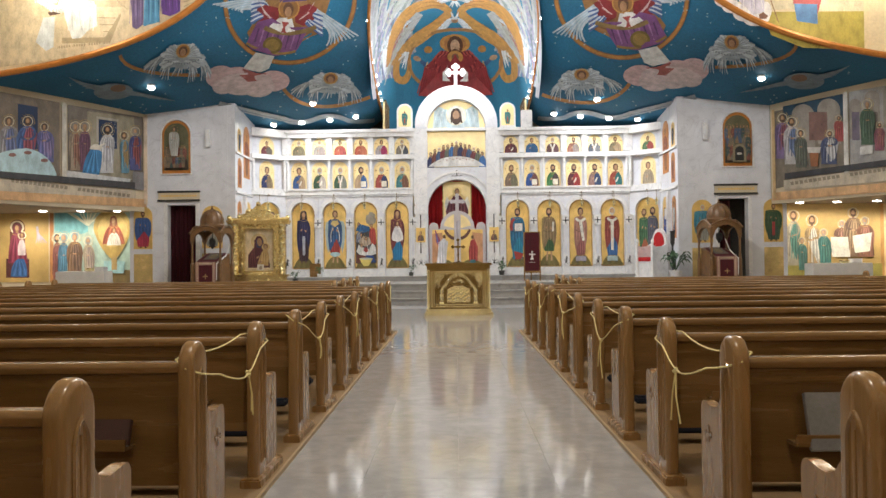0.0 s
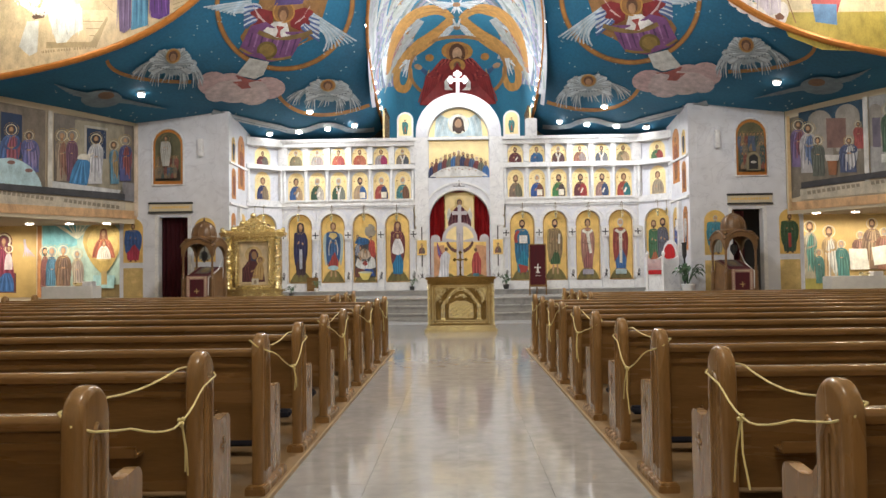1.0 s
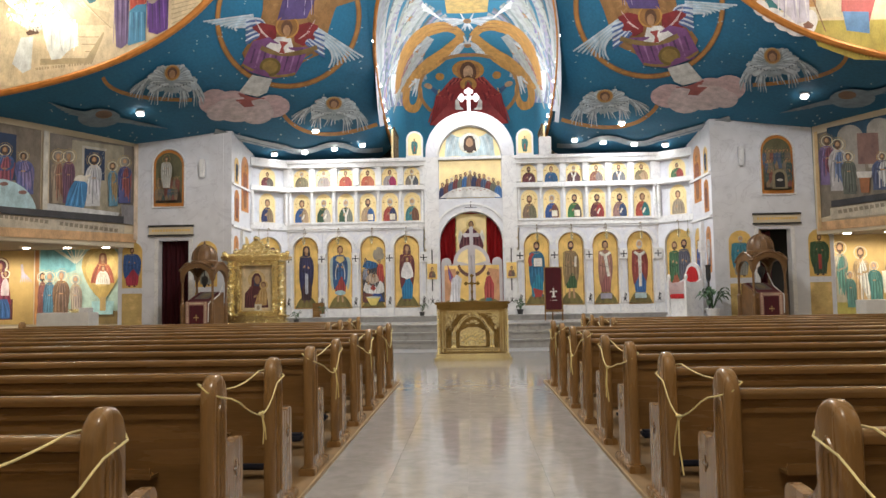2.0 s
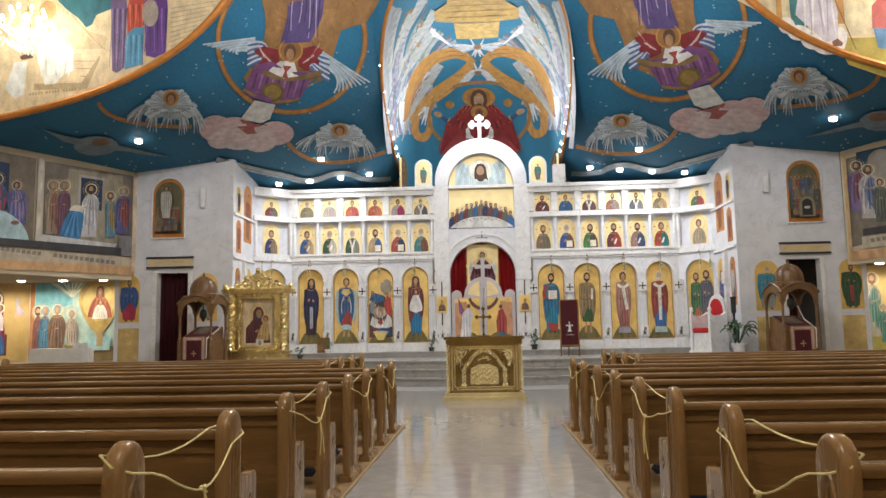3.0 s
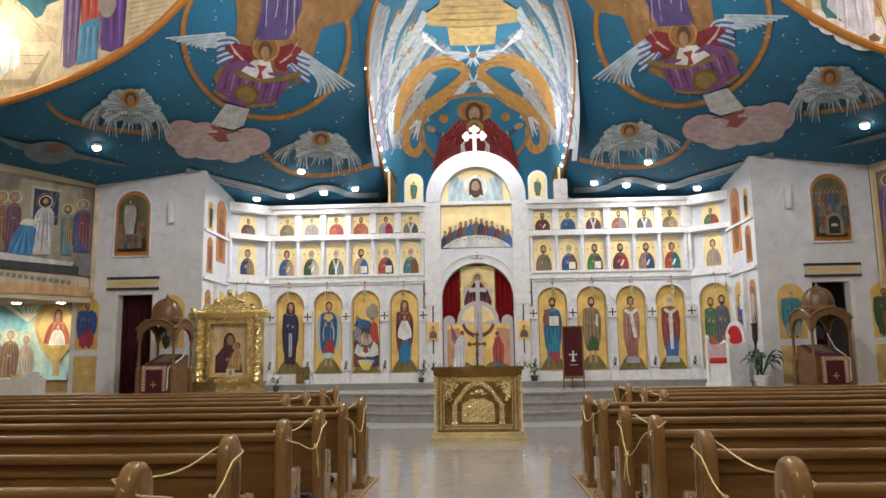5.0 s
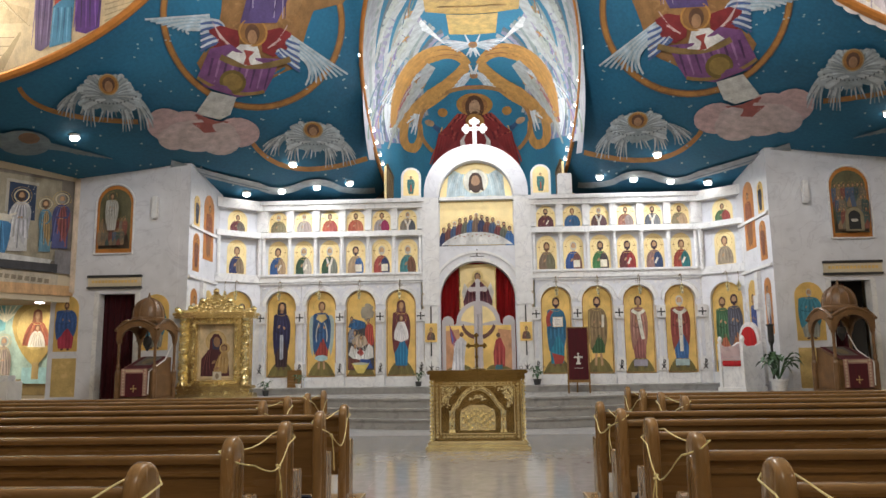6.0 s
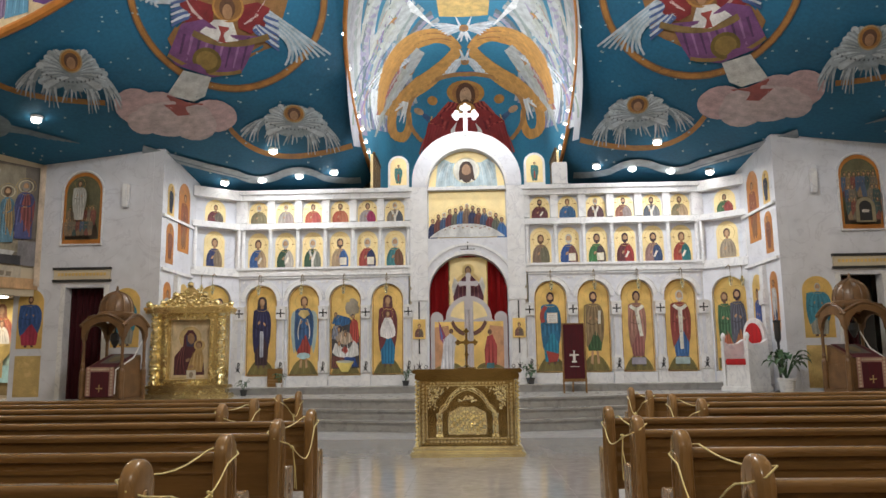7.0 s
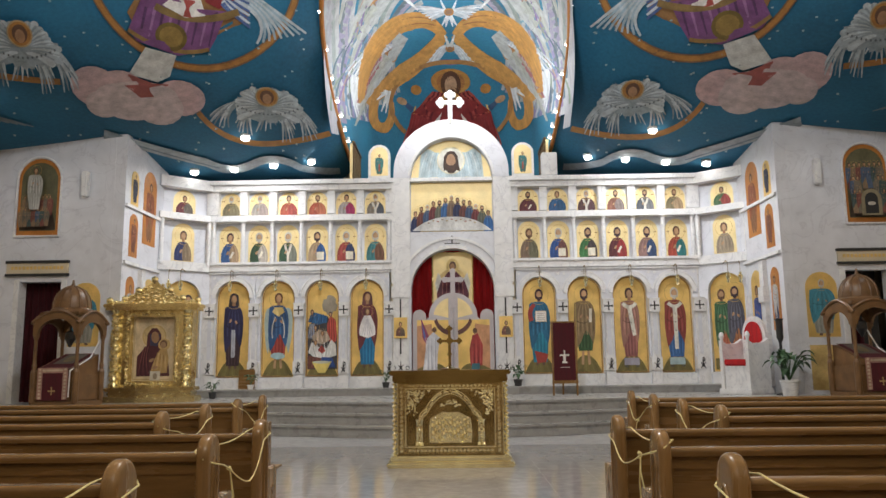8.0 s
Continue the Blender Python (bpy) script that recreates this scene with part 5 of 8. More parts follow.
for i, ((cx, w), (word, cols)) in enumerate(zip(BAYS, STAND)):
    rng = random.Random(20 + i)

    def draw(mu):
        mu.ribbon((0.34, 0.15, 0.06), [(cx - w / 2 + 0.03, 0.99), (cx - w / 2 + 0.03, 2.98)] + arc(cx, 2.98, w / 2 - 0.03, 180, 0, 14) + [(cx + w / 2 - 0.03, 0.99), (cx - w / 2 + 0.03, 0.99)], 0.018)
        mu.add(HILL, bezier((cx - w / 2 + 0.04, 1.0), (cx - w / 4, 1.44), (cx, 1.42), 8) + bezier((cx, 1.42), (cx + w / 4, 1.44), (cx + w / 2 - 0.04, 1.0), 8)[1:])
        for k in range(7):
            x = cx + w * (-0.36 + 0.12 * k)
            mu.ribbon((0.19, 0.16, 0.055) if k % 2 else (0.13, 0.105, 0.035), bezier((x, 1.02), (x * 0.7 + cx * 0.3, 1.2), (x * 0.5 + cx * 0.5, 1.36), 4), 0.03, 0.01)
        if cols is None:
            # a night scene of clustered robes: dark cave, pale bed, basin below
            mu.add((0.05, 0.045, 0.05), [(cx - 0.38, 1.15), (cx + 0.38, 1.15), (cx + 0.38, 2.0), (cx + 0.12, 2.5), (cx - 0.2, 2.45), (cx - 0.38, 2.2)])
            mu.add((0.30, 0.26, 0.20), jag(rng, cx + 0.18, 2.78, 0.2, 0.26, 20, 0.25))
            def robe(pts, col, n=6):
                mu.add(col, pts)
                us, vs = [p[0] for p in pts], [p[1] for p in pts]
                for k in range(n):
                    x = min(us) + (max(us) - min(us)) * (0.2 + 0.6 * k / (n - 1))
                    mu.ribbon(shade(col, 1.7 if k % 2 else 0.5), bezier((x, max(vs) - 0.06), (x + rng.uniform(-0.04, 0.04), (min(vs) + max(vs)) / 2), (x + rng.uniform(-0.05, 0.05), min(vs) + 0.06), 4), 0.012, 0.02)
            robe([(cx - 0.38, 2.36), (cx - 0.28, 2.62), (cx - 0.05, 2.55), (cx + 0.12, 2.5), (cx + 0.1, 2.34), (cx - 0.12, 2.28)], (0.02, 0.10, 0.24))
            robe([(cx + 0.1, 1.9), (cx + 0.12, 2.3), (cx + 0.2, 2.52), (cx + 0.34, 2.38), (cx + 0.37, 1.98), (cx + 0.3, 1.8)], (0.36, 0.05, 0.035))
            robe([(cx - 0.38, 1.95), (cx - 0.34, 2.3), (cx - 0.2, 2.3), (cx - 0.2, 1.9)], (0.20, 0.22, 0.28))
            robe([(cx - 0.28, 1.98), (cx - 0.1, 2.16), (cx + 0.12, 2.1), (cx + 0.2, 1.9), (cx + 0.02, 1.78), (cx - 0.2, 1.82)], (0.42, 0.33, 0.25))
            robe([(cx - 0.36, 1.58), (cx - 0.28, 1.84), (cx - 0.1, 1.72), (cx + 0.12, 1.68), (cx + 0.22, 1.9), (cx + 0.34, 1.78), (cx + 0.36, 1.5), (cx + 0.1, 1.42), (cx - 0.2, 1.44)], (0.62, 0.62, 0.60))
            robe([(cx - 0.12, 1.64), (cx - 0.02, 1.76), (cx + 0.08, 1.62), (cx, 1.54)], (0.30, 0.05, 0.04), 4)
            robe([(cx - 0.36, 1.16), (cx - 0.36, 1.5), (cx - 0.05, 1.44), (cx + 0.05, 1.2)], (0.13, 0.045, 0.035))
            robe([(cx - 0.06, 1.18), (cx - 0.02, 1.46), (cx + 0.26, 1.44), (cx + 0.34, 1.2)], (0.02, 0.06, 0.22))
            for u, v in ((-0.27, 2.6), (0.2, 2.54), (-0.18, 2.2), (-0.17, 1.82), (0.0, 2.06)):
                head(mu, cx + u, v, 0.062, DARK_HAIR if v > 2.1 else BROWN_HAIR)
            mu.add((0.62, 0.50, 0.14), [(cx - 0.26, 1.34), (cx + 0.24, 1.34), (cx + 0.14, 1.16), (cx + 0.08, 1.06), (cx - 0.1, 1.06), (cx - 0.16, 1.16)])
            mu.add((0.44, 0.46, 0.38), ellipse(cx - 0.01, 1.33, 0.23, 0.035, 14))
            return
        if i == 1:
            for sg in (-1, 1):
                mu.add((0.34, 0.42, 0.40), bezier((cx + sg * 0.05, 2.62), (cx + sg * 0.40, 2.95), (cx + sg * 0.36, 2.25), 8) + bezier((cx + sg * 0.36, 2.25), (cx + sg * 0.34, 1.8), (cx + sg * 0.26, 1.55), 6)[1:] + [(cx + sg * 0.14, 2.2)])
        spec = (dict(veil=(0.03, 0.022, 0.03)), dict(hair=BROWN_HAIR, bare=0.1), {}, dict(veil=(0.13, 0.05, 0.05)), dict(beard=DARK_HAIR), dict(beard=DARK_HAIR, bare=0.14), dict(hair=DARK_HAIR, bare=0.06), dict(beard=GREY_HAIR, bare=0.05))[i]
        standing(mu, rng, cx, 1.2, 1.95, cols, True, (0.26, 0.27, 0, 0.27, 0.28, 0.28, 0.25, 0.28)[i], **spec)
        if i == 0:
            mu.add((0.42, 0.44, 0.50), rect(cx - 0.045, cx + 0.055, 1.5, 2.12))
            mu.ribbon((0.22, 0.24, 0.3), [(cx + 0.005, 1.5), (cx + 0.005, 2.12)], 0.012)
        if i == 1:
            mu.add((0.60, 0.46, 0.18), [(cx - 0.16, 2.62), (cx, 2.5), (cx + 0.16, 2.62), (cx + 0.1, 2.74), (cx - 0.1, 2.74)])
            for sg in (-1, 1):
                mu.ribbon((0.60, 0.58, 0.50), bezier((cx + sg * 0.08, 2.5), (cx + sg * 0.2, 2.2), (cx + sg * 0.14, 1.95), 5), 0.03, 0.02)
            mu.add((0.36, 0.52, 0.55), jag(rng, cx, 1.5, 0.19, 0.09, 18, 0.2))
        if i == 3:
            mu.add((0.74, 0.72, 0.72), bezier((cx - 0.2, 2.0), (cx - 0.24, 2.2), (cx - 0.08, 2.5), 6) + bezier((cx + 0.08, 2.5), (cx + 0.24, 2.2), (cx + 0.2, 2.0), 6) + [(cx, 1.92)])
            for k in range(5):
                mu.ribbon((0.52, 0.50, 0.55), [(cx - 0.02 + 0.01 * k, 2.4), (cx - 0.14 + 0.07 * k, 1.99)], 0.01, 0.018)
            head(mu, cx, 2.6, 0.085, BROWN_HAIR)
        if i == 4:
            mu.ribbon((0.34, 0.05, 0.04), bezier((cx - 0.12, 2.72), (cx - 0.3, 2.55), (cx - 0.2, 2.3), 6), 0.10, 0.12)
            mu.add((0.32, 0.045, 0.04), [(cx - 0.15, 1.55), (cx + 0.2, 1.46), (cx + 0.14, 1.26), (cx - 0.08, 1.24)])
            mu.add((0.66, 0.56, 0.40), rect(cx - 0.10, cx + 0.18, 2.28, 2.56))
            mu.add((0.74, 0.72, 0.68), rect(cx - 0.085, cx + 0.165, 2.3, 2.54))
            for k in range(4):
                mu.ribbon((0.40, 0.36, 0.34), [(cx - 0.06, 2.34 + 0.05 * k), (cx + 0.14, 2.34 + 0.05 * k)], 0.012)
        if i == 5:
            mu.ribbon((0.40, 0.30, 0.10), [(cx - 0.22, 1.3), (cx - 0.22, 2.75)], 0.018)
            mu.ribbon((0.66, 0.62, 0.52), [(cx + 0.14, 2.25), (cx + 0.16, 2.6)], 0.07)
        if i in (6, 7):
            mu.ribbon((0.66, 0.64, 0.56), bezier((cx - 0.17, 2.72), (cx, 2.52), (cx + 0.17, 2.72), 8), 0.09)
            mu.ribbon((0.66, 0.64, 0.56), [(cx, 2.58), (cx + (0.1 if i == 6 else 0.0), 1.55 if i == 7 else 1.9)], 0.11, 0.09)
            for k in range(3):
                mu.add((0.10, 0.06, 0.06), cross_shape(cx + (0.03 * k if i == 6 else 0), 2.45 - 0.22 * k, 0.025))
            mu.add((0.32, 0.30, 0.36) if i == 6 else (0.36, 0.46, 0.46), rect(cx - 0.19, cx + 0.19, 1.16, 1.34))
            for sg in (-1, 1):
                mu.add((0.10, 0.09, 0.06), ellipse(cx + sg * 0.14, 1.13, 0.05, 0.03, 10))

    icon("icon", LOW, arched(cx - w / 2 + 0.004, cx + w / 2 - 0.004, 0.98, 3.41), "arched gold icon with %s standing shape" % word, draw, "standing icons of the screen")
    sbox("sill", cx - w / 2, cx + w / 2, -0.02, 0.1, 0.67, 0.96)

BUSTS = [NAVY_P, GREEN_P, (0.10, 0.12, 0.05), (0.22, 0.16, 0.10), MAROON_P, BLUE_P, TEAL_P, RED, (0.05, 0.05, 0.06), (0.30, 0.24, 0.17), (0.16, 0.13, 0.10)]
OLIVE_P, SLATE_P, TAN_P, BRICK_P, DKGREEN_P = (0.17, 0.14, 0.08), (0.07, 0.08, 0.10), (0.36, 0.25, 0.15), (0.34, 0.07, 0.035), (0.025, 0.065, 0.035)
# from the middle outwards: lower row, then upper row
HALF = {
    -1: (((TEAL_P, (0.16, 0.07, 0.04), GREY_HAIR, 1, None), (RED, NAVY_P, GREY_HAIR, 1, "book"), (TAN_P, (0.03, 0.10, 0.28), DARK_HAIR, 1, "book"), (DKGREEN_P, (0.16, 0.17, 0.14), GREY_HAIR, 1, "stole"), (DKGREEN_P, (0.42, 0.38, 0.33), GREY_HAIR, 1, "scroll"), ((0.03, 0.09, 0.24), TAN_P, DARK_HAIR, 0, "scroll")),
         (((0.20, 0.17, 0.14), SLATE_P, GREY_HAIR, 1, "stole"), ((0.36, 0.32, 0.32), (0.30, 0.02, 0.09), DARK_HAIR, 0, None), (BRICK_P, (0.40, 0.12, 0.06), BROWN_HAIR, 1, None), (BRICK_P, RED, DARK_HAIR, 0, None), ((0.36, 0.32, 0.28), (0.30, 0.24, 0.22), GREY_HAIR, 1, None), (OLIVE_P, (0.22, 0.19, 0.11), GREY_HAIR, 1, None))),
    1: ((((0.19, 0.13, 0.09), (0.15, 0.14, 0.09), BROWN_HAIR, 1, None), ((0.02, 0.07, 0.24), (0.14, 0.05, 0.045), GREY_HAIR, 1, "book"), ((0.04, 0.16, 0.05), (0.05, 0.035, 0.04), DARK_HAIR, 1, "book"), ((0.10, 0.02, 0.025), (0.30, 0.03, 0.03), DARK_HAIR, 1, "scroll"), ((0.26, 0.15, 0.13), (0.03, 0.06, 0.14), DARK_HAIR, 1, "scroll"), ((0.30, 0.05, 0.03), (0.02, 0.14, 0.15), BROWN_HAIR, 0, "scroll")),
        (((0.12, 0.025, 0.03), (0.10, 0.03, 0.04), DARK_HAIR, 1, "scroll"), ((0.03, 0.11, 0.26), (0.02, 0.09, 0.20), BROWN_HAIR, 0, None), ((0.08, 0.03, 0.03), (0.10, 0.04, 0.05), GREY_HAIR, 1, "stole"), ((0.20, 0.08, 0.05), (0.22, 0.17, 0.16), DARK_HAIR, 1, None), (SLATE_P, (0.14, 0.14, 0.15), DARK_HAIR, 1, "stole"), (OLIVE_P, TAN_P, BROWN_HAIR, 1, None))),
}
UP = Plane((SX, SY + 0.15, 0), (1, 0, 0))
rng = random.Random(77)
for s in (-1, 1):
    for i in range(6):
        cx = s * (2.0 + 0.762 * i)
        for (v0, v1, hw), (a, b, hair, beard, item) in zip(((3.92, 4.9, 0.285), (5.14, 5.77, 0.275)), (HALF[s][0][i], HALF[s][1][i])):
            def draw(mu):
                bust(mu, rng, cx, v0 + 0.01, hw * 2, (v1 - v0) * (0.94 if v0 < 5 else 1.02), (a, b), hair, beard, item)
                for sg in (-1, 1):
                    mu.ribbon((0.36, 0.20, 0.08), [(cx + sg * hw * 0.62, v0 + (v1 - v0) * 0.66), (cx + sg * hw * 0.86, v0 + (v1 - v0) * 0.66)], 0.02)

            icon("icon", UP, arched(cx - hw, cx + hw, v0, v1), "small arched gold icon with half-length robed shape", draw, "half-length icons of the screen", PALE_LEAF)
# angled outer bays
for s in (-1, 1):
    a, b = Vector((SX + s * 6.28, SY + 0.02, 0)), Vector((SX + s * 7.3, SY - 0.85, 0))
    o, e = (b, a) if s < 0 else (a, b)
    L = (e - o).length
    rng = random.Random(5 + s)
    ap = Plane(o, e - o)
    inner = Plane(ap.at(0, 0, -0.12), e - o)
    m = L / 2
    cset = [((0.42, 0.16, 0.10), (0.30, 0.08, 0.07), None), ((0.10, 0.16, 0.10), (0.28, 0.10, 0.08), None)] if s < 0 else [((0.05, 0.13, 0.06), (0.34, 0.10, 0.05), None), ((0.09, 0.09, 0.12), (0.36, 0.14, 0.06), None)]

    def draw(mu):
        mu.add(HILL, rect(0.26, L - 0.26, 1.02, 1.3))
        standing(mu, rng, m - 0.17, 1.2, 1.85, cset[0], True, 0.22, beard=BROWN_HAIR)
        standing(mu, rng, m + 0.17, 1.2, 1.9, cset[1], True, 0.22, beard=DARK_HAIR)

    icon("icon", inner, arched(0.224, L - 0.224, 0.98, 3.41), "arched gold icon with two standing robed shapes", draw, "standing icons of the screen")
    part("sill", slab(bmesh.new(), Plane(ap.o - Vector((SX, SY, 0)), e - o), rect(0.2, L - 0.2, 0.0, 0.3), -0.15, 0.0), TRIM_MARBLE, screen)
    upp = Plane(ap.at(0, 0, -0.15), e - o)
    for v0, v1 in ((3.92, 4.9), (5.14, 5.77)):
        cols = (rng.choice(BUSTS), rng.choice(BUSTS))
        draw = lambda mu: bust(mu, rng, m, v0 + 0.01, 0.54, v1 - v0 - 0.06, cols)
        icon("icon", upp, arched(m - 0.29, m + 0.29, v0, v1), "small arched gold icon with half-length robed shape", draw, "half-length icons of the screen", PALE_LEAF)
    for u in (0.06, L - 0.06):
        p = ap.at(u, 0, 0.03)
        bm = lathe(bmesh.new(), [(0.07, 3.8 - H), (0.07, 3.86 - H), (0.05, 3.9 - H), (0.05, 4.95 - H), (0.08, 5.02 - H)], (p.x - SX, p.y - SY, 0), 10)
        part("colonnette", bm, TRIM_MARBLE, screen)
        bm = box(bmesh.new(), p.x - SX - 0.1, p.x - SX + 0.1, p.y - SY - 0.06, p.y - SY + 0.08, 0, 2.8 - H, 0.01)
        part("pilaster", bm, TRIM_MARBLE, screen)

# centre of the screen: cloth icon, supper panel, small crosses
CP = Plane((SX, SY + 0.14, 0), (1, 0, 0))


def draw(mu):
    mu.add((0.50, 0.62, 0.66), [(-0.86, 6.1), (-0.8, 6.72), (-0.62, 6.9), (-0.4, 6.78), (0.4, 6.78), (0.62, 6.9), (0.8, 6.72), (0.86, 6.1), (0.4, 6.12), (0, 6.07), (-0.4, 6.12)])
    for k in range(16):
        x = -0.78 + 0.104 * k
        mu.ribbon((0.36, 0.50, 0.56) if k % 2 else (0.68, 0.75, 0.76), bezier((x * 0.8, 6.78), (x, 6.5), (x * 1.04, 6.12), 5), 0.035, 0.012)
    mu.add((0.78, 0.70, 0.50), ellipse(0, 6.56, 0.37, 0.37, 24))
    mu.add((0.80, 0.77, 0.68), ellipse(0, 6.56, 0.34, 0.34, 24))
    mu.add((0.055, 0.03, 0.02), [(-0.19, 6.28), (-0.21, 6.45), (-0.18, 6.68), (-0.1, 6.8), (0, 6.82), (0.1, 6.8), (0.18, 6.68), (0.21, 6.45), (0.24, 6.26), (0.14, 6.3), (0.08, 6.22), (-0.06, 6.22), (-0.13, 6.3)])
    mu.add((0.36, 0.21, 0.12), ellipse(0, 6.54, 0.125, 0.2, 16))
    mu.add((0.07, 0.035, 0.022), [(-0.125, 6.5), (-0.05, 6.43), (0.05, 6.43), (0.125, 6.5), (0.09, 6.32), (0.0, 6.2), (-0.09, 6.32)])


icon("icon", CP, [(1.055, 6.05)] + arc(0, 6.06, 1.055, 2, 178, 24) + [(-1.055, 6.05)], "half-round gold icon with pale hanging cloth", draw, "", PALE_LEAF)


def draw(mu):
    rng = random.Random(4)
    for k in range(13):
        x = -0.95 + 1.9 * k / 12
        z = 5.36 - 0.36 * abs(x) ** 1.8 + 0.03 * (k % 2) + (0.08 if k == 6 else 0)
        c = [NAVY_P, (0.16, 0.05, 0.04), (0.05, 0.09, 0.18), MAROON_P, (0.12, 0.13, 0.10), BLUE_P, (0.20, 0.13, 0.09)][k % 7]
        mu.add(c, [(x - 0.13, z - 0.42), (x + 0.13, z - 0.42), (x + 0.12, z - 0.12), (x + 0.05, z + 0.03), (x - 0.05, z + 0.03), (x - 0.12, z - 0.12)])
        for q in range(4):
            mu.ribbon(shade(c, 1.4 if q % 2 else 0.65), [(x - 0.04 + 0.025 * q, z), (x - 0.09 + 0.06 * q, z - 0.36)], 0.012, 0.02)
        head(mu, x, z + 0.1, 0.068, (DARK_HAIR, BROWN_HAIR, GREY_HAIR, DARK_HAIR)[k % 4], k % 3 > 0)
    mu.add((0.66, 0.66, 0.64), bezier((-1.04, 4.67), (-0.6, 5.06), (0, 5.04), 8) + bezier((0, 5.04), (0.6, 5.06), (1.04, 4.67), 8)[1:])
    for k in range(11):
        x = -0.6 + 0.12 * k
        mu.add(((0.30, 0.20, 0.12), (0.46, 0.34, 0.16), (0.36, 0.12, 0.08))[k % 3], ellipse(x, 4.93 - 0.14 * x * x + 0.04 * (k % 2), 0.035, 0.016, 8))


icon("icon", CP, rect(-1.06, 1.06, 4.66, 6.0), "wide gold panel with row of seated robed shapes", draw, "", PALE_LEAF)
for s in (-1, 1):
    for dx in (-0.09, 0.09):
        for z, yy in ((6.16, 0.1), (3.06, 0.14)):
            part("cross_inlay", slab(bmesh.new(), SP, cross_shape(s * 1.32 + dx, z - H, 0.085), yy, yy + 0.006), BLACK, screen)
    sbox("capital", *sorted((s * 1.08, s * 1.56)), -0.16, 0.0, 2.92, 3.22)
    part("inlay_strip", slab(bmesh.new(), SP, rect(s * 1.33 - 0.02, s * 1.33 + 0.02, 1.5 - H, 2.9 - H), 0.14, 0.146), BLACK, screen)
    small = thing("icon", "small framed gold icon on the pilaster", "icon", group="small framed icons")
    bp = Plane((SX, SY - 0.15, 0), (1, 0, 0))
    bm2 = slab(bmesh.new(), bp, rect(s * 1.33 - 0.17, s * 1.33 + 0.17, 1.9, 2.42), 0, 0.03)
    part("board", bm2, LEAF, small)
    mu = Flat(Plane((SX, SY - 0.18, 0), (1, 0, 0)))
    bust(mu, random.Random(s), s * 1.33, 1.95, 0.28, 0.42, ((0.18, 0.08, 0.06), (0.14, 0.10, 0.07)))
    mu.done("painted_figure", small)
    # letters in black stone at the foot of the pilaster
    bm = bmesh.new()
    for dx in (-0.17, 0.17):
        slab(bm, SP, arc(s * 1.33 + dx, 1.16 - H, 0.05, 0, 350, 12) + arc(s * 1.33 + dx, 1.16 - H, 0.035, 350, 0, 12), 0.14, 0.146)
    slab(bm, SP, ellipse(s * 1.33, 1.16 - H, 0.018, 0.14, 4, 40), 0.14, 0.147)
    slab(bm, SP, ellipse(s * 1.33, 1.16 - H, 0.018, 0.14, 4, -40), 0.14, 0.148)
    slab(bm, SP, ellipse(s * 1.33, 1.22 - H, 0.012, 0.15, 4), 0.14, 0.149)
    part("monogram_inlay", bm, BLACK, screen)
part("monogram_inlay", slab(slab(bmesh.new(), SP, cross_shape(0, 4.42 - H, 0.1), 0.06, 0.066), SP, rect(-0.2, 0.2, 4.3 - H, 4.32 - H), 0.06, 0.067), BLACK, screen)
bm = bmesh.new()
for k in range(9):
    x = -0.32 + 0.08 * k
    slab(bm, SP, ellipse(x, 4.24 - 0.25 * x * x - H, 0.05, 0.025, 8, 30 * (-1) ** k), 0.06, 0.085)
part("carved_foliage", bm, TRIM_MARBLE, screen)

# crowning cross and small arched icons on top
cross = thing("cross", "white trefoil-ended cross on the screen's crown", "cross", (SX, SY, 7.48))
cross.scale = (0.84, 1.0, 0.84)
fp = Plane((0, -0.14, 0), (1, 0, 0))
bm = slab(bmesh.new(), fp, rect(-0.07, 0.07, 0.0, 1.0), -0.06, 0.02)
slab(bm, fp, rect(-0.32, 0.32, 0.64, 0.76), -0.058, 0.018)
for u, v in ((0, 1.02), (-0.1, 0.95), (0.1, 0.95), (-0.36, 0.7), (-0.29, 0.79), (-0.29, 0.61), (0.36, 0.7), (0.29, 0.79), (0.29, 0.61)):
    slab(bm, fp, ellipse(u, v, 0.085, 0.085, 14), -0.055, 0.015 + 0.001 * abs(u))
part("body", bm, TRIM_MARBLE, cross)
bm = slab(bmesh.new(), fp, rect(-0.02, 0.02, 0.02, 0.8), 0.021, 0.03)
slab(bm, fp, rect(-0.2, 0.2, 0.68, 0.715), 0.021, 0.032)
part("inlay", bm, mat("grey_inlay", (0.4, 0.38, 0.34), 0.5), cross)
for s in (-1, 1):
    tp = Plane((SX, SY - 0.02, 0), (1, 0, 0))
    t = thing("icon", "small white arched icon standing on the screen's cornice", "icon", group="cornice icons")
    part("board", slab(bmesh.new(), tp, arched(s * 1.88 - 0.29, s * 1.88 + 0.29, 6.06, 6.98), -0.06, 0.0), TRIM_MARBLE, t)
    mu = Flat(tp)
    mu.add(PALE_LEAF, arched(s * 1.88 - 0.23, s * 1.88 + 0.23, 6.14, 6.92))
    standing(mu, rng, s * 1.88, 6.18, 0.55, ((0.05, 0.2, 0.2), (0.06, 0.16, 0.14), (0.4, 0.08, 0.05)), False, 0.4)
    mu.done("painted_figure", t)
tagged(boxed("loudspeaker", (2.42, 2.82, SY - 0.1, SY + 0.2, 6.06, 6.68), TRIM_MARBLE, None, 0.02), "white boxy cabinet standing on the screen's cornice", "loudspeaker")

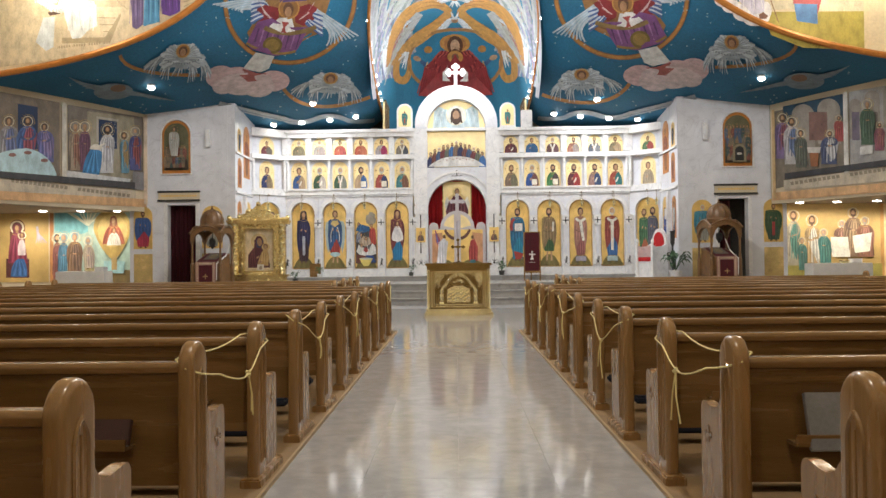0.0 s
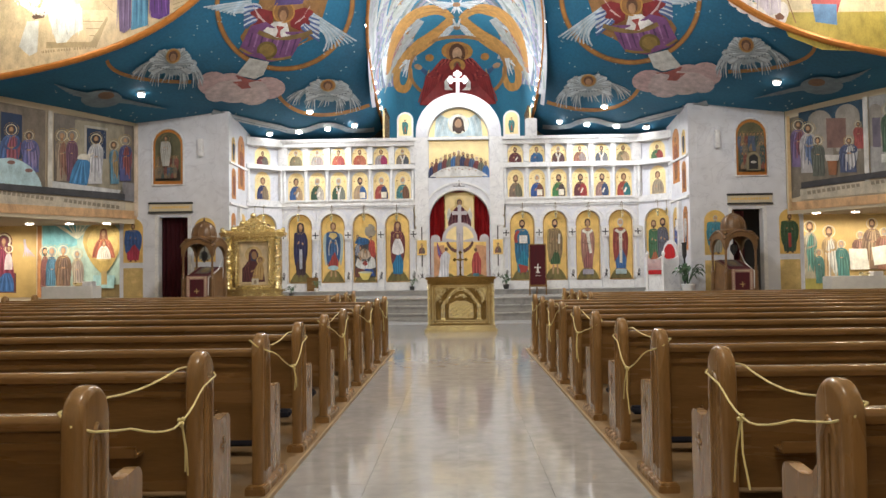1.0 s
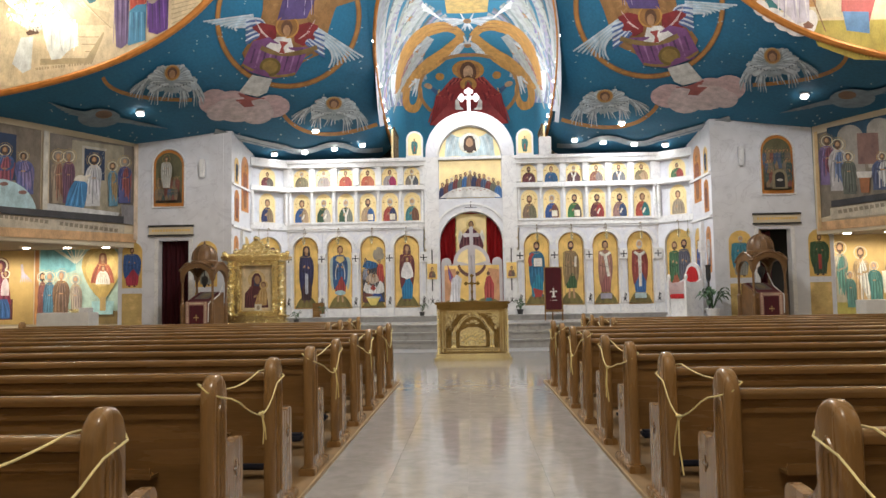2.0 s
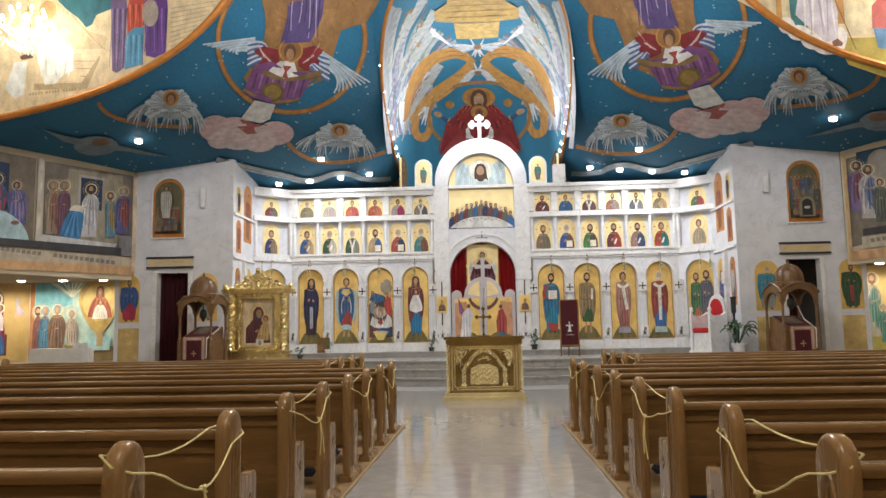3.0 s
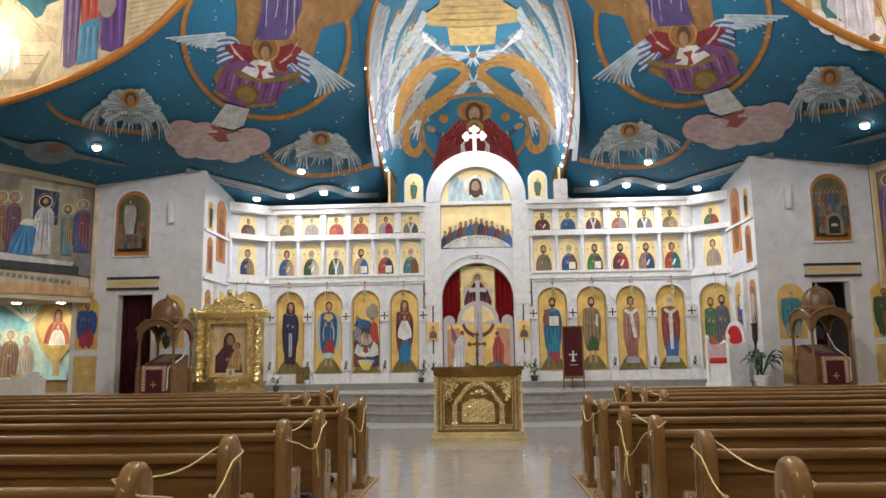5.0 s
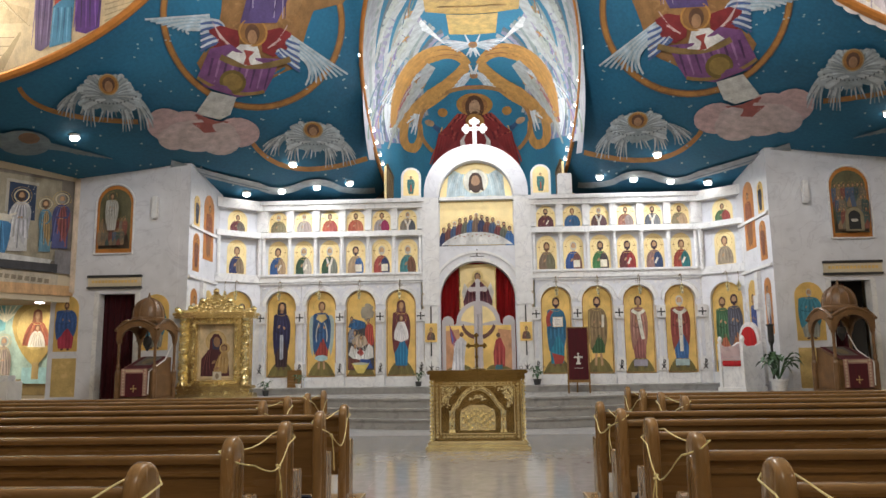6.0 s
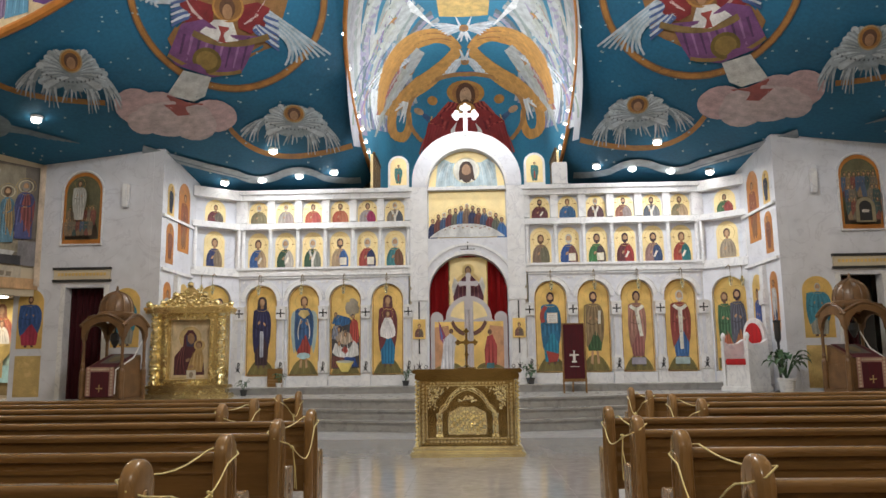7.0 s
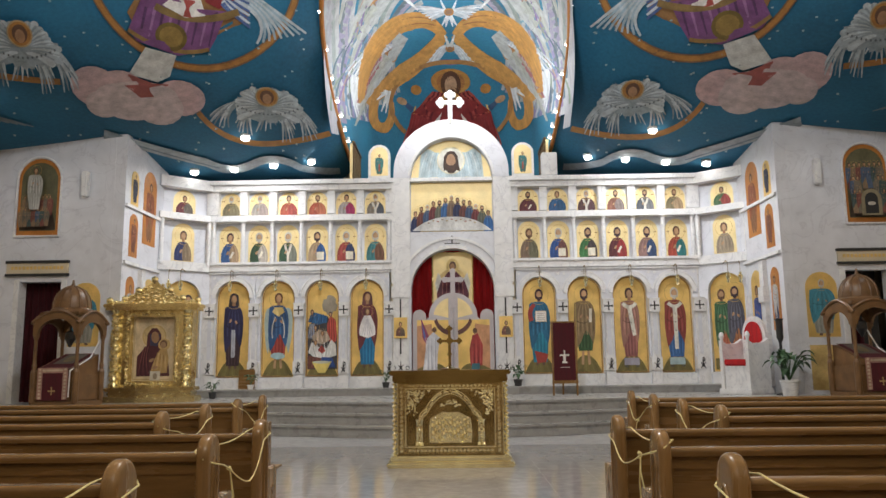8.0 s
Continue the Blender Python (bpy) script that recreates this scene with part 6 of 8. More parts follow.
# red curtain and enthroned icon behind the doors
bm = bmesh.new()
n = 60
cols = []
for k in range(n + 1):
    x = -1.3 + 2.6 * k / n
    cols.append((x, 0.35 + 0.035 * math.sin(k * 1.7)))
vv = [[bm.verts.new((x, SY + y, z)) for x, y in cols] for z in (0.67, 4.5)]
for k in range(n):
    bm.faces.new((vv[0][k], vv[0][k + 1], vv[1][k + 1], vv[1][k]))
bmesh.ops.solidify(bm, geom=bm.faces[:], thickness=0.01)
tagged(part("curtain", bm, CRIMSON, smooth=True), "crimson pleated curtain behind the royal doors", "curtain")
EP = Plane((SX, SY + 0.28, 0), (1, 0, 0))


def draw(mu):
    mu.add((0.72, 0.55, 0.25), arc(0, 3.3, 0.40, 0, 180, 14) + [(-0.4, 2.2), (0.4, 2.2)])
    mu.add((0.70, 0.68, 0.64), [(-0.46, 3.3), (-0.38, 3.6), (-0.2, 3.3), (-0.3, 2.6)])
    mu.add((0.70, 0.68, 0.64), [(0.46, 3.3), (0.38, 3.6), (0.2, 3.3), (0.3, 2.6)])
    mu.add((0.12, 0.03, 0.05), [(-0.34, 2.4), (0.34, 2.4), (0.42, 3.05), (0.3, 3.4), (0.1, 3.62), (-0.1, 3.62), (-0.3, 3.4), (-0.42, 3.05)])
    for k in range(6):
        mu.ribbon((0.30, 0.12, 0.12), [(-0.25 + 0.1 * k, 3.4), (-0.3 + 0.12 * k, 2.6)], 0.025, 0.01)
    mu.add((0.80, 0.60, 0.26), ellipse(0, 3.78, 0.17, 0.17, 16))
    mu.add((0.16, 0.10, 0.07), ellipse(0, 3.77, 0.09, 0.12, 14))
    mu.add(SKIN_P, ellipse(0, 3.75, 0.06, 0.09, 12))


icon("icon", EP, rect(-0.52, 0.52, 2.0, 4.12), "tall gold icon with maroon robed shape on the curtain", draw, "", PALE_LEAF, GOLD)

# royal doors
LILAC = mat("lilac_marble", (0.52, 0.48, 0.50), 0.35, var=0.15, scale=2)
for s in (-1, 1):
    d = thing("royal_door", "lilac-grey door leaf with gold painted panel", "door", (SX, SY - 0.03, 0.67), group="royal doors")
    dp = Plane((0, 0, 0), (1, 0, 0))

    def P(u, v):
        return (s * u, v - 0.67)

    outer = [P(0.02, 0.70), P(1.03, 0.70), P(1.03, 2.42)] + [(s * u, v - 0.67) for u, v in arc(0.86, 2.45, 0.17, 0, 180, 8)] + [P(0.69, 2.36)] + [(s * u, v - 0.67) for u, v in arc(0.0, 2.42, 0.62, 0, 86, 10)]
    part("leaf", slab(bmesh.new(), dp, outer, -0.03, 0.02), LILAC, d)
    mu = Flat(Plane((0, -0.02, -0.67), (1, 0, 0)))
    mu.add(LEAF, [(s * 0.12, 1.0), (s * 0.92, 1.0), (s * 0.92, 2.35), (s * 0.12, 2.35)])
    mu.add(PALE_LEAF, [(s * 0.12, 2.4)] + [(s * u, v) for u, v in arc(0.0, 2.42, 0.5, 8, 76, 10)])
    mu.add((0.52, 0.27, 0.14), [(s * 0.45, 1.1), (s * 0.92, 1.1), (s * 0.92, 2.2), (s * 0.55, 2.25)])
    mu.add(HILL, bezier((s * 0.12, 1.0), (s * 0.3, 1.45), (s * 0.92, 1.12), 8) + [(s * 0.92, 1.0)])
    mu.add((0.12, 0.05, 0.04), [(s * u, v) for u, v in arc(0.0, 2.45, 0.5, -75, -15, 8)] + [(s * u, v) for u, v in arc(0.0, 2.5, 0.43, -15, -75, 8)])
    rng = random.Random(11)
    if s < 0:
        mu.add((0.26, 0.06, 0.12), [(-0.82, 2.4), (-0.6, 1.9), (-0.66, 1.7), (-0.78, 1.9)])
        mu.add((0.10, 0.14, 0.36), [(-0.8, 2.3), (-0.7, 1.95), (-0.74, 1.85)])
        mu.add((0.60, 0.60, 0.64), [(-0.78, 1.05), (-0.42, 1.05), (-0.4, 1.5), (-0.34, 1.9), (-0.5, 2.05), (-0.66, 1.9)])
        folds(mu, rng, -0.72, -0.42, 1.1, 1.9, [(0.74, 0.74, 0.78), (0.40, 0.40, 0.46)], 6)
        mu.add(BROWN_P, ellipse(-0.48, 2.1, 0.06, 0.07, 10))
    else:
        mu.add((0.34, 0.04, 0.04), [(0.42, 1.2), (0.72, 1.2), (0.74, 1.7), (0.62, 2.0), (0.48, 1.95), (0.4, 1.6)])
        folds(mu, rng, 0.44, 0.7, 1.25, 1.85, [(0.50, 0.10, 0.08), (0.16, 0.02, 0.02)], 5)
        mu.add((0.05, 0.16, 0.2), [(0.44, 1.05), (0.64, 1.05), (0.66, 1.25), (0.46, 1.25)])
        mu.add(BROWN_P, ellipse(0.55, 2.07, 0.06, 0.07, 10))
    mu.done("painted_panel", d)
    bm = lathe(bmesh.new(), [(0.05, 0.05), (0.05, 2.0), (0.02, 2.05)], (s * 0.05, -0.03, 0), 8)
    part("stile", bm, LILAC, d)
dc = thing("cross", "lilac marble trefoil cross above the royal doors", "cross", (SX, SY - 0.08, 2.95))
bm = box(bmesh.new(), -0.06, 0.06, -0.03, 0.03, -0.3, 0.62, 0.01)
box(bm, -0.2, 0.2, -0.028, 0.028, 0.36, 0.48, 0.01)
for u, v in ((0, 0.64), (-0.2, 0.42), (0.2, 0.42)):
    slab(bm, Plane((0, 0, 0), (1, 0, 0)), ellipse(u, v, 0.075, 0.075, 12), -0.031, 0.031)
part("body", bm, LILAC, dc)

# ---- tower icons ----
for s in (-1, 1):
    tp = Plane((0, 24.75, 0), (1, 0, 0))
    fr = Plane((0, 24.742, 0), (1, 0, 0))
    rng = random.Random(31 + s)
    u0, u1 = sorted((s * 8.72, s * 9.66))
    m = (u0 + u1) / 2

    def draw(mu):
        mu.add((0.13, 0.12, 0.06), arched(u0 + 0.06, u1 - 0.06, 4.3, 5.86))
        mu.add((0.07, 0.05, 0.035), bezier((u0 + 0.07, 4.32), (u0 + 0.1, 4.95), (m, 4.85), 8) + bezier((m, 4.85), (u1 - 0.1, 4.95), (u1 - 0.07, 4.32), 8)[1:])
        tones = [(0.08, 0.11, 0.17), (0.20, 0.07, 0.05), (0.17, 0.14, 0.10), (0.06, 0.09, 0.08), (0.24, 0.16, 0.09)]
        for row, (z, n, hh) in enumerate(((4.92, 7, 0.62), (4.62, 8, 0.6), (4.36, 7, 0.55))):
            if s < 0 and row == 0:
                continue
            for k in range(n):
                x = u0 + 0.14 + (u1 - u0 - 0.28) * (k + 0.5 * (row % 2) * 0.4) / (n - 1) * 0.94
                if s > 0 and row > 0 and abs(x - m) < 0.2:
                    continue
                standing(mu, rng, x, z, hh * (0.8 if s < 0 else 1.0), (rng.choice(tones), rng.choice(tones), None), True, 0.3)
        if s < 0:
            standing(mu, rng, m, 4.72, 1.0, ((0.36, 0.35, 0.31), (0.40, 0.39, 0.35), None), True, 0.34)
        else:
            mu.add((0.24, 0.20, 0.12), arched(m - 0.22, m + 0.22, 4.32, 4.9))
            mu.add((0.02, 0.02, 0.02), arched(m - 0.14, m + 0.14, 4.36, 4.82))
            mu.add((0.5, 0.46, 0.4), ellipse(m, 4.58, 0.09, 0.04, 10))

    icon("icon", fr, arched(u0, u1, 4.2, 5.95), "large arched dark-toned icon with orange rim", draw, "tower icons", ORANGE)
    # reveal
    ring = arched(u0 - 0.03, u1 + 0.03, 4.17, 5.98)
    pts = [fr.at(u, v, 0.02) for u, v in ring]
    tagged(part("trim", tube(bmesh.new(), pts + pts[:1], 0.03, 6), TRIM_MARBLE), "white marble rim of the arched tower icon", "trim", kind="structure")
    # door icon panels
    for a0, a1, cols, word in ((10.0, 10.62, ((0.04, 0.10, 0.28), (0.40, 0.04, 0.08), None) if s < 0 else ((0.05, 0.09, 0.05), (0.05, 0.09, 0.06), (0.40, 0.07, 0.06)), "outer"), (7.68, 8.36, ((0.05, 0.22, 0.30), (0.30, 0.30, 0.26), None), "inner")):
        b0, b1 = sorted((s * a0, s * a1))
        draw = lambda mu: standing(mu, rng, (b0 + b1) / 2, 1.76, 1.22, cols, True, 0.46, beard=GREY_HAIR if word == "inner" else BROWN_HAIR)
        icon("icon", fr, arched(b0, b1, 1.72, 3.12), "arched gold icon beside the dark doorway", draw, "doorway icons", LEAF)
        t = tagged(part("panel", slab(bmesh.new(), fr, rect(b0, b1, 0.6, 1.55), -0.02, 0.0), mat("gold_onyx", (0.58, 0.42, 0.17), 0.25, var=0.35, scale=3)), "gold onyx stone panel below the doorway icon", "panel")
    # lintel of the doorway
    u0, u1 = sorted((s * 8.42, s * 9.78))
    lint = thing("lintel", "cream doorway lintel with two black bands", "lintel")
    part("board", slab(bmesh.new(), fr, rect(u0, u1, 3.33, 3.58), -0.005, 0.05), PLASTER, lint)
    part("band", slab(bmesh.new(), fr, rect(u0 - 0.02, u1 + 0.02, 3.56, 3.62), -0.005, 0.075), BLACK, lint)
    part("band", slab(bmesh.new(), fr, rect(u0 - 0.02, u1 + 0.02, 3.28, 3.33), -0.005, 0.075), BLACK, lint)
    bm = bmesh.new()
    for k in range(14):
        slab(bm, fr, rect(u0 + 0.1 + 0.085 * k, u0 + 0.16 + 0.085 * k, 3.42, 3.49), 0.05, 0.054)
    part("inscription", bm, LEAF, lint)
    # jambs
    for x in (8.5, 9.55):
        tagged(boxed("trim", (s * x - 0.06, s * x + 0.06, 24.71, 25.02, 0.51, 3.2), TRIM_MARBLE, None, 0.01), "white marble door jamb", "trim", kind="structure")
    bm = bmesh.new()
    v0 = [[bm.verts.new((s * 8.5 + s * 1.05 * k / 24, 25.05 + 0.03 * math.sin(k * 1.9), z)) for k in range(25)] for z in (0.53, 3.16)]
    for k in range(24):
        bm.faces.new((v0[0][k], v0[0][k + 1], v0[1][k + 1], v0[1][k]))
    bmesh.ops.solidify(bm, geom=bm.faces[:], thickness=0.012)
    if s < 0:
        tagged(part("curtain", bm, MAROON, smooth=True), "dark maroon curtain hanging in the side doorway", "curtain")
    else:
        bm.free()
        bm = bmesh.new()
        v0 = [[bm.verts.new((8.55 + 0.5 * k / 14, 25.1 + 0.03 * math.sin(k * 1.9), z)) for k in range(15)] for z in (0.53, 3.1)]
        for k in range(14):
            bm.faces.new((v0[0][k], v0[0][k + 1], v0[1][k + 1], v0[1][k]))
        bmesh.ops.solidify(bm, geom=bm.faces[:], thickness=0.012)
        tagged(part("curtain", bm, MAROON, smooth=True), "dark maroon curtain drawn half across the doorway", "curtain")
    tagged(boxed("loudspeaker", (s * 8.12 - 0.07, s * 8.12 + 0.07, 24.6, 24.75, 5.05, 5.62), TRIM_MARBLE, None, 0.02), "narrow white column loudspeaker on the tower wall", "loudspeaker")
    # inner face of the tower
    ip = Plane((s * 7.25 - s * 0.006, 24.76 if s < 0 else 27.2, 0), (0, 1, 0) if s < 0 else (0, -1, 0))

    def U(y0, y1):
        return (y0 - 24.76, y1 - 24.76) if s < 0 else (27.2 - y1, 27.2 - y0)

    for y0, y1, v0, v1, cols, gm, word in ((25.75, 26.5, 4.15, 5.95, ((0.30, 0.10, 0.05), (0.26, 0.12, 0.06), None), ORANGE, "tall arched orange icon with robed shape"), (25.05, 25.45, 4.9, 5.75, ((0.04, 0.05, 0.08), (0.04, 0.05, 0.08), None), LEAF, "small arched gold icon with dark shape"), (25.05, 25.5, 3.75, 4.75, ((0.26, 0.10, 0.06), (0.2, 0.08, 0.05), None), ORANGE, "small arched orange icon with robed shape"), (25.0, 25.45, 1.9, 3.3, ((0.5, 0.5, 0.5), (0.05, 0.07, 0.14), (0.65, 0.63, 0.58)), ORANGE, "narrow arched icon with white-stoled shape"), (25.95, 26.6, 1.2, 3.35, ((0.06, 0.1, 0.3), (0.3, 0.06, 0.06), None), LEAF, "arched gold icon with standing robed shape")):
        a0, a1 = U(y0, y1)
        draw = lambda mu: standing(mu, rng, (a0 + a1) / 2, v0 + 0.1, (v1 - v0) * 0.8, cols, True, min(0.5, 0.8 * (a1 - a0) / (v1 - v0)))
        icon("icon", ip, arched(a0, a1, v0, v1), word, draw, "tower side icons", gm)
    a0, a1 = U(25.6, 25.82)
    bm = slab(bmesh.new(), ip, rect(a0, a1, 0.66, 3.5), 0, 0.1)
    slab(bm, ip, rect(a0 - 0.04, a1 + 0.04, 2.55, 2.9), 0, 0.14)
    tagged(part("trim", bm, TRIM_MARBLE), "white marble pilaster on the tower's inner face", "trim", kind="structure")
    for z in (3.55, 4.85):
        tagged(part("trim", slab(bmesh.new(), ip, rect(*U(24.8, 26.9), z, z + 0.07), 0, 0.05), TRIM_MARBLE), "white marble string course", "trim", kind="structure")

# ---- gallery murals and parapets ----
def halo_fig(mu, rng, x, y0, y1, w, a, b):
    """A plain robed shape on the camera's grid (y down): crown at y0, hem at y1."""
    h = y1 - y0
    a, b = [tuple(c * 0.8 + g * 0.2 for c, g in zip(col, (0.15, 0.12, 0.10))) for col in (a, b)]
    r = min(h * 0.085, 9.0)
    hy = y0 + r * 1.3
    mu.ribbon((0.62, 0.54, 0.36), [(x + r * 1.2 * math.cos(t), hy + r * 1.2 * math.sin(t)) for t in [2 * math.pi * k / 20 for k in range(21)]], r * 0.22)
    lean = rng.uniform(-0.12, 0.12) * w
    right = bezier((x + w * 0.2, y0 + h * 0.21), (x + w * 0.62, y0 + h * 0.28), (x + w * 0.5 + lean, y0 + h * 0.55), 6) + bezier((x + w * 0.5 + lean, y0 + h * 0.55), (x + w * 0.42 + lean, y0 + h * 0.8), (x + w * 0.46 + lean, y1), 5)[1:]
    leftside = bezier((x - w * 0.2, y0 + h * 0.21), (x - w * 0.62, y0 + h * 0.3), (x - w * 0.48 + lean, y0 + h * 0.58), 6) + bezier((x - w * 0.48 + lean, y0 + h * 0.58), (x - w * 0.4 + lean, y0 + h * 0.8), (x - w * 0.44 + lean, y1), 5)[1:]
    mu.add(a, right + leftside[::-1])
    mu.add(b, [(x + w * 0.1, y0 + h * 0.22), (x + w * 0.5, y0 + h * 0.36), (x + w * 0.5 + lean, y0 + h * 0.62), (x + w * 0.28 + lean, y0 + h * 0.9), (x - w * 0.1 + lean, y0 + h * 0.66), (x - w * 0.3, y0 + h * 0.46)])
    for k in range(9):
        f = k / 8.0
        x0, x1 = x + w * (-0.2 + 0.4 * f), x + w * (-0.42 + 0.84 * f) + lean
        col = shade(b if 0.3 < f < 0.9 else a, 1.45 if k % 2 else 0.55)
        mu.ribbon(col, bezier((x0, y0 + h * 0.26), (x1, y0 + h * 0.45), (x1 + rng.uniform(-1.5, 1.5), y0 + h * rng.uniform(0.7, 0.97)), 5), w * 0.03, w * 0.06)
    for sg in (-1, 1):
        mu.ribbon(shade(a, 0.75), bezier((x + sg * w * 0.34, y0 + h * 0.3), (x + sg * w * 0.5, y0 + h * 0.46), (x + sg * w * 0.05, y0 + h * rng.uniform(0.42, 0.5)), 5), w * 0.16, w * 0.1)
        mu.add(SKIN_P, ellipse(x + sg * w * 0.06, y0 + h * 0.46, w * 0.06, w * 0.05, 8))
    head(mu, x, hy, -r * 0.95, rng.choice([(0.06, 0.035, 0.025), (0.12, 0.07, 0.04), (0.30, 0.27, 0.24)]), rng.random() < 0.6)


for s in (-1, 1):
    gp = GALLERY[s]
    sg = s
    rng = random.Random(60 + s)
    lab = "gallery mural with robed shapes before grey buildings" if s < 0 else "gallery mural with robed shapes and arches"
    mt = thing("mural", lab, "mural")
    mu = Mural(camera_door, on_plane(gp), False, 0, 0.02)
    if s < 0:
        mu.add((0.20, 0.16, 0.12), [(-160, 130), (100, 178), (100, 316), (-160, 300)])
        mu.add((0.20, 0.17, 0.14), [(114, 182), (250, 205), (250, 335), (114, 320)])
        mu.add((0.02, 0.04, 0.09), [(24, 180), (60, 186), (60, 262), (24, 262)])
        mu.add((0.33, 0.29, 0.21), [(150, 194), (234, 205), (234, 318), (150, 306)])
        mu.add((0.44, 0.40, 0.33), [(166, 203), (206, 209), (206, 213), (170, 208), (170, 250), (166, 250)])
        mu.add((0.02, 0.04, 0.09), [(170, 208), (203, 213), (203, 262), (170, 258)])
        for k in range(14):
            mu.add((0.50, 0.50, 0.42), ellipse(173 + 29 * rng.random(), 214 + 40 * rng.random(), 0.7, 0.7, 6))
        mu.cut("painted_ground", mt)
        for x, y0, y1, w, a, b in ((-60, 205, 300, 40, (0.20, 0.10, 0.20), BLUE_P), (8, 202, 290, 34, (0.28, 0.28, 0.30), (0.1, 0.14, 0.3)), (42, 202, 290, 34, (0.04, 0.12, 0.34), (0.30, 0.06, 0.10)), (72, 214, 285, 30, (0.10, 0.12, 0.34), (0.2, 0.16, 0.34)), (128, 212, 300, 24, (0.34, 0.26, 0.18), (0.24, 0.10, 0.06)), (145, 212, 300, 20, (0.16, 0.06, 0.12), (0.12, 0.04, 0.08)), (186, 218, 305, 26, (0.62, 0.62, 0.62), (0.5, 0.5, 0.54)), (216, 230, 305, 16, (0.10, 0.26, 0.36), (0.3, 0.2, 0.08)), (236, 222, 300, 22, (0.06, 0.08, 0.24), (0.24, 0.05, 0.05))):
            halo_fig(mu, rng, x, y0, y1, w, a, b)
            mu.cut("painted_robe", mt)
        robe = (0.05, 0.19, 0.38)
        mu.add(robe, bezier((140, 306), (146, 262), (164, 258), 6) + bezier((176, 268), (176, 292), (170, 309), 5))
        for k in range(6):
            mu.ribbon(shade(robe, 1.5 if k % 2 else 0.6), bezier((160 + k, 264), (152 + 3 * k, 282), (144 + 5 * k, 304), 5), 1, 2.2)
        mu.add((0.60, 0.55, 0.46), bezier((153, 262), (158, 250), (170, 254), 5) + [(178, 259), (172, 264)])
        mu.ribbon((0.60, 0.55, 0.46), [(170, 257), (182, 252)], 4, 2)
        mu.cut("painted_robe", mt, "bright blue painted robe")
        mu.add((0.42, 0.58, 0.62), bezier((-60, 300), (-20, 262), (40, 260), 8) + bezier((40, 260), (85, 268), (95, 312), 8)[1:])
        for x, y in ((14, 268), (42, 264), (72, 278)):
            mu.add((0.24, 0.12, 0.10), ellipse(x, y + 4, 7, 3.5, 10))
        mu.add((0.55, 0.55, 0.54), [(112, 300), (228, 316), (222, 328), (112, 318)])
        mu.add((0.22, 0.21, 0.22), [(231, 302), (252, 304), (252, 336), (231, 334)])
        mu.cut("painted_table", mt)
        mu.add((0.58, 0.54, 0.46), [(104, 178), (112, 180), (112, 322), (104, 320)])
        mu.cut("painted_border", mt)
        mu.add((0.60, 0.48, 0.36), [(251, 200), (258, 201), (258, 362), (251, 360)])
        mu.done("painted_border", mt)
        bars = [(12 + 8 * k, 318 + 0.13 * 8 * k) for k in range(27) if k not in (13, 14)]
        ledge = [(-160, 288), (235, 322), (235, 334), (-160, 300)]
        band = [(-160, 302), (236, 336), (236, 352), (-160, 326)]
        trimz = [(-160, 328), (258, 352), (258, 366), (-160, 345)]
    else:
        mu.add((0.20, 0.17, 0.13), [(1366, 200), (1492, 168), (1492, 306), (1366, 336)])
        mu.add((0.36, 0.35, 0.34), [(1500, 165), (1760, 120), (1760, 280), (1500, 300)])
        mu.add((0.02, 0.06, 0.10), [(1385, 190), (1490, 168), (1490, 215), (1385, 228)])
        for a, b, y in ((1400, 1440, 196), (1445, 1485, 186), (1500, 1522, 178), (1528, 1554, 165), (1560, 1600, 158)):
            mu.add((0.30, 0.27, 0.23), arc((a + b) / 2, y + 10, (b - a) / 2, 180, 360, 10) + [(b, y + 70), (a, y + 70)])
        for a, b, c in ((1430, 1462, (0.20, 0.11, 0.09)), (1505, 1518, (0.14, 0.12, 0.16)), (1532, 1550, (0.16, 0.14, 0.12))):
            mu.add(c, rect(a, b, 200, 250))
        mu.cut("painted_ground", mt)
        for x, y0, y1, w, a, b in ((1384, 202, 282, 28, (0.20, 0.14, 0.30), (0.2, 0.05, 0.08)), (1400, 208, 292, 28, (0.50, 0.48, 0.48), (0.10, 0.16, 0.3)), (1415, 230, 298, 22, (0.10, 0.12, 0.10), (0.08, 0.1, 0.08)), (1482, 206, 252, 18, (0.36, 0.06, 0.05), (0.3, 0.04, 0.04)), (1466, 232, 292, 30, (0.05, 0.08, 0.18), (0.5, 0.5, 0.5)), (1532, 178, 258, 26, (0.05, 0.12, 0.07), (0.04, 0.09, 0.06)), (1553, 218, 268, 18, (0.26, 0.08, 0.12), (0.3, 0.1, 0.1)), (1585, 170, 262, 30, (0.10, 0.22, 0.36), (0.2, 0.1, 0.2)), (1640, 170, 262, 30, (0.30, 0.2, 0.1), (0.2, 0.1, 0.2))):
            halo_fig(mu, rng, x, y0, y1, w, a, b)
            mu.cut("painted_robe", mt)
        mu.add((0.55, 0.52, 0.48), [(1426, 262), (1450, 262), (1448, 272), (1428, 272)])
        mu.add((0.30, 0.12, 0.05), [(1430, 272), (1446, 272), (1444, 296), (1432, 296)])
        mu.add((0.58, 0.58, 0.56), [(1518, 262), (1540, 258), (1540, 274), (1518, 276)])
        mu.cut("painted_table", mt)
        mu.add((0.62, 0.60, 0.56), [(1490, 166), (1498, 164), (1498, 306), (1490, 308)])
        mu.cut("painted_border", mt)
        mu.add((0.58, 0.40, 0.20), [(1365, 196), (1370, 195), (1370, 352), (1365, 352)])
        mu.done("painted_border", mt)
        bars = [(1396 + 8 * k, 326 - 0.15 * 8 * k) for k in range(24) if k not in (11, 12)]
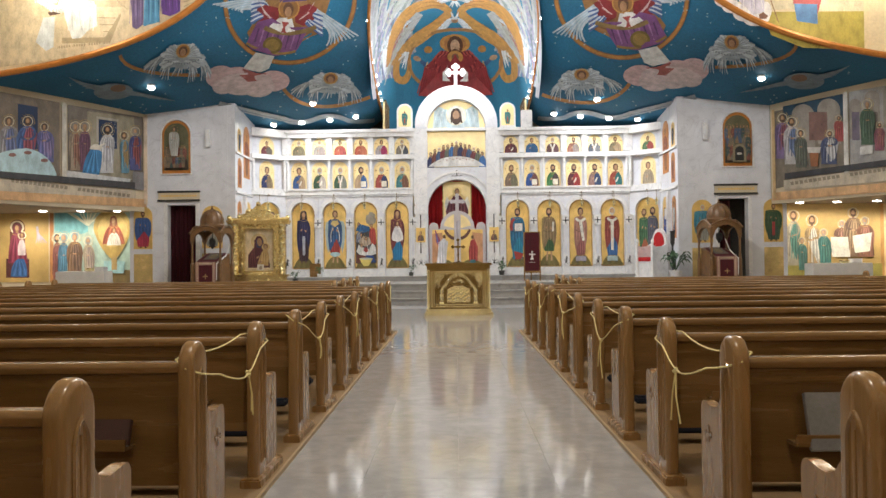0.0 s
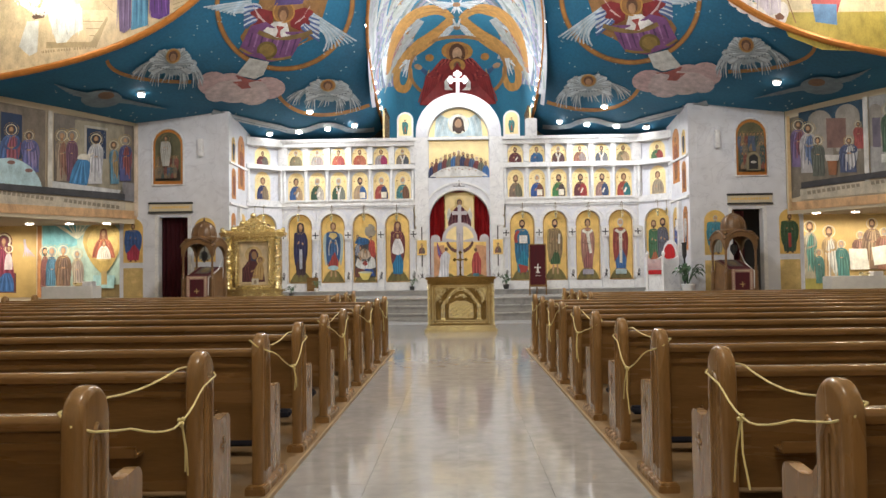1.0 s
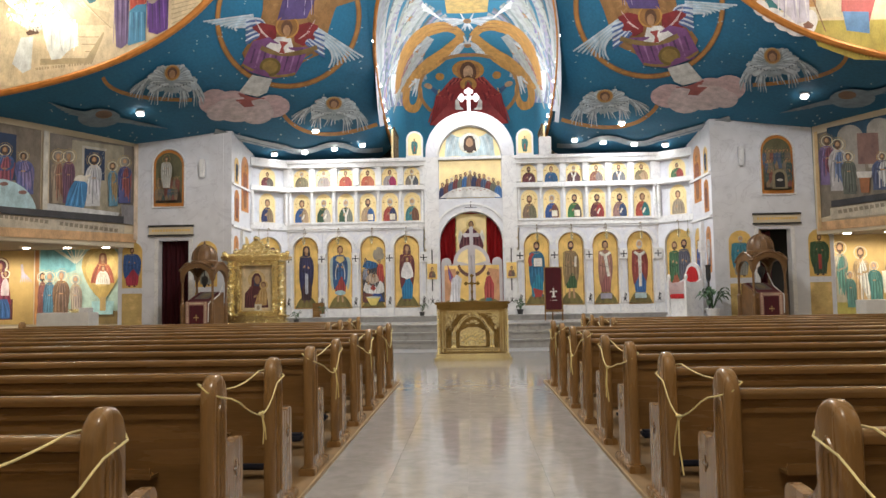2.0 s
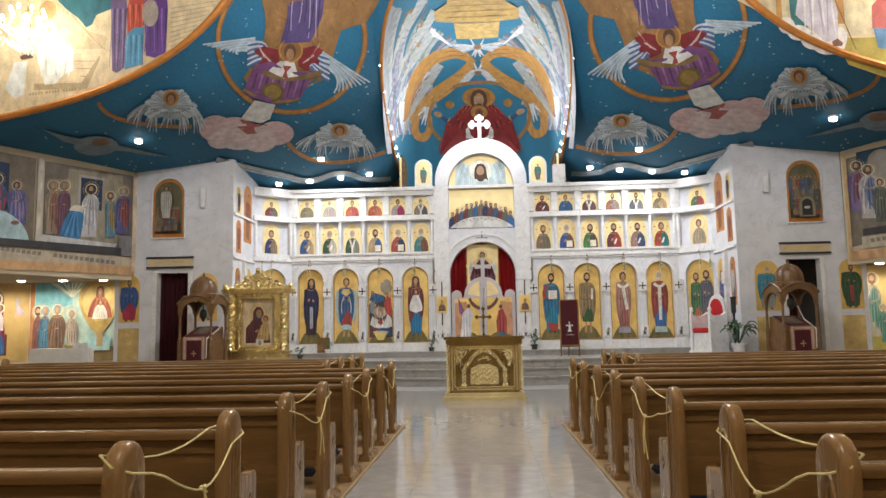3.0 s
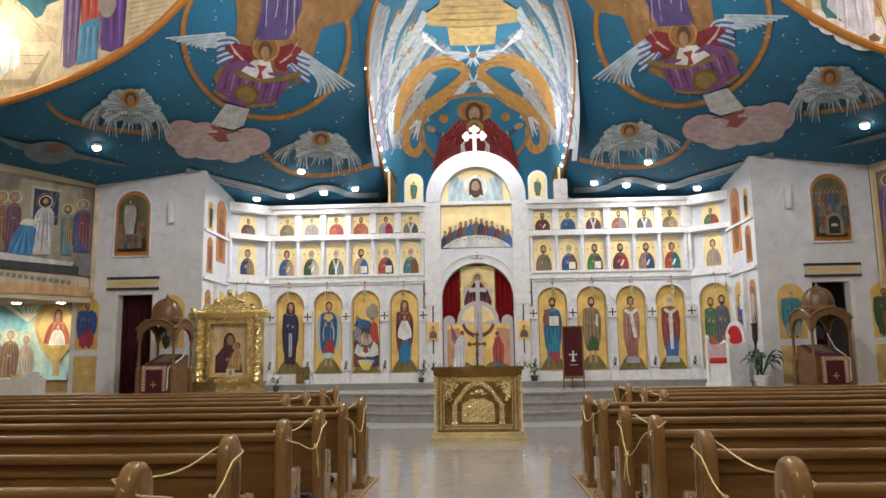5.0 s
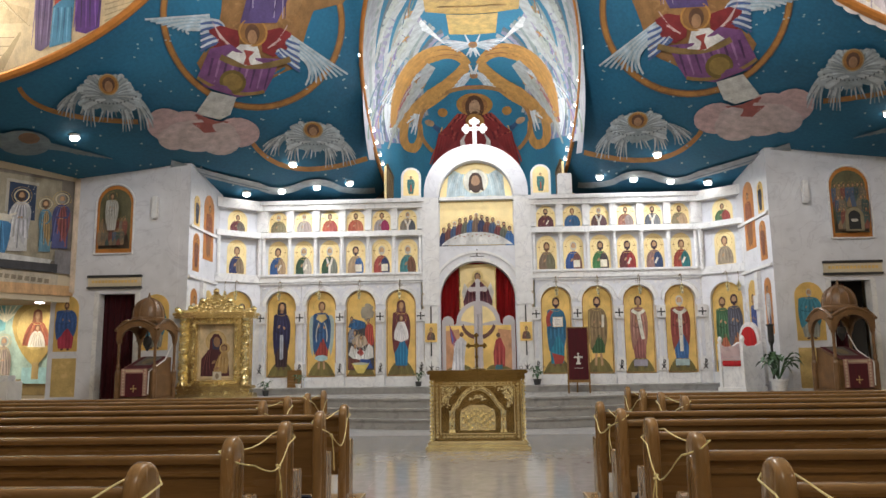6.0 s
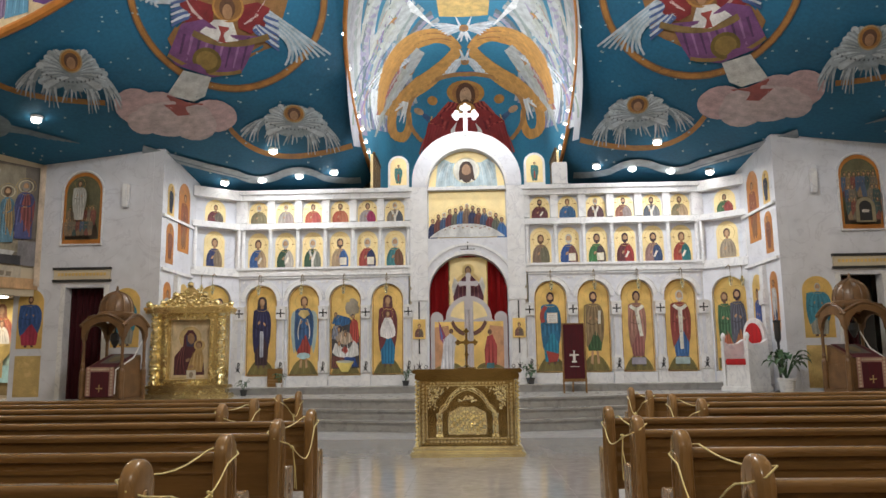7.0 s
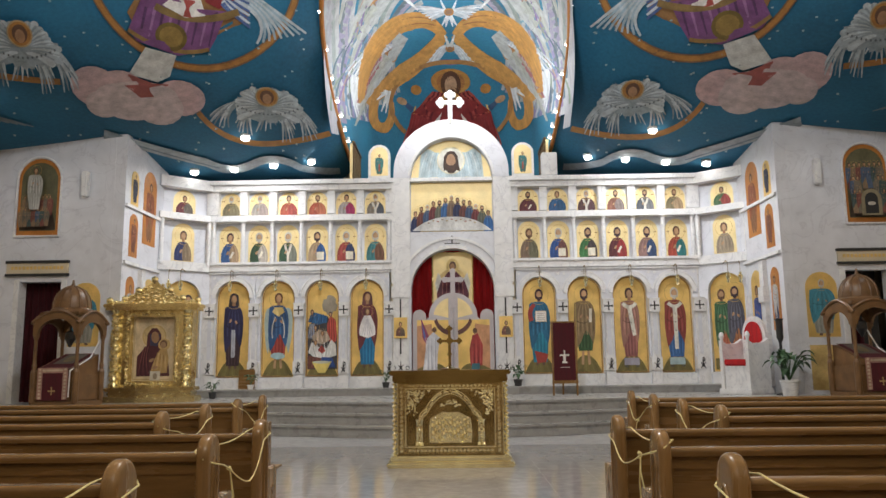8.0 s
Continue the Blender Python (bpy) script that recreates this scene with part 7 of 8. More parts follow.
        ledge = [(1386, 308), (1760, 258), (1760, 270), (1386, 318)]
        band = [(1384, 320), (1760, 272), (1760, 304), (1384, 338)]
        trimz = [(1364, 342), (1760, 308), (1760, 326), (1364, 356)]
    par = thing("parapet", "gallery parapet with dark ledge and lettered cream band", "parapet")
    mu = Mural(camera_door, on_plane(gp), False, 0, 0.05)
    mu.add((0.50, 0.44, 0.34), band)
    mu.cut("band", par)
    mu.add((0.60, 0.37, 0.19), trimz)
    mu.cut("trim", par, "gold-orange edging strip")
    for x, y in bars:
        mu.ribbon((0.26, 0.21, 0.16), [(x, y), (x + 5.6, y + (0.6 if s < 0 else -0.8))], 6)
        mu.cut("lettering_bar", par, "grey unreadable lettering bar")
    mu.off = 0.10
    mu.add((0.05, 0.05, 0.055), ledge)
    mu.done("ledge", par, "dark grey ledge")

# ---- lower murals in the recesses ----
RP = Plane((0, 26.38, 0), (1, 0, 0))
rng = random.Random(90)
mt = thing("mural", "low gold mural with seated robed shape", "mural")
mu = Mural(camera_door, on_plane(RP), False, 0, 0.01)
mu.add(mat("gold_paint", (0.52, 0.36, 0.13), 0.5, 0.2, var=0.3, scale=1.5), [(-120, 355), (79, 363), (79, 500), (-120, 500)])
mu.cut("painted_ground", mt)
mu.add((0.14, 0.05, 0.035), [(9, 478), (9, 402)] + arc(22.5, 402, 14, 180, 360, 10) + [(36, 478)])
mu.add((0.10, 0.03, 0.03), [(2, 492), (2, 458), (44, 458), (44, 492)])
mu.ribbon((0.74, 0.68, 0.52), [(22 + 11 * math.cos(t), 402 + 11 * math.sin(t)) for t in [2 * math.pi * k / 20 for k in range(21)]], 3)
robe = (0.20, 0.03, 0.06)
mu.add(robe, bezier((6, 466), (6, 420), (18, 411), 6) + bezier((26, 411), (38, 424), (41, 466), 6))
for k in range(7):
    mu.ribbon(shade(robe, 1.5 if k % 2 else 0.6), bezier((18 + k, 416), (12 + 3.5 * k, 436), (9 + 5 * k, 464), 5), 1, 2.4)
robe = (0.04, 0.12, 0.30)
mu.add(robe, bezier((10, 490), (12, 464), (24, 458), 6) + bezier((34, 458), (41, 470), (40, 490), 6))
for k in range(6):
    mu.ribbon(shade(robe, 1.5 if k % 2 else 0.6), bezier((20 + 2 * k, 462), (16 + 4 * k, 474), (12 + 5 * k, 488), 5), 1, 2.2)
mu.add((0.62, 0.52, 0.52), bezier((23, 452), (23, 430), (28, 424), 5) + bezier((33, 424), (39, 434), (37, 452), 5))
mu.ribbon((0.74, 0.66, 0.48), [(31 + 6.5 * math.cos(t), 416 + 6.5 * math.sin(t)) for t in [2 * math.pi * k / 16 for k in range(17)]], 2)
head(mu, 31, 416, -4.6, (0.16, 0.08, 0.04))
head(mu, 22, 403, -7.5, (0.16, 0.03, 0.05), False, (0.16, 0.03, 0.05))
for k in range(6):
    mu.ribbon((0.46, 0.42, 0.52), bezier((58, 400 + 3 * k), (62, 412), (56 + 4 * k, 430), 4), 4, 1)
mu.done("painted_robe", mt)
mt = thing("mural", "low turquoise mural with robed shapes and gold heart form", "mural")
mu = Mural(camera_door, on_plane(RP), False, 0, 0.01)
mu.add((0.34, 0.46, 0.38), [(88, 366), (240, 372), (240, 500), (88, 500)])
mu.add((0.16, 0.40, 0.42), [(90, 368), (150, 370), (150, 410), (90, 430)])
mu.add((0.20, 0.14, 0.05), [(160, 478), (240, 478), (240, 500), (160, 500)])
for k in range(9):
    mu.ribbon((0.72, 0.70, 0.52), [(150, 398), (104 + 9 * k, 370 + (k % 3) * 3)], 4, 1)
mu.add((0.40, 0.18, 0.06), [(81, 364), (88, 366), (88, 500), (81, 500)])
mu.cut("painted_ground", mt)
for x, y0, y1, w, a, b in ((94, 412, 498, 14, (0.20, 0.06, 0.05), (0.2, 0.06, 0.05)), (106, 412, 498, 18, (0.04, 0.16, 0.26), (0.05, 0.2, 0.3)), (126, 410, 495, 28, (0.20, 0.11, 0.05), (0.14, 0.08, 0.05)), (150, 418, 492, 20, (0.40, 0.34, 0.24), (0.3, 0.24, 0.2)), (232, 435, 475, 12, (0.08, 0.14, 0.12), (0.1, 0.1, 0.1))):
    halo_fig(mu, rng, x, y0, y1, w, a, b)
    mu.cut("painted_robe", mt)
mu.add((0.40, 0.28, 0.08), bezier((160, 405), (160, 372), (196, 370), 8) + bezier((196, 370), (228, 372), (226, 408), 8)[1:] + bezier((226, 408), (220, 440), (196, 462), 8)[1:] + bezier((196, 462), (168, 440), (160, 405), 8)[1:-1])
mu.add((0.52, 0.38, 0.13), ellipse(194, 408, 27, 30, 18))
robe = (0.30, 0.08, 0.04)
mu.add(robe, bezier((176, 432), (178, 408), (190, 398), 6) + bezier((202, 398), (214, 408), (216, 432), 6))
for k in range(6):
    mu.ribbon(shade(robe, 1.5 if k % 2 else 0.6), bezier((190 + 2 * k, 402), (182 + 5 * k, 414), (178 + 7 * k, 430), 5), 1, 2.2)
mu.add((0.70, 0.66, 0.56), bezier((184, 434), (186, 416), (192, 412), 5) + bezier((201, 412), (208, 418), (209, 434), 5))
for k in range(5):
    mu.ribbon((0.46, 0.40, 0.30), [(193 + 1.6 * k, 415), (188 + 4 * k, 432)], 0.8, 1.2)
head(mu, 196, 390, -7.5, (0.14, 0.06, 0.03), False, (0.22, 0.08, 0.04))
head(mu, 197, 408, -4.6, (0.16, 0.08, 0.04))
mu.add((0.30, 0.50, 0.50), [(178, 462), (216, 462), (214, 484), (178, 484)])
mu.add((0.35, 0.25, 0.10), [(192, 455), (202, 455), (202, 478), (192, 478)])
mu.done("painted_heart", mt)
mt = thing("mural", "low gold mural with green and white robed shapes", "mural")
mu = Mural(camera_door, on_plane(RP), False, 0, 0.01)
mu.add(MATS["gold_paint"], [(1388, 345), (1553, 340), (1553, 490), (1388, 490)])
mu.add((0.66, 0.52, 0.28), [(1556, 340), (1760, 335), (1760, 490), (1556, 490)])
mu.add((0.50, 0.26, 0.08), [(1551, 338), (1557, 338), (1557, 490), (1551, 490)])
mu.add((0.30, 0.26, 0.06), [(1388, 470), (1553, 466), (1553, 490), (1388, 490)])
mu.cut("painted_ground", mt)
for x, y0, y1, w, a, b in ((1400, 372, 470, 24, (0.40, 0.36, 0.26), (0.05, 0.2, 0.16)), (1432, 380, 478, 28, (0.50, 0.34, 0.15), (0.55, 0.55, 0.48)), (1414, 420, 478, 16, (0.05, 0.20, 0.17), (0.04, 0.15, 0.13)), (1452, 405, 470, 22, (0.04, 0.20, 0.18), (0.05, 0.2, 0.16)), (1484, 390, 455, 30, (0.22, 0.10, 0.06), (0.3, 0.15, 0.1)), (1504, 368, 455, 30, (0.20, 0.12, 0.06), (0.3, 0.2, 0.1)), (1524, 384, 455, 30, (0.24, 0.10, 0.05), (0.3, 0.12, 0.08))):
    halo_fig(mu, rng, x, y0, y1, w, a, b)
    mu.cut("painted_robe", mt)
mu.add((0.70, 0.68, 0.56), [(1464, 420), (1494, 420), (1498, 455), (1466, 455)])
mu.add((0.66, 0.68, 0.56), [(1502, 418), (1536, 412), (1532, 445), (1506, 448)])
mu.done("painted_cloth", mt)

# ---- furniture of the sanctuary step ----
def twisted(bm, x, y, z0, z1, r, turns, amp=0.35, seg=8, n=40):
    """A twisted column."""
    rings = []
    for i in range(n + 1):
        f = i / n
        a = 2 * math.pi * turns * f
        c = Vector((x + r * amp * math.cos(a), y + r * amp * math.sin(a), z0 + (z1 - z0) * f))
        rings.append([bm.verts.new(c + Vector((r * math.cos(2 * math.pi * k / seg), r * math.sin(2 * math.pi * k / seg), 0))) for k in range(seg)])
    for p, q in zip(rings, rings[1:]):
        for k in range(seg):
            bm.faces.new((p[k], p[(k + 1) % seg], q[(k + 1) % seg], q[k]))
    bm.faces.new(rings[0][::-1])
    bm.faces.new(rings[-1])
    return bm


def blob(bm, c, r, sx=1, sy=1, sz=1):
    g = bmesh.ops.create_icosphere(bm, subdivisions=1, radius=r)
    for v in g["verts"]:
        v.co = Vector((v.co.x * sx + c[0], v.co.y * sy + c[1], v.co.z * sz + c[2]))


# gilded shrine with a framed icon
sh = thing("icon_shrine", "carved and gilded shrine framing a dark icon", "shrine", (-6.5, 24.7, 0.51), 4)
part("base", box(box(bmesh.new(), -0.98, 0.98, -0.05, 0.55, 0, 0.13, 0.02), -0.9, 0.9, 0.0, 0.5, 0.13, 0.24, 0.03), GOLD, sh)
part("plinth", box(bmesh.new(), -0.95, 0.95, -0.03, 0.52, 0.24, 0.32, 0.02), GOLD, sh)
bm = bmesh.new()
box(bm, -0.85, -0.48, 0.1, 0.48, 0.31, 1.98)
box(bm, 0.48, 0.85, 0.1, 0.48, 0.31, 1.98)
box(bm, -0.48, 0.48, 0.1, 0.48, 1.84, 1.98)
box(bm, -0.48, 0.48, 0.1, 0.48, 0.31, 0.44)
box(bm, -0.49, 0.49, 0.3, 0.47, 0.43, 1.85)
part("case", bm, GOLD, sh)
for x in (-0.76, 0.76):
    bm = twisted(bmesh.new(), x, 0.02, 0.52, 1.82, 0.075, 6)
    lathe(bm, [(0.11, 0.32), (0.11, 0.38), (0.07, 0.44), (0.1, 0.48), (0.08, 0.54)], (x, 0.02, 0), 12)
    lathe(bm, [(0.07, 1.8), (0.11, 1.86), (0.07, 1.9), (0.12, 1.98)], (x, 0.02, 0), 12)
    rng = random.Random(2)
    for k in range(90):
        a, z = rng.uniform(3.4, 6.0), rng.uniform(0.54, 1.8)
        blob(bm, (x + 0.085 * math.cos(a), 0.02 + 0.085 * math.sin(a), z), 0.024)
    part("column", bm, GOLD, sh, smooth=True)
rng = random.Random(6)
bm = bmesh.new()
for k in range(170):
    x = -0.53 if k % 2 else 0.53
    blob(bm, (x + rng.uniform(-0.03, 0.03), 0.09, 0.42 + 1.42 * rng.random()), rng.uniform(0.015, 0.032))
for k in range(60):
    blob(bm, (rng.uniform(-0.55, 0.55), 0.09, 1.89 + rng.uniform(-0.05, 0.05)), rng.uniform(0.015, 0.035))
    blob(bm, (rng.uniform(-0.55, 0.55), 0.09, 0.39 + rng.uniform(-0.03, 0.03)), rng.uniform(0.012, 0.028))
part("carved_border", bm, GOLD, sh, smooth=True)
part("cornice", box(box(bmesh.new(), -0.98, 0.98, -0.06, 0.5, 1.98, 2.04, 0.01), -1.02, 1.02, -0.1, 0.5, 2.04, 2.12, 0.02), GOLD, sh)
bm = bmesh.new()
crest = bezier((-0.98, 2.12), (-0.5, 2.2), (-0.3, 2.45), 8) + bezier((-0.3, 2.45), (-0.12, 2.5), (0, 2.7), 6)[1:]
crest = crest + [(-x, z) for x, z in crest[::-1][1:]] + [(0.9, 2.1), (-0.9, 2.1)]
slab(bm, Plane((0, 0.12, 0), (1, 0, 0)), crest, -0.04, 0.0)
for k in range(210):
    x = rng.uniform(-0.98, 0.98)
    top = 2.14 + 0.52 * max(0.06, 1 - abs(x) / 0.75) ** 1.2
    blob(bm, (x, 0.1, rng.uniform(2.13, top + 0.03)), rng.uniform(0.02, 0.045), 1, 0.7, 1)
for x, z in ((0, 2.66), (-0.95, 2.2), (0.95, 2.2), (-0.62, 2.24), (0.62, 2.24), (-0.34, 2.42), (0.34, 2.42)):
    blob(bm, (x, 0.1, z), 0.085, 1, 0.6, 1)
part("carved_crest", bm, GOLD, sh, smooth=True)
ipl = Plane((0, 0.29, 0), (1, 0, 0))
mu = Flat(ipl, 0.004)
mu.add((0.62, 0.50, 0.32), rect(-0.475, 0.475, 0.45, 1.84))
mu.ribbon((0.42, 0.30, 0.14), [(-0.45, 0.48), (-0.45, 1.81), (0.45, 1.81), (0.45, 0.48), (-0.45, 0.48)], 0.02)
mu.add((0.52, 0.37, 0.16), ellipse(-0.02, 1.42, 0.26, 0.26, 20))
mu.add((0.60, 0.45, 0.22), ellipse(-0.02, 1.42, 0.235, 0.235, 20))
mu.add((0.085, 0.022, 0.028), [(-0.38, 0.55), (0.34, 0.55), (0.30, 0.9), (0.14, 1.2), (0.13, 1.46), (0.04, 1.6), (-0.08, 1.6), (-0.17, 1.46), (-0.18, 1.22), (-0.38, 0.98)])
mu.add((0.05, 0.045, 0.09), [(-0.1, 1.22), (0.05, 1.2), (0.12, 1.46), (-0.12, 1.48)])
mu.add((0.33, 0.19, 0.10), ellipse(0.0, 1.4, 0.085, 0.13, 14, 8))
mu.add((0.52, 0.36, 0.15), ellipse(0.2, 1.24, 0.13, 0.13, 16))
mu.add((0.14, 0.07, 0.04), ellipse(0.19, 1.25, 0.08, 0.09, 14))
mu.add((0.36, 0.22, 0.12), ellipse(0.18, 1.23, 0.06, 0.075, 12))
mu.add((0.46, 0.30, 0.12), [(-0.08, 0.62), (0.28, 0.62), (0.31, 0.95), (0.26, 1.15), (0.12, 1.14), (0.0, 0.92)])
for k in range(6):
    mu.ribbon((0.62, 0.46, 0.22) if k % 2 else (0.26, 0.15, 0.06), [(0.06 + 0.035 * k, 1.08 - 0.02 * k), (0.0 + 0.05 * k, 0.66)], 0.016, 0.006)
for k in range(6):
    mu.ribbon((0.20, 0.06, 0.06) if k % 2 else (0.04, 0.012, 0.016), bezier((-0.12 - 0.02 * k, 1.2), (-0.2 - 0.02 * k, 0.9), (-0.06 - 0.055 * k, 0.58), 6), 0.02, 0.008)
mu.add((0.34, 0.20, 0.11), ellipse(-0.06, 0.9, 0.06, 0.035, 10, 35))
mu.add((0.34, 0.20, 0.11), ellipse(0.02, 0.74, 0.07, 0.035, 10, 20))
mu.add((0.62, 0.58, 0.50), rect(-0.08, 0.14, 0.46, 0.66))
mu.add((0.30, 0.24, 0.18), ellipse(0.03, 0.55, 0.05, 0.07, 10))
mu.done("painted_icon", sh, "dark painted icon with maroon mantle")


# domed wooden stands with a slanted icon
def kiosk(x, y, turn, label):
    k = thing("icon_stand", label, "icon stand", (x, y, 0.51), turn, "domed icon stands")
    part("cabinet", box(box(bmesh.new(), -0.5, 0.5, -0.42, 0.42, 0, 0.12, 0.01), -0.45, 0.45, -0.38, 0.38, 0.12, 0.62, 0.015), CARVED_OAK, k)
    bm = bmesh.new()
    sp = Plane((-0.4, 0, 0), (0, 1, 0))
    slab(bm, sp, [(-0.4, 0.62), (0.36, 0.62), (0.36, 1.02), (-0.36, 0.74)], 0, 0.8)
    part("desk", bm, CARVED_OAK, k)
    bm = bmesh.new()
    for px in (-0.46, 0.46):
        for py in (-0.38, 0.38):
            part("post", lathe(bmesh.new(), [(0.06, 0.1), (0.06, 0.68), (0.035, 0.74), (0.045, 0.8), (0.032, 0.86), (0.032, 1.3), (0.055, 1.36), (0.06, 1.46)], (px, py, 0), 10), CARVED_OAK, k)
    bm.free()
    for axis in (0, 1):
        for sgn in (-1, 1):
            wdt = 0.5 if axis == 0 else 0.42
            pl = Plane((0, sgn * 0.40, 0), (1, 0, 0)) if axis == 0 else Plane((sgn * 0.48, 0, 0), (0, 1, 0))
            r = wdt - 0.1
            out = [(-wdt, 1.4), (-wdt, 1.62)] + bezier((-wdt, 1.62), (-wdt * 0.4, 1.82), (0, 1.82), 6) + bezier((0, 1.82), (wdt * 0.4, 1.82), (wdt, 1.62), 6)[1:] + [(wdt, 1.4), (r, 1.4)] + arc(0, 1.38, r, 0, 180, 12, 0.82)[0:] + [(-r, 1.4)]
            bm = slab(bmesh.new(), pl, out, -0.03, 0.03)
            part("arch", bm, CARVED_OAK, k)
            crest = bezier((-wdt - 0.05, 1.62), (-wdt * 0.4, 1.87), (0, 1.86), 8) + bezier((0, 1.86), (wdt * 0.4, 1.87), (wdt + 0.05, 1.62), 8)[1:]
            part("moulding", tube(bmesh.new(), [pl.at(u, v, 0.02 * sgn) for u, v in crest], 0.035, 6), CARVED_OAK, k)
    part("roof", box(bmesh.new(), -0.44, 0.44, -0.38, 0.38, 1.76, 1.84, 0.02), CARVED_OAK, k)
    bm = lathe(bmesh.new(), [(0.38, 1.84), (0.38, 1.9), (0.345, 1.93), (0.34, 2.04), (0.31, 2.16), (0.25, 2.26), (0.16, 2.33), (0.05, 2.37), (0.03, 2.42), (0.015, 2.5)], (0, 0, 0), 24)
    dome = part("dome", bm, CARVED_OAK, k, smooth=True)
    for j in range(12):
        a = 2 * math.pi * j / 12
        pts = [(r * math.cos(a), r * math.sin(a), z) for r, z in ((0.35, 1.93), (0.345, 2.04), (0.315, 2.16), (0.255, 2.26), (0.165, 2.33), (0.05, 2.38))]
        part("rib", tube(bmesh.new(), pts, 0.014, 5), CARVED_OAK, dome)
    # cloth over the slanted desk, with patterned borders
    cl = Plane((0, -0.36, 0.755), (1, 0, 0), (0, 0.72, 0.28))
    mu = Flat(cl, 0.01)
    mu.add(MAROON, rect(-0.33, 0.33, -0.02, 0.76))
    mu.add((0.10, 0.09, 0.07), rect(-0.22, 0.22, 0.2, 0.72))
    mu.add((0.18, 0.14, 0.07), ellipse(0, 0.46, 0.12, 0.18, 14))
    fr = Plane((0, -0.43, 0), (1, 0, 0))
    mu.pl, mu.off = fr, 0.006
    mu.add(MAROON, rect(-0.33, 0.33, 0.14, 0.76))
    for u0, u1, v0, v1 in ((-0.33, -0.22, 0.16, 0.76), (0.22, 0.33, 0.16, 0.76), (-0.22, 0.22, 0.66, 0.76)):
        mu.add((0.36, 0.20, 0.16), rect(u0, u1, v0, v1))
        for q in range(9):
            f = (q + 0.5) / 9
            c = ((u0 + u1) / 2, v0 + (v1 - v0) * f) if v1 - v0 > u1 - u0 else (u0 + (u1 - u0) * f, (v0 + v1) / 2)
            mu.add((0.52, 0.42, 0.30), ellipse(c[0], c[1], 0.03, 0.024, 8))
    mu.add((0.50, 0.34, 0.14), cross_shape(0, 0.32, 0.08))
    mu.done("cloth", k, "maroon cloth with woven pale borders")
    part("strap", tube(bmesh.new(), [(0.36, -0.44, 0.2), (0.37, -0.44, 0.7), (0.40, 0.1, 0.95), (0.4, 0.36, 1.3)], 0.014, 5), WHITE_CLOTH, k)
    part("hanging_lamp", lathe(bmesh.new(), [(0.008, 1.7), (0.02, 1.5), (0.09, 1.45), (0.1, 1.32), (0.05, 1.22), (0.02, 1.16)], (0, 0, 0), 12), BLACK, k)
    return k


kiosk(-7.55, 23.3, -10, "domed carved oak icon stand with maroon cloth")
kiosk(8.05, 23.3, 10, "domed carved oak icon stand beside a doorway")

# maroon banner on an easel
es = thing("easel", "wooden easel holding a maroon banner with cross", "easel", (2.56, 25.6, 0.51))
part("banner", box(bmesh.new(), -0.245, 0.245, -0.02, 0.01, 0.34, 1.63, 0.006), MAROON, es)
for x in (-0.265, 0.265):
    part("stile", box(bmesh.new(), x - 0.02, x + 0.02, -0.03, 0.02, 0.0, 1.64, 0.006), OAK_END, es)
part("rail", box(bmesh.new(), -0.29, 0.29, -0.05, 0.03, 0.27, 0.34, 0.006), OAK_END, es)
part("rail", box(bmesh.new(), -0.285, 0.285, -0.03, 0.02, 1.63, 1.66, 0.006), OAK_END, es)
part("rear_leg", tube(bmesh.new(), [(0, 0.02, 1.4), (0, 0.4, 0.01)], 0.02, 6), OAK_END, es)
bp = Plane((0, -0.022, 0), (1, 0, 0))
bm = slab(bmesh.new(), bp, cross_shape(0, 0.9, 0.11), 0, 0.004)
slab(bm, bp, rect(-0.06, 0.06, 0.72, 0.76), 0, 0.004)
slab(bm, bp, rect(-0.03, 0.03, 0.74, 0.9), 0, 0.005)
for k in range(5):
    slab(bm, bp, rect(-0.1 + 0.045 * k, -0.07 + 0.045 * k, 0.62, 0.635), 0, 0.004)
part("emblem", bm, WHITE_CLOTH, es, "pale embroidered cross")

# marble throne
th = thing("throne", "white marble throne with red upholstered back", "throne", (6.55, 25.45, 0.51), -58)
th.scale = (0.68, 0.68, 1.0)
part("base", box(bmesh.new(), -0.62, 0.62, -0.6, 0.55, 0, 0.12, 0.015), TRIM_MARBLE, th)
for s in (-1, 1):
    bm = slab(bmesh.new(), Plane((s * 0.5 - 0.06, 0, 0), (0, 1, 0)), [(-0.55, 0.12), (0.5, 0.12), (0.5, 1.22), (0.2, 1.12), (-0.3, 1.1), (-0.55, 1.18)], 0, 0.12)
    side = part("side_panel", bm, TRIM_MARBLE, th)
    part("finial", lathe(bmesh.new(), [(0.06, 1.15), (0.05, 1.2), (0.085, 1.27), (0.06, 1.34), (0.01, 1.37)], (s * 0.5, -0.48, 0), 12), TRIM_MARBLE, th, smooth=True)
bm = slab(bmesh.new(), Plane((0, 0.5, 0), (1, 0, 0)), arched(-0.44, 0.44, 0.12, 1.72), -0.12, 0.0)
part("back", bm, TRIM_MARBLE, th)
part("back_cushion", slab(bmesh.new(), Plane((0, 0.5, 0), (1, 0, 0)), arched(-0.33, 0.33, 1.0, 1.60), 0.0, 0.05), CRIMSON, th)
part("seat", box(bmesh.new(), -0.43, 0.43, -0.5, 0.49, 0.12, 0.62, 0.01), TRIM_MARBLE, th)
part("seat_cushion", box(bmesh.new(), -0.42, 0.42, -0.54, 0.30, 0.62, 0.76, 0.03), CRIMSON, th)


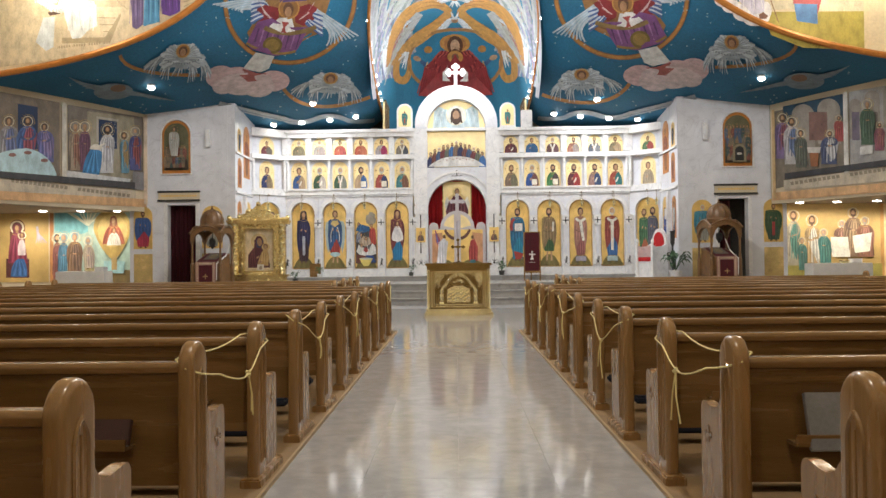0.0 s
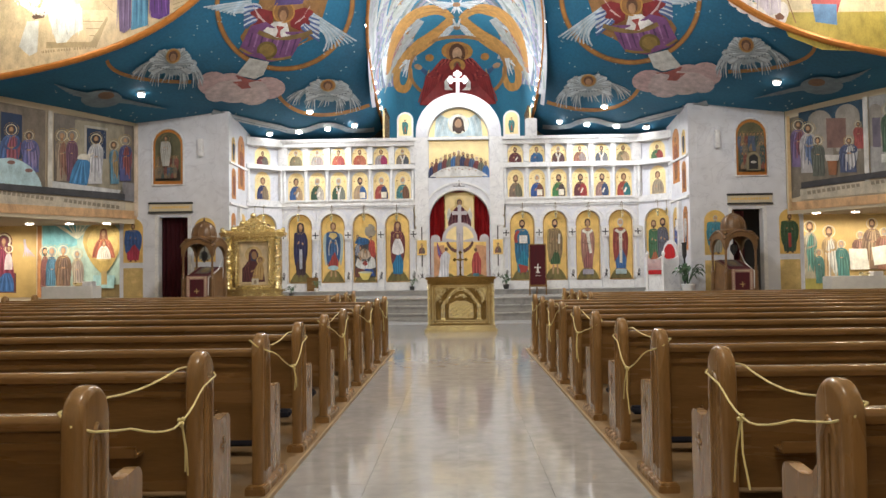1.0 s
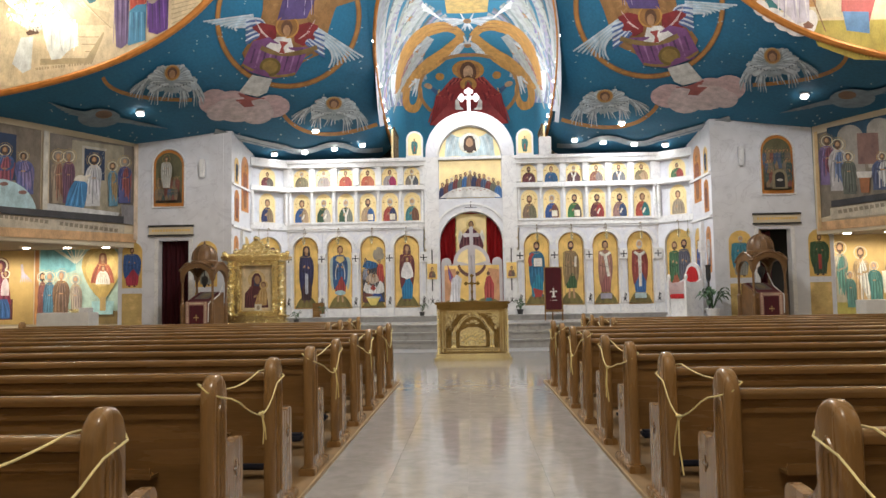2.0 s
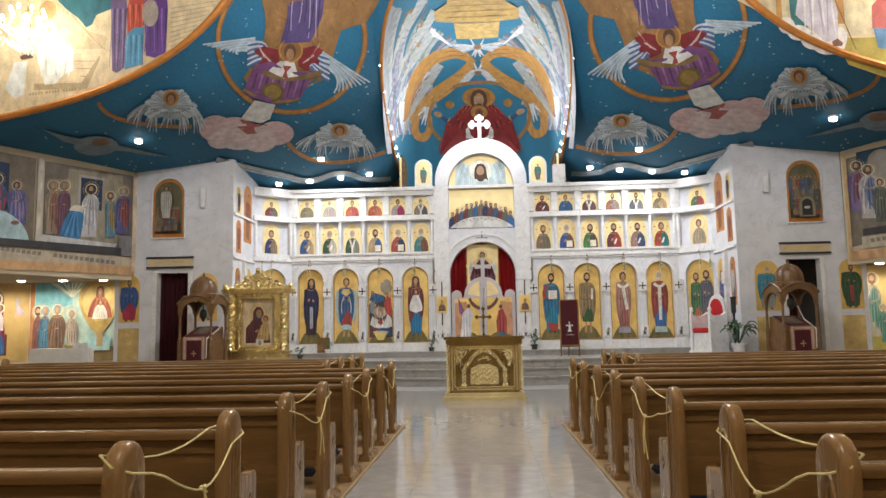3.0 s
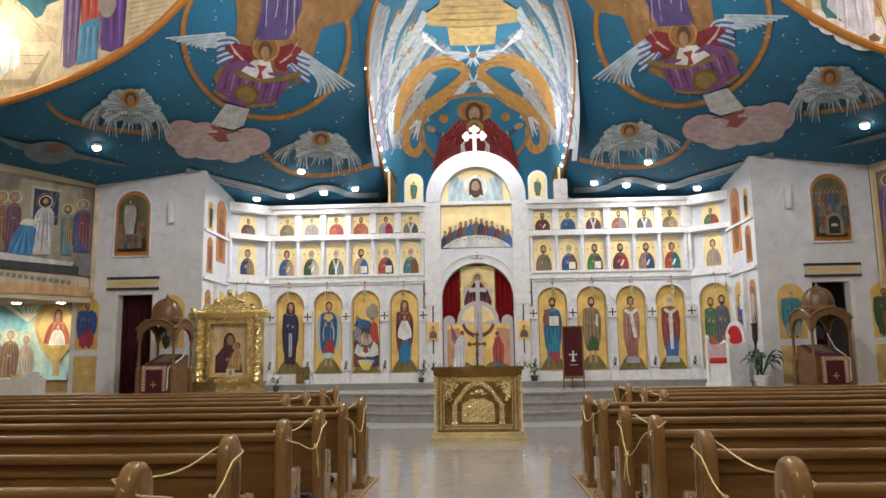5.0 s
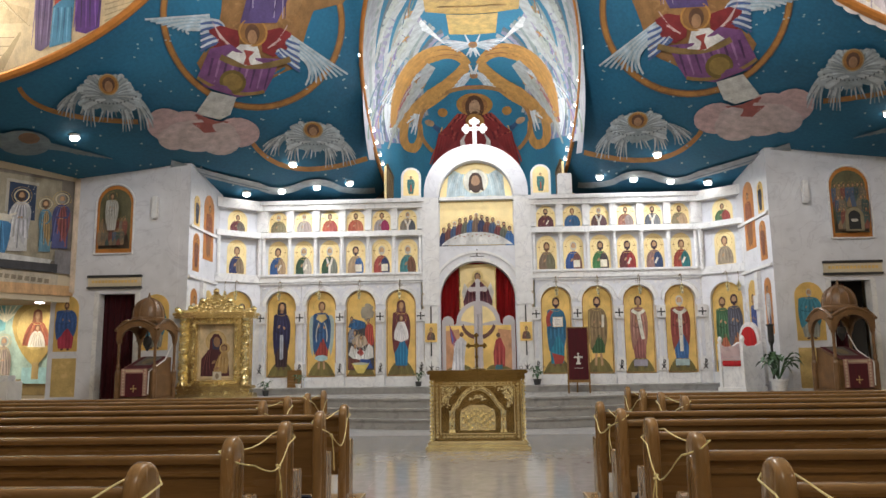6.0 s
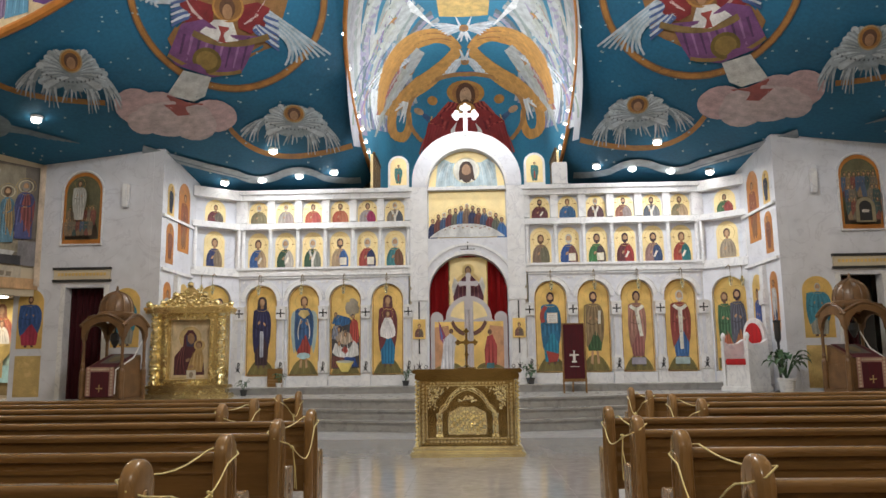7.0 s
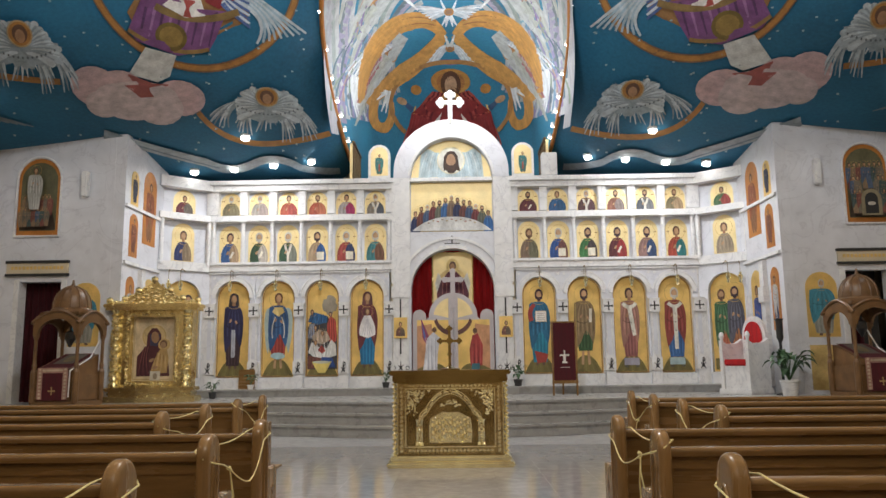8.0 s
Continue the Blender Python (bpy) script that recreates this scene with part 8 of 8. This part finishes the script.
# potted plants
def plant(x, y, z, size, n, seed, label, pot=TRIM_MARBLE):
    p = thing("potted_plant", label, "plant", (x, y, z))
    part("pot", lathe(bmesh.new(), [(0.13 * size, 0), (0.17 * size, 0.25 * size), (0.19 * size, 0.26 * size), (0.19 * size, 0.3 * size), (0.16 * size, 0.3 * size), (0.15 * size, 0.27 * size)], (0, 0, 0), 18), pot, p, smooth=True)
    rng = random.Random(seed)
    bm = bmesh.new()
    for k in range(n):
        a = rng.uniform(0, 2 * math.pi)
        reach, up = rng.uniform(0.25, 0.55) * size, rng.uniform(0.45, 1.0) * size
        pts = [Vector((reach * t * math.cos(a), reach * t * math.sin(a), 0.27 * size + up * (1.5 * t - 0.75 * t * t))) for t in [i / 7 for i in range(8)]]
        tube(bm, pts[:4], 0.008 * size, 4)
        w = rng.uniform(0.045, 0.085) * size
        side = Vector((-math.sin(a), math.cos(a), 0))
        last = None
        for i in range(3, 8):
            f = (i - 3) / 4
            ww = w * math.sin(math.pi * (0.12 + 0.88 * f)) + 0.002
            droop = Vector((0, 0, -0.25 * size * f * f))
            row = [bm.verts.new(pts[i] + droop + side * ww), bm.verts.new(pts[i] + droop + Vector((0, 0, -ww * 0.35))), bm.verts.new(pts[i] + droop - side * ww)]
            if last:
                bm.faces.new((last[0], last[1], row[1], row[0]))
                bm.faces.new((last[1], last[2], row[2], row[1]))
            last = row
    part("foliage", bm, LEAFGREEN, p)
    return p


plant(7.0, 24.3, 0.51, 1.08, 24, 3, "leafy green plant in a white pot")
plant(-1.62, 27.1, 0.67, 0.5, 14, 4, "small green plant beside the royal doors", mat("dark_pot", (0.05, 0.05, 0.05), 0.5))
plant(1.62, 27.1, 0.67, 0.6, 16, 5, "small green plant in a dark pot", mat("dark_pot", (0.05, 0.05, 0.05), 0.5))
plant(-4.9, 26.9, 0.67, 0.45, 12, 6, "small pale plant in a glass vase", TRIM_MARBLE)
plant(-5.6, 26.2, 0.51, 0.5, 16, 9, "low dark green plant on the step", mat("dark_pot", (0.05, 0.05, 0.05), 0.5))
cs = thing("candle_stand", "tall black candle stand beside the plant", "candle stand", (7.0, 24.6, 0.51))
part("pole", lathe(bmesh.new(), [(0.16, 0), (0.15, 0.03), (0.03, 0.06), (0.03, 1.1), (0.07, 1.2), (0.07, 1.55), (0.1, 1.6)], (0, 0, 0), 12), BLACK, cs)
wi = thing("wooden_box", "small brown wooden panel leaning on the screen", "panel", (-5.1, 27.3, 0.67))
part("panel", box(bmesh.new(), -0.2, 0.2, -0.05, 0.0, 0, 0.5, 0.008), OAK, wi)
# clothed tables below the murals
for x, y, w in ((-12.1, 24.4, 0.8), (12.3, 24.6, 0.95)):
    tb = thing("table", "low table draped in white cloth below the mural", "table", (x, y, 0.51))
    bm = box(bmesh.new(), -w, w, -0.3, 0.3, 0, 0.5, 0.02)
    part("cloth", bm, WHITE_CLOTH, tb)
    part("dish", lathe(bmesh.new(), [(0.1, 0.5), (0.16, 0.56), (0.15, 0.6)], (0.2, 0, 0), 14), BRASS, tb)
    part("candle_box", box(bmesh.new(), 0.4, 0.7, -0.15, 0.15, 0.5, 0.64, 0.01), TRIM_MARBLE, tb)

# hanging vigil lamps before the arches, and a thin wire along the cornice
vl = None
for x in [c for c, w in BAYS] + [-6.75, 6.75, -7.05, 7.05]:
    y = SY - 0.28 if abs(x) < 6.4 else SY - 0.75
    place = (SX + x, y, 3.62)
    if vl is None:
        vl = thing("vigil_lamp", "small brass vigil lamp hanging on a chain", "lamp", place, group="vigil lamps")
        part("bracket", tube(bmesh.new(), [(0, 0.3, 0.02), (0, 0.1, 0.06), (0, 0, 0.0)], 0.012, 6), DARK_BRASS, vl)
        part("chain", tube(bmesh.new(), [(0, 0, 0), (0, 0, -0.26)], 0.006, 5), DARK_BRASS, vl)
        part("cup", lathe(bmesh.new(), [(0.01, -0.22), (0.035, -0.25), (0.03, -0.29), (0.06, -0.31), (0.055, -0.38), (0.03, -0.42), (0.045, -0.46), (0.012, -0.5)], (0, 0, 0), 12), BRASS, vl, smooth=True)
    else:
        copy_thing(vl, pose(*place))

# ---- shrine table: embossed front, cords, cross ----
tf = Plane((0, 0.08, 0), (1, 0, 0))
for x in (-0.72, 0.72):
    part("cord_column", twisted(bmesh.new(), x, 0.08, 0.14, 1.02, 0.026, 16, 0.5, 6, 120), BRASS, table)
bm = bmesh.new()
for u0, u1, v0, v1 in ((-0.68, -0.58, 0.16, 1.0), (0.58, 0.68, 0.16, 1.0), (-0.58, 0.58, 0.94, 1.0), (-0.58, 0.58, 0.16, 0.24)):
    slab(bm, tf, rect(u0, u1, v0, v1), 0, 0.018)
part("border", bm, CHASED, table)
rng = random.Random(12)
bm = bmesh.new()
for u0, u1, v0, v1 in ((-0.585, -0.57, 0.235, 0.945), (0.57, 0.585, 0.235, 0.945), (-0.57, 0.57, 0.93, 0.945), (-0.57, 0.57, 0.235, 0.25), (-0.69, -0.675, 0.15, 1.01), (0.675, 0.69, 0.15, 1.01)):
    slab(bm, tf, rect(u0, u1, v0, v1), 0.0, 0.028)
for k in range(16):
    for x in (-0.63, 0.63):
        slab(bm, tf, ellipse(x, 0.2 + 0.05 * k, 0.026, 0.02, 6, 45), 0.018, 0.03)
for k in range(22):
    for v in (0.97, 0.20):
        slab(bm, tf, ellipse(-0.52 + 0.05 * k, v, 0.022, 0.016, 6, 30 * (-1) ** k), 0.018, 0.03)
for s in (-1, 1):
    for k in range(150):
        u, v = rng.random(), rng.random()
        if u + v < 1:
            blob(bm, (s * (0.55 - 0.3 * u), 0.065, 0.92 - 0.26 * v), rng.uniform(0.009, 0.019), 1, 0.6, 1)
for k in range(90):
    a = rng.choice([-0.5, 0.5])
    blob(bm, (a + rng.uniform(-0.07, 0.07), 0.068, rng.uniform(0.62, 0.92)), rng.uniform(0.008, 0.016), 1, 0.5, 1)
part("chased_ornament", bm, BRASS, table)
path = [(-0.40, 0.26), (-0.40, 0.56)] + bezier((-0.40, 0.56), (-0.38, 0.63), (-0.31, 0.66), 5) + bezier((-0.31, 0.66), (-0.2, 0.88), (0, 0.905), 9)[1:]
path = path + [(-u, v) for u, v in path[::-1][1:]]
bm = bmesh.new()
for off in (-0.032, 0.032):
    tube(bm, [tf.at(u * (1 + off), v + off * (0.9 if v > 0.6 else 0), 0.012) for u, v in path], 0.009, 6)
for (u, v), (u2, v2) in zip(path, path[1:]):
    n = max(2, int(math.hypot(u2 - u, v2 - v) / 0.028))
    for k in range(n):
        f = k / n
        blob(bm, tuple(tf.at(u + (u2 - u) * f + rng.uniform(-0.012, 0.012), v + (v2 - v) * f + rng.uniform(-0.008, 0.008), 0.014)), rng.uniform(0.011, 0.018), 1, 0.7, 1)
part("embossed_arch", bm, BRASS, table, "raised arch of beaded brass", smooth=True)
for s in (-1, 1):
    for u in (0.37, 0.43):
        part("embossed_column", lathe(bmesh.new(), [(0.03, 0.26), (0.026, 0.29), (0.014, 0.3), (0.014, 0.4), (0.022, 0.42), (0.014, 0.44), (0.014, 0.54), (0.03, 0.57)], (s * u, 0.07, 0), 10), BRASS, table, smooth=True)
bm = bmesh.new()
slab(bm, tf, bezier((-0.27, 0.29), (-0.29, 0.45), (-0.26, 0.58), 5) + bezier((-0.1, 0.66), (0, 0.64), (0.1, 0.66), 5) + bezier((0.26, 0.58), (0.29, 0.45), (0.27, 0.29), 5), 0, 0.008)
for k in range(11):
    x = -0.23 + 0.046 * k
    z = 0.55 + 0.035 * math.sin(k * 2.1) + (0.06 if k == 5 else 0)
    blob(bm, tuple(tf.at(x, z, 0.024)), 0.021, 1, 1, 1.2)
    blob(bm, tuple(tf.at(x + rng.uniform(-0.01, 0.01), z - 0.075, 0.016)), 0.030, 0.8, 0.9, 1.8)
    blob(bm, tuple(tf.at(x + rng.uniform(-0.02, 0.02), z - 0.17, 0.014)), 0.032, rng.uniform(0.6, 1.1), 0.8, 1.9)
    blob(bm, tuple(tf.at(x + rng.uniform(-0.02, 0.02), z - 0.23, 0.018)), 0.016, 1.6, 0.9, 0.7)
for k in range(30):
    a, r = rng.uniform(0.3, 2.84), rng.uniform(0.07, 0.15)
    blob(bm, tuple(tf.at(r * math.cos(a), 0.70 + r * math.sin(a) * 0.7, 0.008)), 0.013, 1.2, 0.5, 0.8)
part("embossed_relief", bm, BRASS, table, "raised plain relief of clustered shapes", smooth=True)
tc = thing("cross", "ornate brass cross standing on the shrine table", "cross", (0.047, TY + 0.36, FZ + 1.3))
tc.scale = (0.84, 0.84, 0.84)
cp = Plane((0, 0, 0), (1, 0, 0))
part("foot", lathe(bmesh.new(), [(0.17, 0), (0.17, 0.02), (0.07, 0.04), (0.025, 0.07), (0.02, 0.14)], (0, 0, 0), 16), DARK_BRASS, tc, smooth=True)
bm = slab(bmesh.new(), cp, rect(-0.022, 0.022, 0.12, 0.68), -0.015, 0.015)
slab(bm, cp, rect(-0.15, 0.15, 0.46, 0.505), -0.014, 0.014)
for u, v in ((0, 0.69), (-0.16, 0.483), (0.16, 0.483)):
    for du, dv in ((0.035, 0), (-0.035, 0), (0, 0.035), (0, -0.035)):
        slab(bm, cp, ellipse(u + du * 0.8, v + dv * 0.8, 0.027, 0.027, 10), -0.018, 0.018 + 0.001 * du)
slab(bm, cp, ellipse(0, 0.483, 0.055, 0.055, 14), -0.02, 0.02)
slab(bm, cp, ellipse(0, 0.26, 0.04, 0.032, 10), -0.02, 0.02)
part("shaft", bm, DARK_BRASS, tc)

# ---- lamps that are seen ----
dl = None
for s in (-1, 1):
    for x, y in LARGE_LIGHTS + SMALL_LIGHTS:
        z = flare(x, y) - 0.09
        if dl is None:
            dl = thing("downlight", "round lit downlight set in the blue ceiling", "lamp", (s * x, y, z), group="downlights")
            part("ring", lathe(bmesh.new(), [(0.09, 0.035), (0.115, 0.045), (0.12, 0.09), (0.1, 0.09)], (0, 0, 0), 20), TRIM_MARBLE, dl)
            g = bmesh.new()
            bmesh.ops.create_icosphere(g, subdivisions=2, radius=0.105)
            bmesh.ops.scale(g, vec=(1, 1, 0.6), verts=g.verts)
            part("bulb", g, LAMP_ON, dl, smooth=True)
        else:
            copy_thing(dl, pose(s * x, y, z))
vb = None
for s in (-1, 1):
    for y in (22.9, 23.6, 24.4, 25.2, 26.0, 26.6, 27.3, 27.9):
        x = VA + 0.0
        z = flare(x, y) + 0.1
        if z > VS + VH * 0.62:
            continue
        place = (s * (VA - 0.08), y, z + 0.05)
        if vb is None:
            vb = thing("spotlight", "small lit spotlight along the vault rim", "lamp", place, group="vault spotlights")
            part("housing", lathe(bmesh.new(), [(0.03, 0.05), (0.05, 0.0), (0.045, -0.05)], (0, 0, 0), 12), TRIM_MARBLE, vb)
            g = bmesh.new()
            blob(g, (0, 0, -0.05), 0.05)
            part("bulb", g, LAMP_ON, vb, smooth=True)
        else:
            copy_thing(vb, pose(*place))
rl = None
for s in (-1, 1):
    for x, y in ((11.55, 25.6), (12.7, 25.4), (13.9, 25.2), (15.4, 25.0)):
        if rl is None:
            rl = thing("downlight", "flat lit downlight in the low soffit", "lamp", (s * x, y, 3.045), group="soffit lights")
            part("bulb", lathe(bmesh.new(), [(0.02, -0.03), (0.11, -0.02), (0.12, 0.0)], (0, 0, 0), 16), LAMP_ON, rl)
        else:
            copy_thing(rl, pose(s * x, y, 3.045))


# crystal chandeliers
CRYSTAL = mat("crystal", (0.85, 0.83, 0.78), 0.15, 0.2, var=0.1, bump=0)
WARM_BULB = glow("candle_bulb", (1.0, 0.9, 0.7), 35)
for s in (-1, 1):
    ch = thing("chandelier", "lit crystal chandelier hanging from a thin rod", "chandelier", (s * CHX, CHY, CHZ), group="chandeliers")
    part("rod", tube(bmesh.new(), [(0, 0, 0.5), (0, 0, 12.0 - CHZ)], 0.012, 6), BRASS, ch)
    part("stem", lathe(bmesh.new(), [(0.03, 0.55), (0.08, 0.45), (0.04, 0.3), (0.1, 0.1), (0.05, -0.1), (0.09, -0.25), (0.02, -0.4)], (0, 0, 0), 12), BRASS, ch, smooth=True)
    rng = random.Random(15)
    for tier, (rad, zz, m) in enumerate(((0.55, 0.05, 12), (0.35, 0.35, 8))):
        for k in range(m):
            a = 2 * math.pi * k / m
            c, q = math.cos(a), math.sin(a)
            arm = part("arm", tube(bmesh.new(), [(0, 0, zz - 0.1), (rad * 0.5 * c, rad * 0.5 * q, zz - 0.2), (rad * c, rad * q, zz)], 0.012, 5), BRASS, ch)
            g = bmesh.new()
            blob(g, (rad * c, rad * q, zz + 0.1), 0.035, 1, 1, 2)
            part("bulb", g, WARM_BULB, arm)
    g = bmesh.new()
    for k in range(260):
        a, r = rng.uniform(0, 6.283), rng.uniform(0.05, 0.58)
        z = -0.1 - 0.35 * (1 - r / 0.6) - rng.uniform(0, 0.14) + (0.3 if rng.random() < 0.25 else 0)
        blob(g, (r * math.cos(a), r * math.sin(a), z), 0.02, 1, 1, 1.6)
    part("crystal_drops", g, CRYSTAL, ch)

# ---- ropes tied between pew ends ----
def rope(side, xin, ya, yb, seed):
    rng = random.Random(seed)
    r = thing("rope", "yellow rope tied between two pew ends", "rope", group="ropes")
    s = side
    xa, xp = xin - 0.014, xin + 0.088           # aisle face and pew face
    za, zb = 0.74 + rng.uniform(-0.03, 0.03), 0.74 + rng.uniform(-0.03, 0.03)
    sag, sag2 = rng.uniform(0.09, 0.2), rng.uniform(0.03, 0.08)
    pts = [(s * xp, ya - 0.1, za + 0.08), (s * (xin + 0.03), ya - 0.128, za + 0.04), (s * xa, ya - 0.06, za + 0.01), (s * xa, ya + 0.11, za - 0.02)]
    mid = (ya + yb) / 2 + rng.uniform(-0.25, 0.25)
    n = 10
    for k in range(1, n):
        f = k / n
        pts.append((s * (xa - 0.03 * math.sin(math.pi * f)), ya + 0.11 + (yb - ya - 0.23) * f, za + (zb - za) * f - sag * (1 - abs(2 * f - 1) ** 1.6)))
    pts += [(s * xa, yb - 0.12, zb - 0.01), (s * xa, yb + 0.06, zb + 0.02), (s * (xin + 0.03), yb + 0.118, zb + 0.05), (s * xp, yb + 0.08, zb + 0.07)]
    for k in range(1, 8):
        f = k / 8
        pts.append((s * (xp + 0.015), yb + 0.02 + (ya - yb - 0.06) * f, 0.83 - sag2 * math.sin(math.pi * f) if 0.08 < f < 0.92 else 0.83))
    pts.append(pts[0])
    part("strand", tube(bmesh.new(), pts, 0.0046, 6), ROPE, r, smooth=True)
    kn = pts[3 + rng.choice([4, 5, 6, 1])]
    g = bmesh.new()
    for k in range(5):
        blob(g, (kn[0] + rng.uniform(-0.012, 0.012), kn[1] + rng.uniform(-0.015, 0.015), kn[2] + rng.uniform(-0.015, 0.012)), 0.011)
    part("knot", g, ROPE, r, smooth=True)
    for k in range(2):
        L = rng.uniform(0.14, 0.32)
        dy = rng.uniform(-0.1, 0.12)
        part("tail", tube(bmesh.new(), [kn, (kn[0] - s * 0.012, kn[1] + dy * 0.4, kn[2] - L * 0.5), (kn[0] - s * 0.006, kn[1] + dy, kn[2] - L)], 0.0044, 6), ROPE, r, smooth=True)


for side in (-1, 1):
    for j, k in enumerate((-1, 1, 3, 5, 7)):
        rope(side, AISLE[side], ROW0 + ROW_STEP * k, ROW0 + ROW_STEP * (k + 1), 40 + 7 * j + side)
    for j, k in enumerate((0, 2)):
        rope(side, 2.38, 15.0 + 1.14 * k, 15.0 + 1.14 * (k + 1), 80 + 7 * j + side)

# ---- books and papers left in the pews ----
def book(x, y, z, tilt, w, d, cover, label, name="book"):
    b = tagged(new(name), label, "book")
    b.matrix_basis = pose(x, y, z, tilt, 0, 0)
    part("cover", box(bmesh.new(), -w / 2, w / 2, -d / 2, d / 2, 0, 0.03, 0.004), cover, b)
    part("pages", box(bmesh.new(), -w / 2 + 0.006, w / 2 - 0.004, -d / 2 - 0.002, d / 2 - 0.006, 0.006, 0.024), WHITE_CLOTH, b)


for side in (-1, 1):
    for y in ROWS_Y:
        for x in (1.75, 4.2, 6.8):
            rk = tagged(new("book_rack"), "oak book rack fixed behind a pew back", "rack", "book racks")
            rk.matrix_basis = pose(side * x, y, 0)
            part("shelf", box(bmesh.new(), -0.22, 0.22, -0.11, -0.016, 0.385, 0.40), OAK, rk)
            part("lip", box(bmesh.new(), -0.22, 0.22, -0.125, -0.11, 0.385, 0.44, 0.003), OAK, rk)
NAVY_BOOK = mat("dark_book", (0.05, 0.02, 0.02), 0.4)
GREY_BOOK = mat("grey_book", (0.20, 0.20, 0.21), 0.35)
book(-1.62, ROWS_Y[4] - 0.07, 0.46, 70, 0.2, 0.12, NAVY_BOOK, "dark red hymn book standing in a pew rack")
book(1.74, ROWS_Y[4] - 0.075, 0.49, 74, 0.3, 0.26, GREY_BOOK, "grey covered book leaning in a pew rack")
book(2.1, ROW0 - 0.07, 0.48, 80, 0.2, 0.16, WHITE_CLOTH, "white folded leaflet in a pew rack", "leaflet")
book(-4.3, ROWS_Y[6] - 0.07, 0.50, 80, 0.2, 0.2, NAVY_BOOK, "dark red hymn book standing in a pew rack")

BROWN_M = mat("dark_bronze", (0.12, 0.08, 0.04), 0.4, 0.5)
# lattice panels low on the flanks of the vault
for s in (-1, 1):
    lp = thing("lattice_panel", "gilded lattice panel low on the vault flank", "panel")
    part("backing", box(bmesh.new(), *sorted((s * 2.60, s * 2.66)), 27.95, 29.5, 6.1, 7.15), PALE_LEAF, lp)
    for k in range(7):
        y = 28.05 + 0.22 * k
        part("bar", box(bmesh.new(), *sorted((s * 2.55, s * 2.60)), y, y + 0.05, 6.1, 7.15), BROWN_M, lp)
    part("rail", box(bmesh.new(), *sorted((s * 2.54, s * 2.61)), 27.95, 29.5, 7.15, 7.22), BROWN_M, lp)
